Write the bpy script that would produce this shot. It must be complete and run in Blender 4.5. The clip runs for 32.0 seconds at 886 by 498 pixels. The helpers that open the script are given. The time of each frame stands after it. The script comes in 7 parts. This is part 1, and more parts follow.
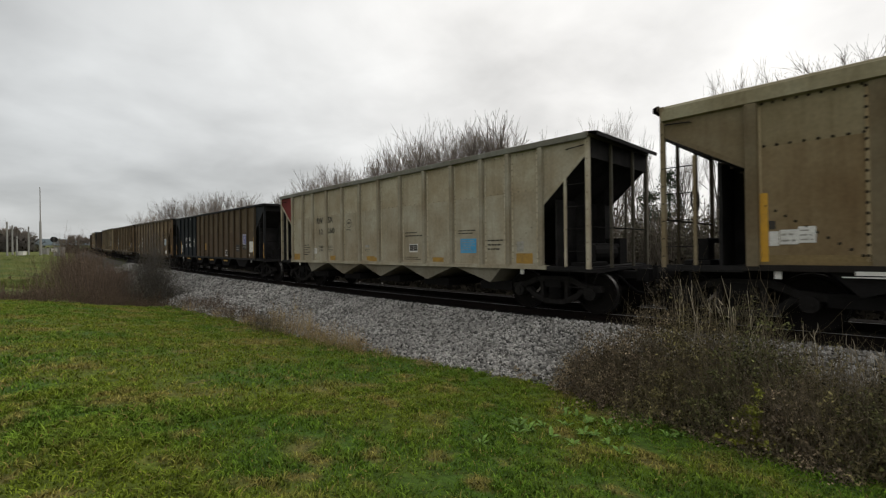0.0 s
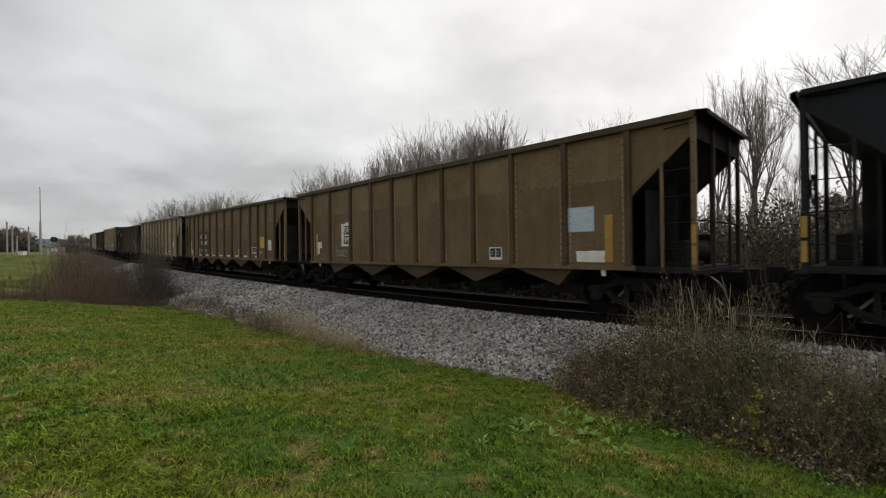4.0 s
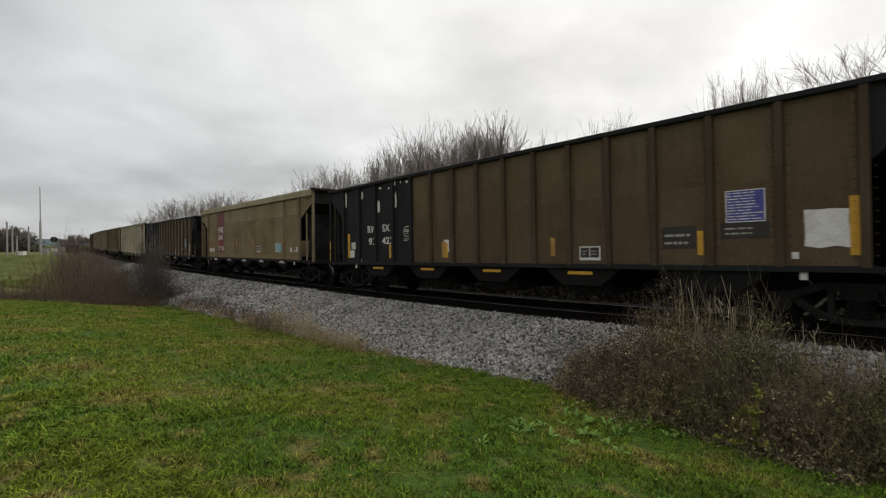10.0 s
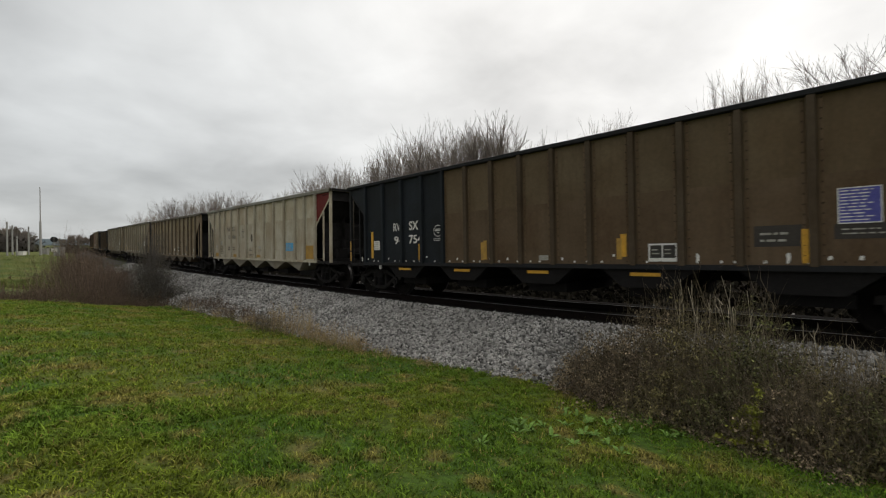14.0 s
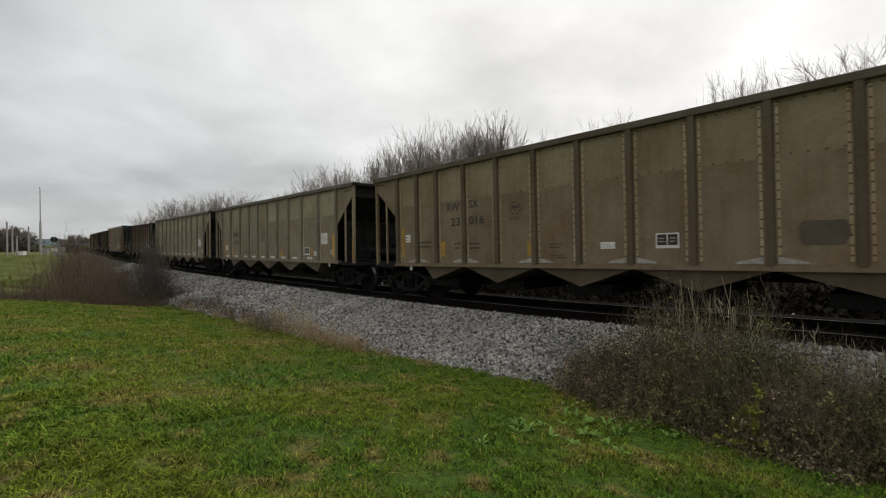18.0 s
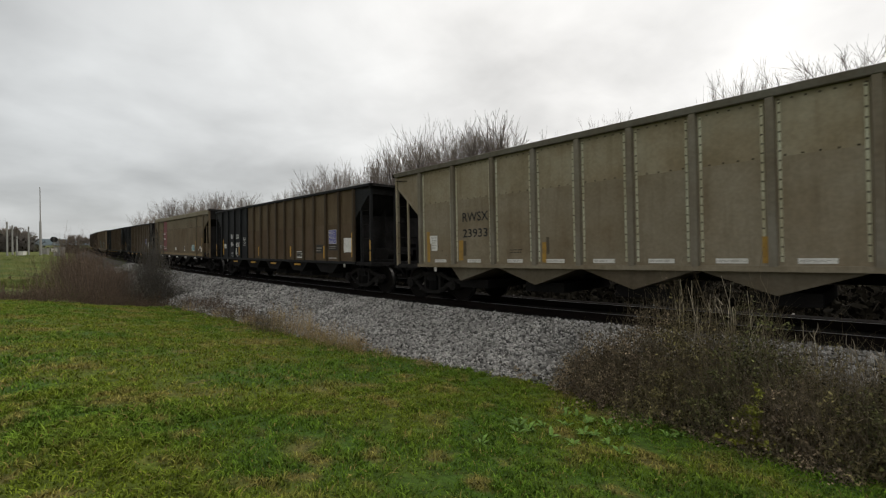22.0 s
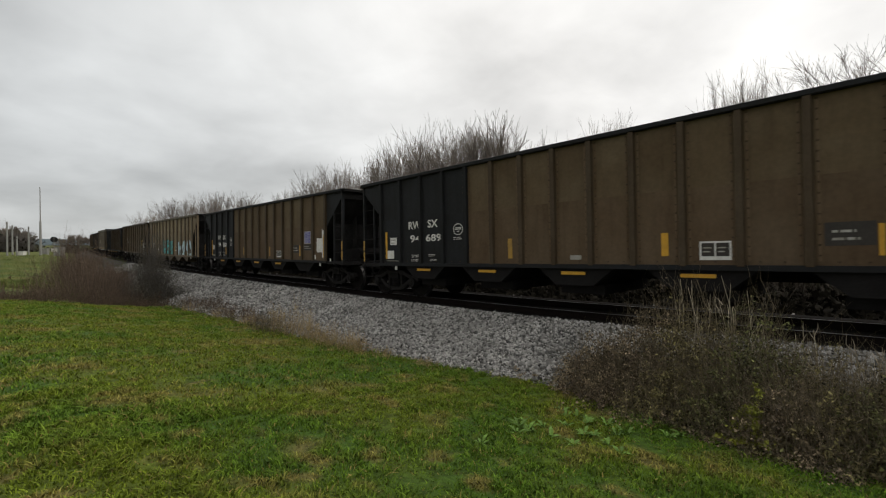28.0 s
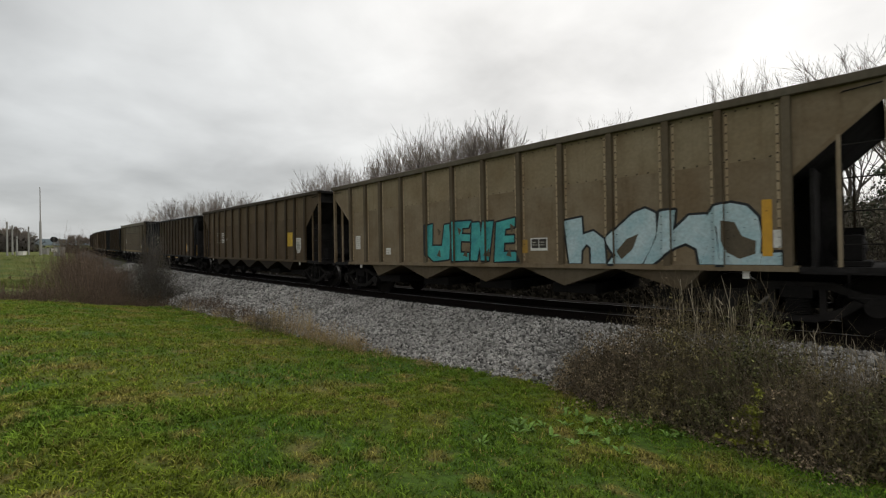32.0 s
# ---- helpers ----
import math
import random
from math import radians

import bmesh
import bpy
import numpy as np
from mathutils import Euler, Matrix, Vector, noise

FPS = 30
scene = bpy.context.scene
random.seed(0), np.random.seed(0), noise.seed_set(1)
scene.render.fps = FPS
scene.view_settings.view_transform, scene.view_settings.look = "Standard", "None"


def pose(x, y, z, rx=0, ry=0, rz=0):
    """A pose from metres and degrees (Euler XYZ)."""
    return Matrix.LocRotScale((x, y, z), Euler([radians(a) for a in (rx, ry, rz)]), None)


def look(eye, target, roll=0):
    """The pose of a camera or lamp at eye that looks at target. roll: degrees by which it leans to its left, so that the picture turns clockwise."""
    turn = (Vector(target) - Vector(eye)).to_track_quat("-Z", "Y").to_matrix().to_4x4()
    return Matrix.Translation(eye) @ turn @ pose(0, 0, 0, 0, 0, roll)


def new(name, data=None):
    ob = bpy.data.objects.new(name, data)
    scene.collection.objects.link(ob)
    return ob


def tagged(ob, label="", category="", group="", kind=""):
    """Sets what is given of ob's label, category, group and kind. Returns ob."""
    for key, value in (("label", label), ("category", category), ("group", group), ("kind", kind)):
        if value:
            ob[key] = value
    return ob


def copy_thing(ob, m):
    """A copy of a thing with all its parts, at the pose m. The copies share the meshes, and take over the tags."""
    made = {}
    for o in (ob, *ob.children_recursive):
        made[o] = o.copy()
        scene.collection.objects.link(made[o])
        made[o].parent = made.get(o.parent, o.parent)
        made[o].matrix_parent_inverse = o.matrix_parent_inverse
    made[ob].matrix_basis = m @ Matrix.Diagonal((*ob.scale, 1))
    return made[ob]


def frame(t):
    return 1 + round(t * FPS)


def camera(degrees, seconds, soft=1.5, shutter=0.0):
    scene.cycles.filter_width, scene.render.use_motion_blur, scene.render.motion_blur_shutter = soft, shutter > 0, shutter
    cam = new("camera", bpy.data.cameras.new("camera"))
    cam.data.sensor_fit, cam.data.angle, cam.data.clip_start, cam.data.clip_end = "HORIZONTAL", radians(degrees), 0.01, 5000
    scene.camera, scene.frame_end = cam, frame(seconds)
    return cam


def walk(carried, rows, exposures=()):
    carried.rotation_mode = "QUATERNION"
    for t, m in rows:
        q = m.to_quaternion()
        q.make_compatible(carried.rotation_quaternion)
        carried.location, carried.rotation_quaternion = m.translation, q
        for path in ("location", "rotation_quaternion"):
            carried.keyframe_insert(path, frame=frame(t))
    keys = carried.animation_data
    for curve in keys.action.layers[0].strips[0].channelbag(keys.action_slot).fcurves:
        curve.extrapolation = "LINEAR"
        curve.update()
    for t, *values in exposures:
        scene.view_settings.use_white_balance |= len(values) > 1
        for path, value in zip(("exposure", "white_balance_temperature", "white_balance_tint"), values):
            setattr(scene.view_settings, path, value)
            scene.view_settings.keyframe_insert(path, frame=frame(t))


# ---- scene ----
# ================= camera =================
cam = camera(90.04, 32.0, soft=1.15, shutter=0.12)
YAW = radians(45.873)
EYE = (0.0, 0.0, 1.45)
AIM = (-math.sin(YAW), math.cos(YAW), 1.45 - 0.010254)
walk(cam, [(0.0, look(EYE, AIM, -0.119)), (32.0, look(EYE, AIM, -0.119))], exposures=[(0.0, 0.0), (32.0, 0.0)])

# ================= sky and sun =================
SUN_AZ = radians(18)      # from +Y towards +X
SUN_EL = radians(42)
sun_dir = Vector((math.sin(SUN_AZ) * math.cos(SUN_EL), math.cos(SUN_AZ) * math.cos(SUN_EL), math.sin(SUN_EL)))


def build_world():
    world = bpy.data.worlds.new("overcast")
    scene.world = world
    world.use_nodes = True
    nt = world.node_tree
    nt.nodes.clear()
    N, L = nt.nodes.new, nt.links.new
    out = N("ShaderNodeOutputWorld")
    sky = N("ShaderNodeTexSky")
    sky.sky_type, sky.sun_disc = "NISHITA", False
    sky.sun_elevation, sky.sun_rotation = SUN_EL, SUN_AZ
    bg_sky = N("ShaderNodeBackground")
    bg_sky.inputs[1].default_value = 0.1
    L(sky.outputs[0], bg_sky.inputs[0])
    # cloud deck: noise on a flat layer above the place
    co = N("ShaderNodeTexCoord")
    sep = N("ShaderNodeSeparateXYZ")
    L(co.outputs["Generated"], sep.inputs[0])
    zz = N("ShaderNodeMath"); zz.operation = "ADD"; zz.inputs[1].default_value = 0.26
    L(sep.outputs[2], zz.inputs[0])
    zm = N("ShaderNodeMath"); zm.operation = "MAXIMUM"; zm.inputs[1].default_value = 0.05
    L(zz.outputs[0], zm.inputs[0])
    dx = N("ShaderNodeMath"); dx.operation = "DIVIDE"
    dy = N("ShaderNodeMath"); dy.operation = "DIVIDE"
    L(sep.outputs[0], dx.inputs[0]); L(zm.outputs[0], dx.inputs[1])
    L(sep.outputs[1], dy.inputs[0]); L(zm.outputs[0], dy.inputs[1])
    flat = N("ShaderNodeCombineXYZ")
    L(dx.outputs[0], flat.inputs[0]); L(dy.outputs[0], flat.inputs[1])
    n1 = N("ShaderNodeTexNoise"); n1.inputs["Scale"].default_value = 1.15; n1.inputs["Detail"].default_value = 6; n1.inputs["Roughness"].default_value = 0.47
    n1.inputs["Distortion"].default_value = 0.4
    L(flat.outputs[0], n1.inputs["Vector"])
    n2 = N("ShaderNodeTexNoise"); n2.inputs["Scale"].default_value = 3.6; n2.inputs["Detail"].default_value = 5; n2.inputs["Roughness"].default_value = 0.5
    n2.inputs["Distortion"].default_value = 0.2
    L(flat.outputs[0], n2.inputs["Vector"])
    both = N("ShaderNodeMath"); both.operation = "MULTIPLY_ADD"; both.inputs[1].default_value = 0.26
    L(n2.outputs[0], both.inputs[0])
    rest = N("ShaderNodeMath"); rest.operation = "MULTIPLY"; rest.inputs[1].default_value = 0.74
    L(n1.outputs[0], rest.inputs[0]); L(rest.outputs[0], both.inputs[2])
    ramp = N("ShaderNodeMapRange")
    ramp.inputs[1].default_value, ramp.inputs[2].default_value = 0.31, 0.70
    ramp.inputs[3].default_value, ramp.inputs[4].default_value = 0.70, 1.22
    L(both.outputs[0], ramp.inputs[0])
    # clouds are brighter towards the hidden sun
    dot = N("ShaderNodeVectorMath"); dot.operation = "DOT_PRODUCT"
    dot.inputs[1].default_value = sun_dir
    L(co.outputs["Generated"], dot.inputs[0])
    glow = N("ShaderNodeMapRange"); glow.interpolation_type = "SMOOTHSTEP"
    glow.inputs[1].default_value, glow.inputs[2].default_value = -0.15, 0.85
    glow.inputs[3].default_value, glow.inputs[4].default_value = 0.68, 1.03
    L(dot.outputs["Value"], glow.inputs[0])
    mul = N("ShaderNodeMath"); mul.operation = "MULTIPLY"
    L(ramp.outputs[0], mul.inputs[0]); L(glow.outputs[0], mul.inputs[1])
    # and thicker, so greyer, towards the horizon
    low = N("ShaderNodeMapRange"); low.inputs[1].default_value, low.inputs[2].default_value = 0.0, 0.3
    low.inputs[3].default_value, low.inputs[4].default_value = 0.86, 1.0
    L(sep.outputs[2], low.inputs[0])
    deck = N("ShaderNodeMath"); deck.operation = "MULTIPLY"
    L(mul.outputs[0], deck.inputs[0]); L(low.outputs[0], deck.inputs[1])
    tint = N("ShaderNodeMix"); tint.data_type = "RGBA"
    L(glow.outputs[0], tint.inputs[0])
    tint.inputs[6].default_value = (0.87, 0.985, 1.06, 1)
    tint.inputs[7].default_value = (1.02, 1.0, 0.965, 1)
    bg_cloud = N("ShaderNodeBackground")
    L(tint.outputs[2], bg_cloud.inputs[0]); L(deck.outputs[0], bg_cloud.inputs[1])
    mix = N("ShaderNodeMixShader"); mix.inputs[0].default_value = 0.94
    L(bg_sky.outputs[0], mix.inputs[1]); L(bg_cloud.outputs[0], mix.inputs[2])
    L(mix.outputs[0], out.inputs[0])


build_world()
sun = new("sun", bpy.data.lights.new("sun", "SUN"))
sun.data.energy, sun.data.angle, sun.data.color = 0.9, radians(40), (1.0, 0.97, 0.93)
sun.matrix_world = look(sun_dir * 50, (0, 0, 0))


# ================= materials =================
def material(name, color, rough=0.8, metal=0.0, spec=0.3, tone=None, scale=3.0, amount=0.5, grain=40.0, grain_amount=0.15,
             bump=0.0, bump_scale=60.0, object_color=False, streak=0.0, streak_color=(0.05, 0.035, 0.02), random_shift=0.0, island=0.0, dust=0.0):
    """Principled material, varied at two scales; tone is the second colour of the large patches, dust a share of brown grime."""
    m = bpy.data.materials.new(name)
    m.use_nodes = True
    nt = m.node_tree
    N, L = nt.nodes.new, nt.links.new
    b = nt.nodes["Principled BSDF"]
    b.inputs["Roughness"].default_value, b.inputs["Metallic"].default_value = rough, metal
    b.inputs["Specular IOR Level"].default_value = spec
    co = N("ShaderNodeTexCoord")
    info = N("ShaderNodeObjectInfo")
    shift = N("ShaderNodeVectorMath"); shift.operation = "MULTIPLY_ADD"
    rnd = N("ShaderNodeCombineXYZ")
    for i in range(3):
        L(info.outputs["Random"], rnd.inputs[i])
    shift.inputs[1].default_value = (37, 53, 71)
    L(rnd.outputs[0], shift.inputs[0]); L(co.outputs["Object"], shift.inputs[2])
    big = N("ShaderNodeTexNoise"); big.inputs["Scale"].default_value = scale; big.inputs["Detail"].default_value = 5; big.inputs["Roughness"].default_value = 0.6
    L(shift.outputs[0], big.inputs["Vector"])
    sharp = N("ShaderNodeMapRange"); sharp.inputs[1].default_value, sharp.inputs[2].default_value = 0.35, 0.65
    sharp.inputs[3].default_value, sharp.inputs[4].default_value = 0.0, amount
    L(big.outputs[0], sharp.inputs[0])
    mix = N("ShaderNodeMix"); mix.data_type = "RGBA"
    L(sharp.outputs[0], mix.inputs[0])
    tone = tone or tuple(c * 0.6 for c in color)
    if object_color:
        L(info.outputs["Color"], mix.inputs[6])
        dark = N("ShaderNodeMix"); dark.data_type = "RGBA"; dark.blend_type = "MULTIPLY"; dark.inputs[0].default_value = 1.0
        L(info.outputs["Color"], dark.inputs[6]); dark.inputs[7].default_value = (*tone, 1)
        L(dark.outputs[2], mix.inputs[7])
    else:
        mix.inputs[6].default_value, mix.inputs[7].default_value = (*color, 1), (*tone, 1)
    last = mix.outputs[2]
    if streak:
        st = N("ShaderNodeMapping"); st.inputs["Scale"].default_value = (5.0, 5.0, 0.45)
        L(shift.outputs[0], st.inputs[0])
        sn = N("ShaderNodeTexNoise"); sn.inputs["Scale"].default_value = 1.3; sn.inputs["Detail"].default_value = 6; sn.inputs["Roughness"].default_value = 0.65
        L(st.outputs[0], sn.inputs["Vector"])
        sr = N("ShaderNodeMapRange"); sr.inputs[1].default_value, sr.inputs[2].default_value = 0.5, 0.75
        sr.inputs[3].default_value, sr.inputs[4].default_value = 0.0, streak
        L(sn.outputs[0], sr.inputs[0])
        sm = N("ShaderNodeMix"); sm.data_type = "RGBA"
        if object_color:
            sm.blend_type, streak_color = "MULTIPLY", (0.45, 0.36, 0.27)
        L(sr.outputs[0], sm.inputs[0]); L(last, sm.inputs[6]); sm.inputs[7].default_value = (*streak_color, 1)
        last = sm.outputs[2]
    if dust:
        dn = N("ShaderNodeTexNoise"); dn.inputs["Scale"].default_value = 0.75; dn.inputs["Detail"].default_value = 5; dn.inputs["Roughness"].default_value = 0.55
        dm = N("ShaderNodeMapping"); dm.inputs["Location"].default_value = (11, 3, 7)
        L(shift.outputs[0], dm.inputs[0]); L(dm.outputs[0], dn.inputs["Vector"])
        dr = N("ShaderNodeMapRange"); dr.inputs[1].default_value, dr.inputs[2].default_value = 0.42, 0.66
        dr.inputs[3].default_value, dr.inputs[4].default_value = 0.0, dust
        L(dn.outputs[0], dr.inputs[0])
        dirty = N("ShaderNodeMix"); dirty.data_type = "RGBA"; dirty.blend_type = "MULTIPLY"
        L(dr.outputs[0], dirty.inputs[0]); L(last, dirty.inputs[6]); dirty.inputs[7].default_value = (0.74, 0.64, 0.53, 1)
        last = dirty.outputs[2]
    fine = N("ShaderNodeTexNoise"); fine.inputs["Scale"].default_value = grain; fine.inputs["Detail"].default_value = 4
    L(shift.outputs[0], fine.inputs["Vector"])
    fr = N("ShaderNodeMapRange"); fr.inputs[1].default_value, fr.inputs[2].default_value = 0.3, 0.7
    fr.inputs[3].default_value, fr.inputs[4].default_value = 1 - grain_amount, 1 + grain_amount
    L(fine.outputs[0], fr.inputs[0])
    value = fr.outputs[0]
    if random_shift or island:
        if island:
            geo = N("ShaderNodeNewGeometry"); src = geo.outputs["Random Per Island"]
        else:
            src = info.outputs["Random"]
        rr = N("ShaderNodeMapRange"); a = island or random_shift
        rr.inputs[3].default_value, rr.inputs[4].default_value = 1 - a, 1 + a
        L(src, rr.inputs[0])
        rm = N("ShaderNodeMath"); rm.operation = "MULTIPLY"
        L(value, rm.inputs[0]); L(rr.outputs[0], rm.inputs[1])
        value = rm.outputs[0]
    vm = N("ShaderNodeVectorMath"); vm.operation = "SCALE"
    L(last, vm.inputs[0]); L(value, vm.inputs["Scale"])
    L(vm.outputs[0], b.inputs["Base Color"])
    if bump:
        bn = N("ShaderNodeTexNoise"); bn.inputs["Scale"].default_value = bump_scale; bn.inputs["Detail"].default_value = 4
        L(shift.outputs[0], bn.inputs["Vector"])
        bp = N("ShaderNodeBump"); bp.inputs["Strength"].default_value = bump; bp.inputs["Distance"].default_value = 0.01
        L(bn.outputs[0], bp.inputs["Height"]); L(bp.outputs[0], b.inputs["Normal"])
    return m


PAINT = material("weathered_car_paint", (1, 1, 1), 0.7, spec=0.18, tone=(0.76, 0.71, 0.64), scale=1.3, amount=0.85, grain=18, grain_amount=0.10,
                 bump=0.08, bump_scale=5, object_color=True, streak=0.4, random_shift=0.06, dust=0.6)
UNDER = material("near_black_steel", (0.0165, 0.0150, 0.0145), 0.92, spec=0.08, tone=(0.010, 0.0094, 0.0090), scale=4, bump=0.15, bump_scale=30)
# car-end sheets: soot, plus the shade of the open ends in the colour
SOOT_SHADE = material("soot_shaded_sheet", (0.028, 0.026, 0.0255), 0.9, spec=0.08, tone=(0.014, 0.013, 0.0125), scale=2, amount=0.9, grain=20)
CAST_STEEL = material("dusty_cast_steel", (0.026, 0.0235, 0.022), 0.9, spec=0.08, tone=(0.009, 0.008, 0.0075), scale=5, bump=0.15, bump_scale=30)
BRIGHT_ROD = material("worn_rod", (0.30, 0.27, 0.24), 0.55, 0.4, tone=(0.16, 0.14, 0.12), scale=9)
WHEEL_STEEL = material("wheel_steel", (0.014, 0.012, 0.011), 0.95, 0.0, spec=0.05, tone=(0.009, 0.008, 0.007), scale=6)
TREAD = material("polished_tread", (0.13, 0.125, 0.12), 0.5, 0.8, tone=(0.06, 0.055, 0.05), scale=8)
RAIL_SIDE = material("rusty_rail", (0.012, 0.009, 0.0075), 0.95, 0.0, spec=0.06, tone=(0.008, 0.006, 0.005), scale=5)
RAIL_TOP = material("shiny_rail_head", (0.34, 0.34, 0.34), 0.4, 1.0, scale=2, amount=0.5)
TIE_WOOD = material("creosoted_wood", (0.028, 0.022, 0.018), 1.0, spec=0.03, tone=(0.045, 0.037, 0.03), scale=4, bump=0.4, bump_scale=40, random_shift=0.3)
STONE = material("limestone_ballast", (0.315, 0.302, 0.280), 0.9, tone=(0.18, 0.172, 0.158), scale=0.9, amount=0.8, grain=90, grain_amount=0.2, island=0.8)
BED = material("ballast_bed", (0.07, 0.064, 0.056), 0.95, tone=(0.05, 0.047, 0.043), scale=12, amount=1, grain=60, grain_amount=0.4, bump=1.0, bump_scale=24)
DIRT = material("leaf_litter", (0.016, 0.013, 0.009), 1.0, spec=0.05, tone=(0.011, 0.010, 0.006), scale=0.7, amount=0.9, grain=14, grain_amount=0.4, bump=0.8, bump_scale=12)
# oil stain and the train's shade together, both put into this colour
OILY_SHADE = material("oily_shaded_ballast", (0.022, 0.0195, 0.018), 1.0, spec=0.02, tone=(0.013, 0.0115, 0.0105), scale=3, amount=0.9, grain=40, grain_amount=0.4, bump=0.9, bump_scale=24)
STENCIL_WHITE = material("white_stencil", (0.72, 0.70, 0.66), 0.7, tone=(0.5, 0.47, 0.42), scale=6, amount=0.6, grain=60, grain_amount=0.15)
STENCIL_BLACK = material("black_stencil", (0.02, 0.02, 0.02), 0.7, grain=60)
STENCIL_DARK = material("faded_dark_stencil", (0.05, 0.042, 0.03), 0.75, grain=60)
YELLOW = material("yellow_reflector", (0.62, 0.33, 0.03), 0.5, tone=(0.42, 0.22, 0.03), scale=5, grain=60)
GOLD = material("faded_gold_paint", (0.42, 0.24, 0.045), 0.7, tone=(0.26, 0.16, 0.05), scale=6, amount=0.8, grain=50)
SIGN_BLUE = material("blue_panel", (0.07, 0.35, 0.62), 0.5, tone=(0.06, 0.25, 0.45), scale=6)
SIGN_PURPLE = material("violet_panel", (0.065, 0.065, 0.27), 0.55, tone=(0.11, 0.11, 0.34), scale=9)
SIGN_TEAL = material("teal_panel", (0.10, 0.30, 0.33), 0.6, tone=(0.16, 0.36, 0.38), scale=9)
RED_PANEL = material("faded_red_panel", (0.16, 0.022, 0.026), 0.6, tone=(0.12, 0.03, 0.03), scale=3, grain=40)
BARK = material("grey_bark", (0.13, 0.115, 0.10), 0.9, tone=(0.07, 0.06, 0.05), scale=3, random_shift=0.2)
TWIG = material("bare_twigs", (0.22, 0.185, 0.155), 0.9, tone=(0.17, 0.14, 0.12), scale=0.5, random_shift=0.2)
STEM = material("dry_stems", (0.17, 0.135, 0.085), 0.9, tone=(0.088, 0.069, 0.038), scale=2, island=0.4)
PALE_STEM = material("bleached_stalks", (0.46, 0.40, 0.29), 0.9, tone=(0.22, 0.18, 0.12), scale=2, island=0.35)
DRY = material("straw", (0.44, 0.33, 0.17), 0.9, tone=(0.28, 0.18, 0.09), scale=2, island=0.4)
BUSH_LEAF = material("shrub_leaf", (0.235, 0.205, 0.080), 0.8, tone=(0.105, 0.080, 0.042), scale=5.0, amount=1.0, island=0.92)
BRUSH = material("faded_brush", (0.155, 0.108, 0.075), 0.9, tone=(0.085, 0.062, 0.046), scale=0.8, island=0.5)
THICKET_STEM = material("thicket_stems", (0.125, 0.104, 0.082), 0.9, tone=(0.065, 0.054, 0.043), scale=0.6, island=0.5)
MAUVE_LEAF = material("withered_shrub_leaf", (0.265, 0.205, 0.125), 0.8, tone=(0.120, 0.088, 0.058), scale=4.0, amount=1.0, island=0.92)
OLIVE_LEAF = material("dull_olive_leaf", (0.150, 0.155, 0.050), 0.75, tone=(0.076, 0.070, 0.030), scale=4.0, amount=1.0, island=0.92)
DARK_LEAF = material("withered_dark_leaf", (0.020, 0.018, 0.0135), 1.0, spec=0.05, tone=(0.013, 0.010, 0.006), scale=0.8, island=0.5)
GREEN_LEAF = material("yellow_green_leaf", (0.21, 0.21, 0.025), 0.6, tone=(0.13, 0.15, 0.02), scale=3, island=0.3)
WEED_LEAF = material("broad_weed_leaf", (0.13, 0.23, 0.035), 0.6, tone=(0.09, 0.17, 0.025), scale=8, island=0.3)
THICKET = material("thicket_leaf", (0.115, 0.105, 0.070), 0.9, tone=(0.060, 0.052, 0.036), scale=0.8, island=0.5)
EVERGREEN = material("evergreen_leaf", (0.03, 0.05, 0.022), 0.7, tone=(0.05, 0.06, 0.03), scale=1, island=0.4)
CONCRETE = material("weathered_pole", (0.32, 0.31, 0.29), 0.85, tone=(0.22, 0.21, 0.20), scale=2)
BLACK_PAINT = material("black_signal_paint", (0.015, 0.015, 0.016), 0.5)
HILL = material("hazy_ridge", (0.30, 0.36, 0.42), 1.0, tone=(0.27, 0.33, 0.39), scale=0.004)


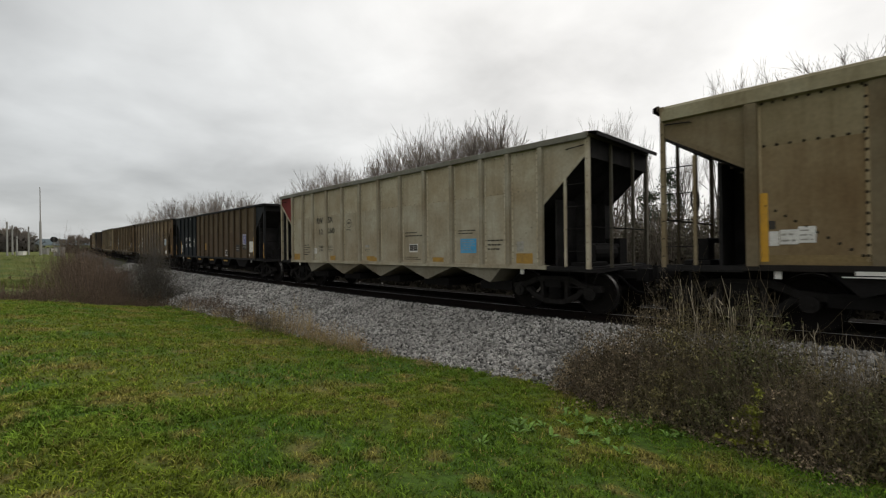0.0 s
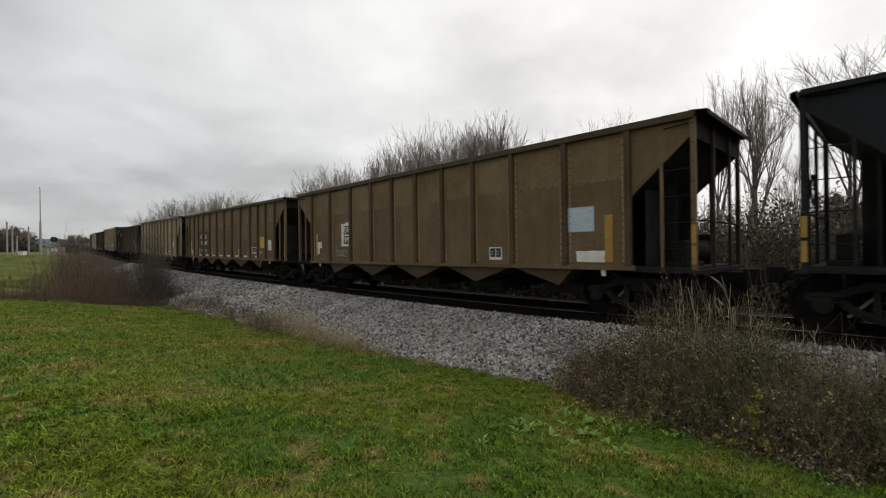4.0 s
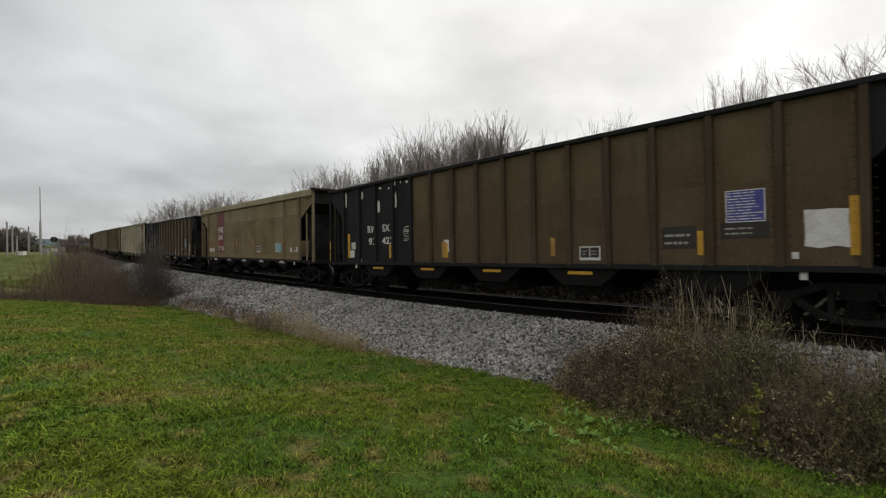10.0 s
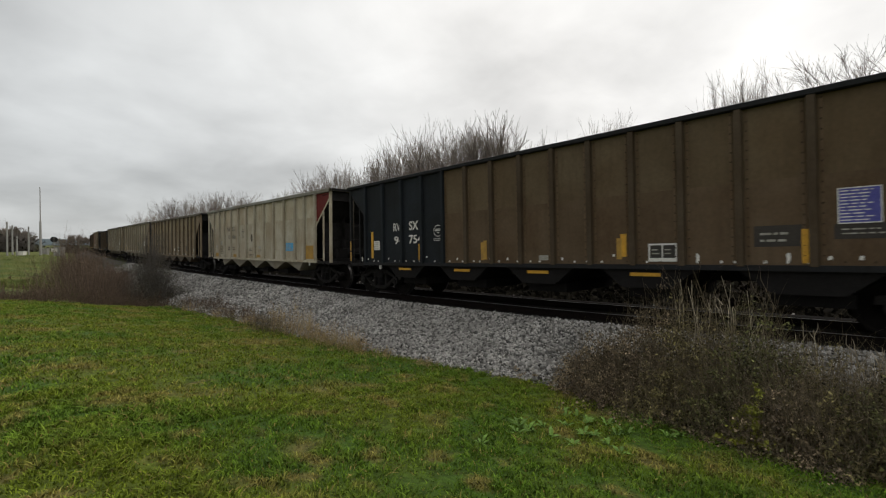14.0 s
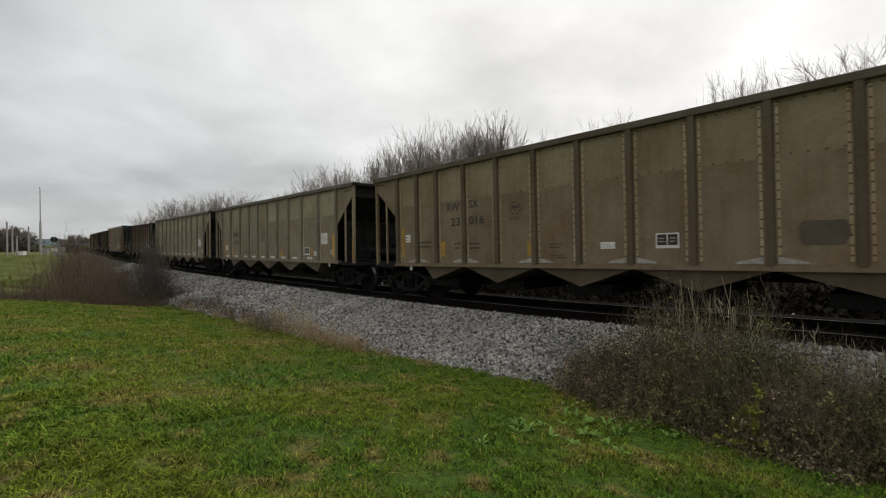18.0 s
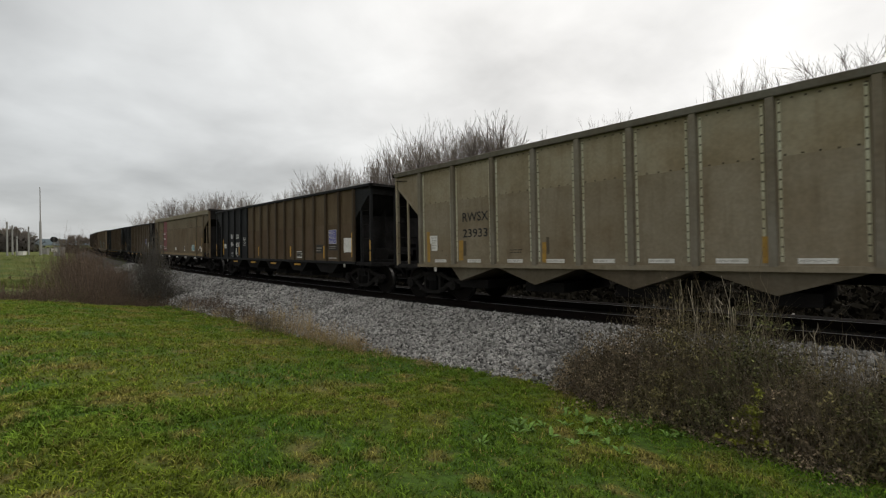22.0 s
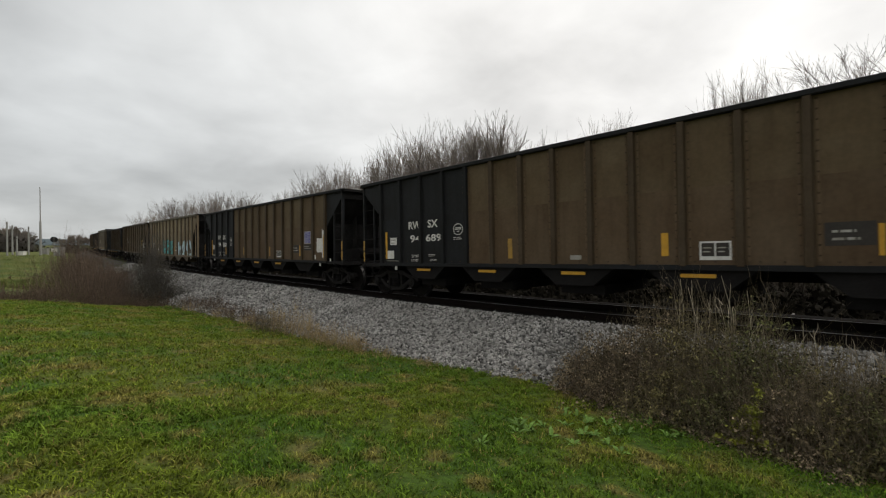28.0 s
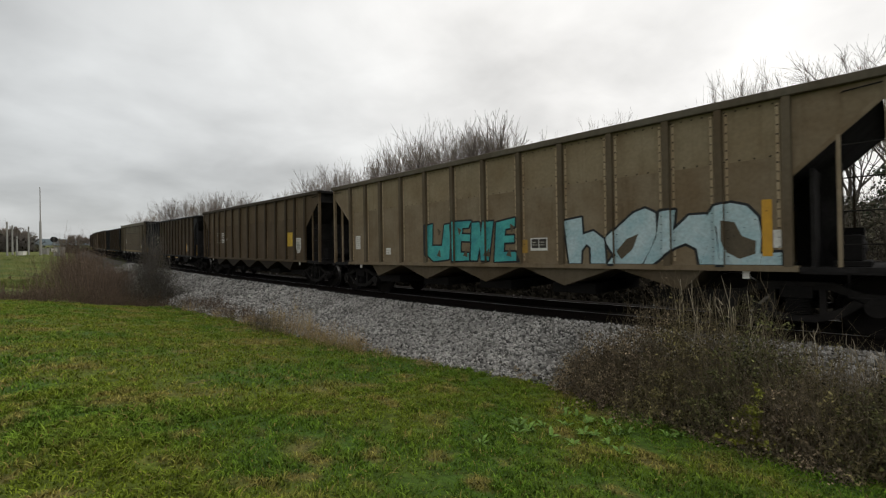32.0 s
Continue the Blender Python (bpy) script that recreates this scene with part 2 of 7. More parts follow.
def grass_material(name, a, b, dry, rough=0.8, island=0.55):
    """Lawn colour: two greens in patches and worn straw spots, in world metres."""
    m = bpy.data.materials.new(name)
    m.use_nodes = True
    nt = m.node_tree
    N, L = nt.nodes.new, nt.links.new
    bs = nt.nodes["Principled BSDF"]
    bs.inputs["Roughness"].default_value, bs.inputs["Specular IOR Level"].default_value = rough, 0.2
    co = N("ShaderNodeTexCoord")
    last = None
    for scale, lo, hi, colour, seed in ((0.6, 0.42, 0.58, b, 0), (0.75, 0.57, 0.68, dry, 9), (2.6, 0.55, 0.68, dry, 21)):
        mp = N("ShaderNodeMapping"); mp.inputs["Location"].default_value = (seed, seed * 2, 0)
        L(co.outputs["Object"], mp.inputs[0])
        n = N("ShaderNodeTexNoise"); n.inputs["Scale"].default_value = scale; n.inputs["Detail"].default_value = 4
        L(mp.outputs[0], n.inputs["Vector"])
        r = N("ShaderNodeMapRange"); r.inputs[1].default_value, r.inputs[2].default_value = lo, hi
        r.inputs[4].default_value = 0.75 if seed else 1.0
        L(n.outputs[0], r.inputs[0])
        x = N("ShaderNodeMix"); x.data_type = "RGBA"
        L(r.outputs[0], x.inputs[0])
        if last is None:
            x.inputs[6].default_value = (*a, 1)
        else:
            L(last, x.inputs[6])
        x.inputs[7].default_value = (*colour, 1)
        last = x.outputs[2]
    fine = N("ShaderNodeTexNoise"); fine.inputs["Scale"].default_value = 11; fine.inputs["Detail"].default_value = 6; fine.inputs["Roughness"].default_value = 0.72
    L(co.outputs["Object"], fine.inputs["Vector"])
    fr = N("ShaderNodeMapRange"); fr.inputs[1].default_value, fr.inputs[2].default_value, fr.inputs[3].default_value, fr.inputs[4].default_value = 0.32, 0.68, 0.42, 1.62
    L(fine.outputs[0], fr.inputs[0])
    fs = N("ShaderNodeVectorMath"); fs.operation = "SCALE"
    L(last, fs.inputs[0]); L(fr.outputs[0], fs.inputs["Scale"])
    last = fs.outputs[0]
    if not island:
        bp = N("ShaderNodeBump"); bp.inputs["Strength"].default_value = 0.9; bp.inputs["Distance"].default_value = 0.03
        L(fine.outputs[0], bp.inputs["Height"]); L(bp.outputs[0], bs.inputs["Normal"])
    geo = N("ShaderNodeNewGeometry")
    if island:
        pick = N("ShaderNodeMapRange"); pick.inputs[1].default_value, pick.inputs[2].default_value = 0.94, 0.96
        many = N("ShaderNodeMath"); many.operation = "MULTIPLY"; many.inputs[1].default_value = 7.31
        frac = N("ShaderNodeMath"); frac.operation = "FRACT"
        L(geo.outputs["Random Per Island"], many.inputs[0]); L(many.outputs[0], frac.inputs[0]); L(frac.outputs[0], pick.inputs[0])
        x = N("ShaderNodeMix"); x.data_type = "RGBA"
        L(pick.outputs[0], x.inputs[0]); L(last, x.inputs[6]); x.inputs[7].default_value = (*dry, 1)
        last = x.outputs[2]
    rr = N("ShaderNodeMapRange"); rr.inputs[3].default_value, rr.inputs[4].default_value = 1 - island, 1 + island
    L(geo.outputs["Random Per Island"], rr.inputs[0])
    vm = N("ShaderNodeVectorMath"); vm.operation = "SCALE"
    L(last, vm.inputs[0]); L(rr.outputs[0], vm.inputs["Scale"])
    L(vm.outputs[0], bs.inputs["Base Color"])
    return m


GRASS = grass_material("lawn_blades", (0.093, 0.164, 0.012), (0.144, 0.187, 0.014), (0.265, 0.208, 0.062), island=0.5)
SOIL = grass_material("lawn_ground", (0.052, 0.098, 0.012), (0.085, 0.112, 0.014), (0.15, 0.12, 0.04), 0.95, 0.0)

FIELD = grass_material("rough_field", (0.070, 0.105, 0.018), (0.125, 0.135, 0.028), (0.16, 0.125, 0.05), 0.95, 0.0)


# ================= mesh helpers =================
def link_mesh(name, mesh, mat, parent=None, label=""):
    ob = new(name, mesh)
    if mat is not None and not mesh.materials:
        mesh.materials.append(mat)
    if parent is not None:
        ob.parent = parent
    return tagged(ob, label)


def part(name, bm, mat, parent=None, label=""):
    """Links a bmesh as one mesh object under its thing or part."""
    mesh = bpy.data.meshes.new(name)
    bm.normal_update()
    bm.to_mesh(mesh)
    bm.free()
    return link_mesh(name, mesh, mat, parent, label)


def box(bm, x0, x1, y0, y1, z0, z1, m=None):
    v = [bm.verts.new(Vector(c) if m is None else m @ Vector(c)) for c in
         ((x0, y0, z0), (x1, y0, z0), (x1, y1, z0), (x0, y1, z0), (x0, y0, z1), (x1, y0, z1), (x1, y1, z1), (x0, y1, z1))]
    for f in ((3, 2, 1, 0), (4, 5, 6, 7), (0, 1, 5, 4), (1, 2, 6, 5), (2, 3, 7, 6), (3, 0, 4, 7)):
        bm.faces.new([v[i] for i in f])
    return v


def prism(bm, outline, y0, y1):
    """Extrudes an (x, z) outline from y0 to y1."""
    a = [bm.verts.new((x, y0, z)) for x, z in outline]
    b = [bm.verts.new((x, y1, z)) for x, z in outline]
    n = len(a)
    bm.faces.new(a)
    bm.faces.new(b[::-1])
    for i in range(n):
        bm.faces.new((a[i], b[i], b[(i + 1) % n], a[(i + 1) % n]))


def tube(bm, pts, radii, sides=6):
    """A tube along points; radii one number or one a point."""
    pts = [Vector(p) for p in pts]
    if not isinstance(radii, (list, tuple)):
        radii = [radii] * len(pts)
    rings = []
    for i, p in enumerate(pts):
        d = (pts[min(i + 1, len(pts) - 1)] - pts[max(i - 1, 0)]).normalized()
        u = d.orthogonal().normalized()
        w = d.cross(u)
        rings.append([bm.verts.new(p + radii[i] * (math.cos(6.2832 * k / sides) * u + math.sin(6.2832 * k / sides) * w)) for k in range(sides)])
    for a, b in zip(rings, rings[1:]):
        for k in range(sides):
            bm.faces.new((a[k], a[(k + 1) % sides], b[(k + 1) % sides], b[k]))
    bm.faces.new(rings[0][::-1])
    bm.faces.new(rings[-1])


def disc(bm, x, z, r, y0, y1, sides=24):
    """A cylinder whose axis runs along y."""
    prism(bm, [(x + r * math.cos(6.2832 * k / sides), z + r * math.sin(6.2832 * k / sides)) for k in range(sides)], y0, y1)


def from_arrays(name, verts, faces, mat, smooth=False):
    """A mesh from an array of points and one array of equal-sided faces."""
    verts, faces = np.asarray(verts, dtype=np.float32), np.asarray(faces, dtype=np.int32)
    mesh = bpy.data.meshes.new(name)
    mesh.vertices.add(len(verts))
    mesh.vertices.foreach_set("co", verts.ravel())
    k = faces.shape[1]
    mesh.loops.add(faces.size)
    mesh.loops.foreach_set("vertex_index", faces.ravel())
    mesh.polygons.add(len(faces))
    mesh.polygons.foreach_set("loop_start", np.arange(0, faces.size, k, dtype=np.int32))
    mesh.polygons.foreach_set("loop_total", np.full(len(faces), k, dtype=np.int32))
    mesh.update(calc_edges=True)
    if smooth:
        mesh.polygons.foreach_set("use_smooth", np.ones(len(faces), dtype=bool))
    mesh.materials.append(mat)
    return mesh


# ================= the line of the track =================
TRACK_Y, BEND_S, BEND, BEND_LEN = 9.75, -28.03, 0.8585e-3, 450.0


def smooth(a, b, x):
    t = min(max((x - a) / (b - a), 0.0), 1.0)
    return t * t * (3 - 2 * t)


def track(s):
    """Centre of the track at s metres along it: x, y, heading, height of the rail head, slope."""
    u = min(max(BEND_S - s, 0.0), BEND_LEN)
    a = BEND * u
    x = s if u == 0 else BEND_S - math.sin(a) / BEND
    y = TRACK_Y + (1 - math.cos(a)) / BEND
    rest = max(BEND_S - s - BEND_LEN, 0.0)
    x, y = x - rest * math.cos(a), y + rest * math.sin(a)
    if s < -45:
        z, g = -0.295 - 0.0045 * (max(s, -260) + 45), (-0.0045 if s > -260 else 0.0)
    elif s < 6:
        z, g = 0.01668 * s + 0.000225 * s * s, 0.01668 + 0.00045 * s
    else:
        e = min(s, 30) - 6
        z, g = 0.1082 + 0.0194 * e - 0.000404 * e * e, max(0.0, 0.0194 - 0.000808 * e)
    z, g = z + 0.10 * smooth(-9.0, 1.0, s), g + (0.012 if -9 < s < 1 else 0.0)
    return x, y, -a, z, g


def toe(s):
    """Foot of the ballast on the lawn's side: distance from the track's centre and height."""
    at = (-60, -30, -23, -16, -11, -6, -3.75, 0, 12)
    return (float(np.interp(s, at, (4.3, 4.7, 4.65, 4.5, 4.4, 4.15, 3.95, 3.8, 3.7))),
            float(np.interp(s, at, (-0.9, -1.3, -1.28, -1.03, -0.90, -0.74, -0.64, -0.56, -0.48))))


def ground_z(s, n):
    """Height of the ground at s along the track and n metres to the lawn's side of its centre."""
    zt = track(s)[3]
    bumps = 0.05 * noise.noise((s * 0.35, n * 0.35, 0.0)) + 0.032 * noise.noise((s * 1.3, n * 1.3, 5.0))
    if n < 0:
        m = -n
        if m < 1.75:
            return zt - 0.15 if m < 1.4 else zt - 0.08
        if m < 4.5:
            return zt - 0.08 - 0.6 * smooth(1.75, 4.5, m)
        return zt - 0.68 + 0.5 * smooth(5, 14, m) + bumps * smooth(4, 6, m) * 2 + 1.2 * smooth(30, 200, m)
    nt, z_toe = toe(s)
    if n < 1.75:
        return zt - 0.15 if n < 1.3 else zt - 0.08
    if n < nt:
        t = (n - 1.75) / (nt - 1.75)
        return (1 - t) * (zt - 0.08) + t * z_toe - 0.05 * math.sin(math.pi * t)
    lawn = -0.10 + 0.018 * min(s, 4.0) if s > -21 else -0.478
    z = z_toe + smooth(nt, nt + 5.8, n) * (lawn - z_toe) + bumps
    far = smooth(22, 60, -s)
    z = z + far * (0.05 - z) * smooth(nt, nt + 5, n)
    return z + 1.0 * smooth(60, 500, n)


def place(s, n):
    x, y, h, z, g = track(s)
    return x + n * math.sin(h), y - n * math.cos(h)


# ================= ground, lawn, ballast, track =================
def uneven(a, b, near, step, grow):
    """Values from a to b, dense near 'near'."""
    out, d, v = [near], step, near
    while v < b:
        v += d; d *= grow; out.append(min(v, b))
    v, d = near, step
    while v > a:
        v -= d; d *= grow; out.insert(0, max(v, a))
    return out


def build_ground():
    ss = uneven(-2500, 1500, -8, 0.5, 1.035)
    ns = uneven(-900, 2000, 4.0, 0.22, 1.045)
    ns = sorted(set([round(v, 3) for v in ns] + [-4.5, -1.75, -1.4, 1.3, 1.75]))
    verts = []
    for s in ss:
        for n in ns:
            x, y = place(s, n)
            verts.append((x, y, ground_z(s, n)))
    w = len(ns)
    grass, bed, dirt, oily_shade, field = [], [], [], [], []
    for i in range(len(ss) - 1):
        for j in range(w - 1):
            f = (i * w + j, i * w + j + 1, (i + 1) * w + j + 1, (i + 1) * w + j)
            mid_n = (ns[j] + ns[j + 1]) / 2
            (field if mid_n > toe(ss[i])[0] and ss[i] < -21.9 else dirt if mid_n < -4.4 else oily_shade if mid_n < 1.76 else bed if mid_n < toe(ss[i])[0] else grass).append(f)
    mesh = from_arrays("ground", verts, grass + bed + dirt + oily_shade + field, SOIL, smooth=True)
    mesh.materials.append(BED)
    mesh.materials.append(DIRT)
    mesh.materials.append(OILY_SHADE)
    mesh.materials.append(FIELD)
    idx = np.zeros(len(grass) + len(bed) + len(dirt) + len(oily_shade) + len(field), dtype=np.int32)
    idx[len(grass):] = 1
    idx[len(grass) + len(bed):] = 2
    idx[len(grass) + len(bed) + len(dirt):] = 3
    idx[len(idx) - len(field):] = 4
    mesh.polygons.foreach_set("material_index", idx)
    tagged(new("ground", mesh), "sloping mown lawn and grey railway ballast bed", "ground", kind="structure")


build_ground()


def build_rails():
    prof = [(-0.07, -0.165), (0.07, -0.165), (0.07, -0.15), (0.012, -0.13), (0.012, -0.045), (0.036, -0.03), (0.036, -0.004), (-0.036, -0.004), (-0.036, -0.03), (-0.012, -0.045), (-0.012, -0.13), (-0.07, -0.15)]
    ss = list(np.arange(-330, 60, 6.0))
    for side in (1, -1):
        rail = tagged(new("rail"), "long rusty steel rail with a shiny worn head", "rail", "rails of the track", "structure")
        for name, shape, mat in (("rail_web", prof, RAIL_SIDE), ("rail_head", [(-0.010, -0.0035), (0.010, -0.0035), (0.008, 0.0), (-0.008, 0.0)], RAIL_TOP)):
            bm = bmesh.new()
            rings = []
            for s in ss:
                x, y, h, z, g = track(s)
                ring = []
                for o, dz in shape:
                    px, py = place(s, side * 0.7525 + o)
                    ring.append(bm.verts.new((px, py, z + dz)))
                rings.append(ring)
            k = len(shape)
            for a, b in zip(rings, rings[1:]):
                for i in range(k):
                    bm.faces.new((a[i], a[(i + 1) % k], b[(i + 1) % k], b[i]))
            part(name, bm, mat, rail)


build_rails()


def build_ties():
    bm = bmesh.new()
    box(bm, -0.115, 0.115, -1.3, 1.3, -0.20, 0)
    bmesh.ops.bevel(bm, geom=list(bm.edges), offset=0.012, segments=1, affect="EDGES")
    mesh = bpy.data.meshes.new("railway_tie")
    bm.to_mesh(mesh); bm.free()
    mesh.materials.append(TIE_WOOD)
    track_base = tagged(new("railway_ties"), "row of dark creosoted wooden railway ties", "railway ties", kind="structure")
    rng = random.Random(4)
    for i in range(150):
        s = 14 - i * 0.53
        x, y, h, z, g = track(s)
        ob = new("tie", mesh)
        ob.parent = track_base
        ob.matrix_basis = pose(x, y, z - 0.165 + rng.uniform(-0.01, 0.005), 0, 0, math.degrees(h) + rng.uniform(-1.2, 1.2))


def stone_shapes(rng, count):
    """Corners of a few broken-stone shapes, eight corners and twelve sides each."""
    base = np.array([(x, y, z) for x in (-1, 1) for y in (-1, 1) for z in (-1, 1)]) * 0.62
    quad = [(0, 1, 3, 2), (4, 6, 7, 5), (0, 4, 5, 1), (2, 3, 7, 6), (0, 2, 6, 4), (1, 5, 7, 3)]
    faces = np.array([t for a, b, c, d in quad for t in ((a, b, c), (a, c, d))])
    return [(base + rng.normal(0, 0.24, (8, 3))) * rng.uniform(0.65, 1.3, 3) for _ in range(count)], faces


def build_ballast():
    rng = np.random.default_rng(5)
    shapes, faces = stone_shapes(rng, 40)
    count = 108000
    # denser where the bank lies close to the lawn
    s = np.where(rng.random(count) < 0.66, rng.uniform(-15, 3.5, count), -15 - 38 * rng.random(count) ** 1.4)
    n0 = np.where(rng.random(count) < 0.001, rng.uniform(-4.0, -1.9, count), 1.66 + 3.3 * rng.random(count))
    vs, fs, k = [], [], 0
    quat = rng.normal(size=(count, 4))
    quat /= np.linalg.norm(quat, axis=1)[:, None]
    sizes = rng.uniform(0.018, 0.040, count)
    jit = rng.random((count, 2))
    pick = rng.integers(0, 40, count)
    for m in range(count):
        a, n = s[m], n0[m]
        if n > toe(a)[0] + 0.22 * noise.noise((a * 1.2, 0.0, 3.0)) + 0.22 * jit[m, 0] - 0.05:
            continue
        size = sizes[m] * (1.0 if a > -15 else 1.5)
        x, y = place(a, n)
        z = ground_z(a, n) + size * (jit[m, 1] * 0.8 - 0.2)
        w, i, j, l = quat[m]
        rot = np.array([[1 - 2 * (j * j + l * l), 2 * (i * j - l * w), 2 * (i * l + j * w)], [2 * (i * j + l * w), 1 - 2 * (i * i + l * l), 2 * (j * l - i * w)], [2 * (i * l - j * w), 2 * (j * l + i * w), 1 - 2 * (i * i + j * j)]])
        vs.append(shapes[pick[m]] @ rot.T * size + (x, y, z))
        fs.append(faces + 8 * k)
        k += 1
    ob = new("ballast_stones", from_arrays("ballast_stones", np.concatenate(vs), np.concatenate(fs), STONE))
    tagged(ob, "bank of pale grey crushed limestone beside the track", "ballast", kind="stuff")


def build_grass():
    rng = np.random.default_rng(7)
    vs = []
    def blades(count, smin, smax, nmin, nmax, height, width, power):
        s = smin + (smax - smin) * rng.random(count)
        n = nmin + (nmax - nmin) * rng.random(count) ** power
        for a, b in zip(s, n):
            if b < toe(a)[0] + 0.1 * noise.noise((a * 2, 1.0, 0.0)) - 0.05 * rng.random():
                continue
            x, y = place(a, b)
            z = ground_z(a, b)
            tuft = noise.noise((x * 5.0, y * 5.0, 7.0))
            lush = 0.5 + 0.7 * noise.noise((x * 0.9, y * 0.9, 2.0)) + 1.5 * tuft
            if rng.random() < 0.22 - 0.6 * tuft:
                continue
            h = height * max(0.3, 0.6 + lush * 0.7) * rng.uniform(0.5, 1.4)
            an = rng.uniform(0, 6.283)
            wide = width * rng.uniform(0.6, 1.6)
            dx, dy = math.cos(an) * wide, math.sin(an) * wide
            lx, ly = rng.normal(0, 0.95, 2) * h
            vs.append(((x - dx, y - dy, z - 0.01), (x + dx, y + dy, z - 0.01), (x + dx * 0.7 + lx * 0.4, y + dy * 0.7 + ly * 0.4, z + h * 0.6), (x - dx * 0.7 + lx * 0.4, y - dy * 0.7 + ly * 0.4, z + h * 0.6), (x + lx, y + ly, z + h * 0.92)))
    blades(210000, -5.2, 3.6, 3.7, 9.5, 0.029, 0.0050, 1.0)
    blades(60000, -7.0, -1.0, 8.5, 11.8, 0.042, 0.006, 1.0)
    blades(150000, -22, -4.6, 4.2, 11.5, 0.040, 0.0065, 1.0)
    blades(50000, -1.2, 8.0, 9.3, 15.0, 0.045, 0.006, 1.0)
    blades(45000, -9.0, -1.0, 11.5, 16.0, 0.045, 0.006, 1.0)
    v = np.array(vs).reshape(-1, 3)
    base = np.arange(len(vs))[:, None] * 5
    f = np.concatenate([base + (0, 1, 2), base + (0, 2, 3), base + (3, 2, 4)], axis=0)
    ob = new("lawn_grass", from_arrays("lawn_grass", v, f, GRASS))
    tagged(ob, "short green lawn grass with straw-coloured patches", "grass", kind="stuff")


build_ties()
build_ballast()
build_grass()


def build_lawn_weeds():
    """Rosettes of broad leaves in the lawn by the bushes."""
    rng = random.Random(12)
    bm = bmesh.new()
    for i in range(34):
        s, n = (rng.uniform(-2.9, -1.5), rng.uniform(4.75, 6.0)) if i < 22 else (rng.uniform(-3.5, 1.0), rng.uniform(4.6, 7.6))
        x, y = place(s, n)
        z = ground_z(s, n)
        at = Vector((x, y, z))
        for k in range(rng.randint(5, 9)):
            a, ln = rng.uniform(0, 6.283), rng.uniform(0.06, 0.13)
            d, side = Vector((math.cos(a), math.sin(a), 0)), Vector((-math.sin(a), math.cos(a), 0))
            rise = rng.uniform(0.35, 0.9)
            mid, end = d * ln * 0.55 + Vector((0, 0, ln * rise * 0.7)), d * ln + Vector((0, 0, ln * rise * 0.8))
            w = ln * 0.17
            v = [bm.verts.new(at + c) for c in (Vector((0, 0, 0)), mid + side * w, end, mid - side * w, mid - Vector((0, 0, ln * 0.05)))]
            bm.faces.new((v[0], v[1], v[4])); bm.faces.new((v[1], v[2], v[4])); bm.faces.new((v[2], v[3], v[4])); bm.faces.new((v[3], v[0], v[4]))
    tagged(part("lawn_weeds", bm, WEED_LEAF), "low rosettes of broad green leaves in the lawn", "weeds", kind="stuff")


build_lawn_weeds()


# ================= trees, brush and distance =================
def tree_meshes(seed, height, fan=0.42, twigs_each=4, fine=0.012, crooked=0.13, stem=0.30, girth=0.0145):
    """Two meshes of a bare tree: trunk with limbs, and the fine twigs of a rounded crown."""
    rng = random.Random(seed)
    limbs, twigs = bmesh.new(), bmesh.new()

    def bough(p, d, length, r, end, n, bm, sides):
        pts, q, dd = [p], p.copy(), d.copy()
        for i in range(n):
            dd = (dd + Vector((rng.gauss(0, crooked), rng.gauss(0, crooked), rng.gauss(0, crooked * 0.5) + 0.06))).normalized()
            q = q + dd * (length / n)
            pts.append(q.copy())
        tube(bm, pts, [r + (end - r) * i / n for i in range(n + 1)], sides)
        return pts, dd

    def fork(d, spread):
        a = rng.uniform(0, 6.283)
        u = d.orthogonal().normalized()
        side = math.cos(a) * u + math.sin(a) * d.cross(u)
        return (d + side * spread + Vector((0, 0, 0.10))).normalized()

    def grow(p, d, length, r, level):
        fine_now = level > 2
        pts, dd = bough(p, d, length, r, max(r * 0.5, fine * 0.6), 2 if level > 3 else 3, twigs if fine_now else limbs, 3 if level > 1 else 5)
        if level == 4:
            return
        count = (3, 3, 4, twigs_each)[level]
        for k in range(count):
            f = 1.0 if k == 0 else rng.uniform(0.3, 1.0)
            i = min(int(f * (len(pts) - 1)), len(pts) - 2)
            at = pts[i].lerp(pts[i + 1], f * (len(pts) - 1) - i)
            grow(at, fork(dd, rng.uniform(0.25, 0.75) if k else 0.15), length * rng.uniform(0.55, 0.85), max(r * 0.55, fine), level + 1)

    r0 = height * girth
    pts, dd = bough(Vector((0, 0, -0.3)), Vector((rng.uniform(-0.06, 0.06), rng.uniform(-0.06, 0.06), 1)), height * stem + 0.3, r0, r0 * 0.8, 4, limbs, 7)
    for k in range(6):
        f = rng.uniform(0.55, 1.0) if k else 1.0
        at = pts[-2].lerp(pts[-1], f) if f > 0.7 else pts[-3].lerp(pts[-2], f)
        grow(at, fork(dd, fan * rng.uniform(0.5, 1.5) if k else 0.1), height * rng.uniform(0.19, 0.25), r0 * rng.uniform(0.4, 0.62), 0)
    out = []
    for name, bm, mat in (("trunk", limbs, BARK), ("crown", twigs, TWIG)):
        mesh = bpy.data.meshes.new(name)
        bm.to_mesh(mesh); bm.free()
        mesh.materials.append(mat)
        out.append(mesh)
    top = max(max(v.co.z for v in m.vertices) for m in out)
    return out, top


TREE_SHAPES = [tree_meshes(11 + k, 12.0, 0.34 + 0.07 * k, 3, 0.0105) for k in range(5)]
TREE_SHAPES += [tree_meshes(31 + k, 12.0, 0.5, 6, 0.007, 0.19, 0.34, 0.0105) for k in range(2)] + [tree_meshes(41, 9.0, 0.6, 5, 0.035, 0.12, 0.15)]
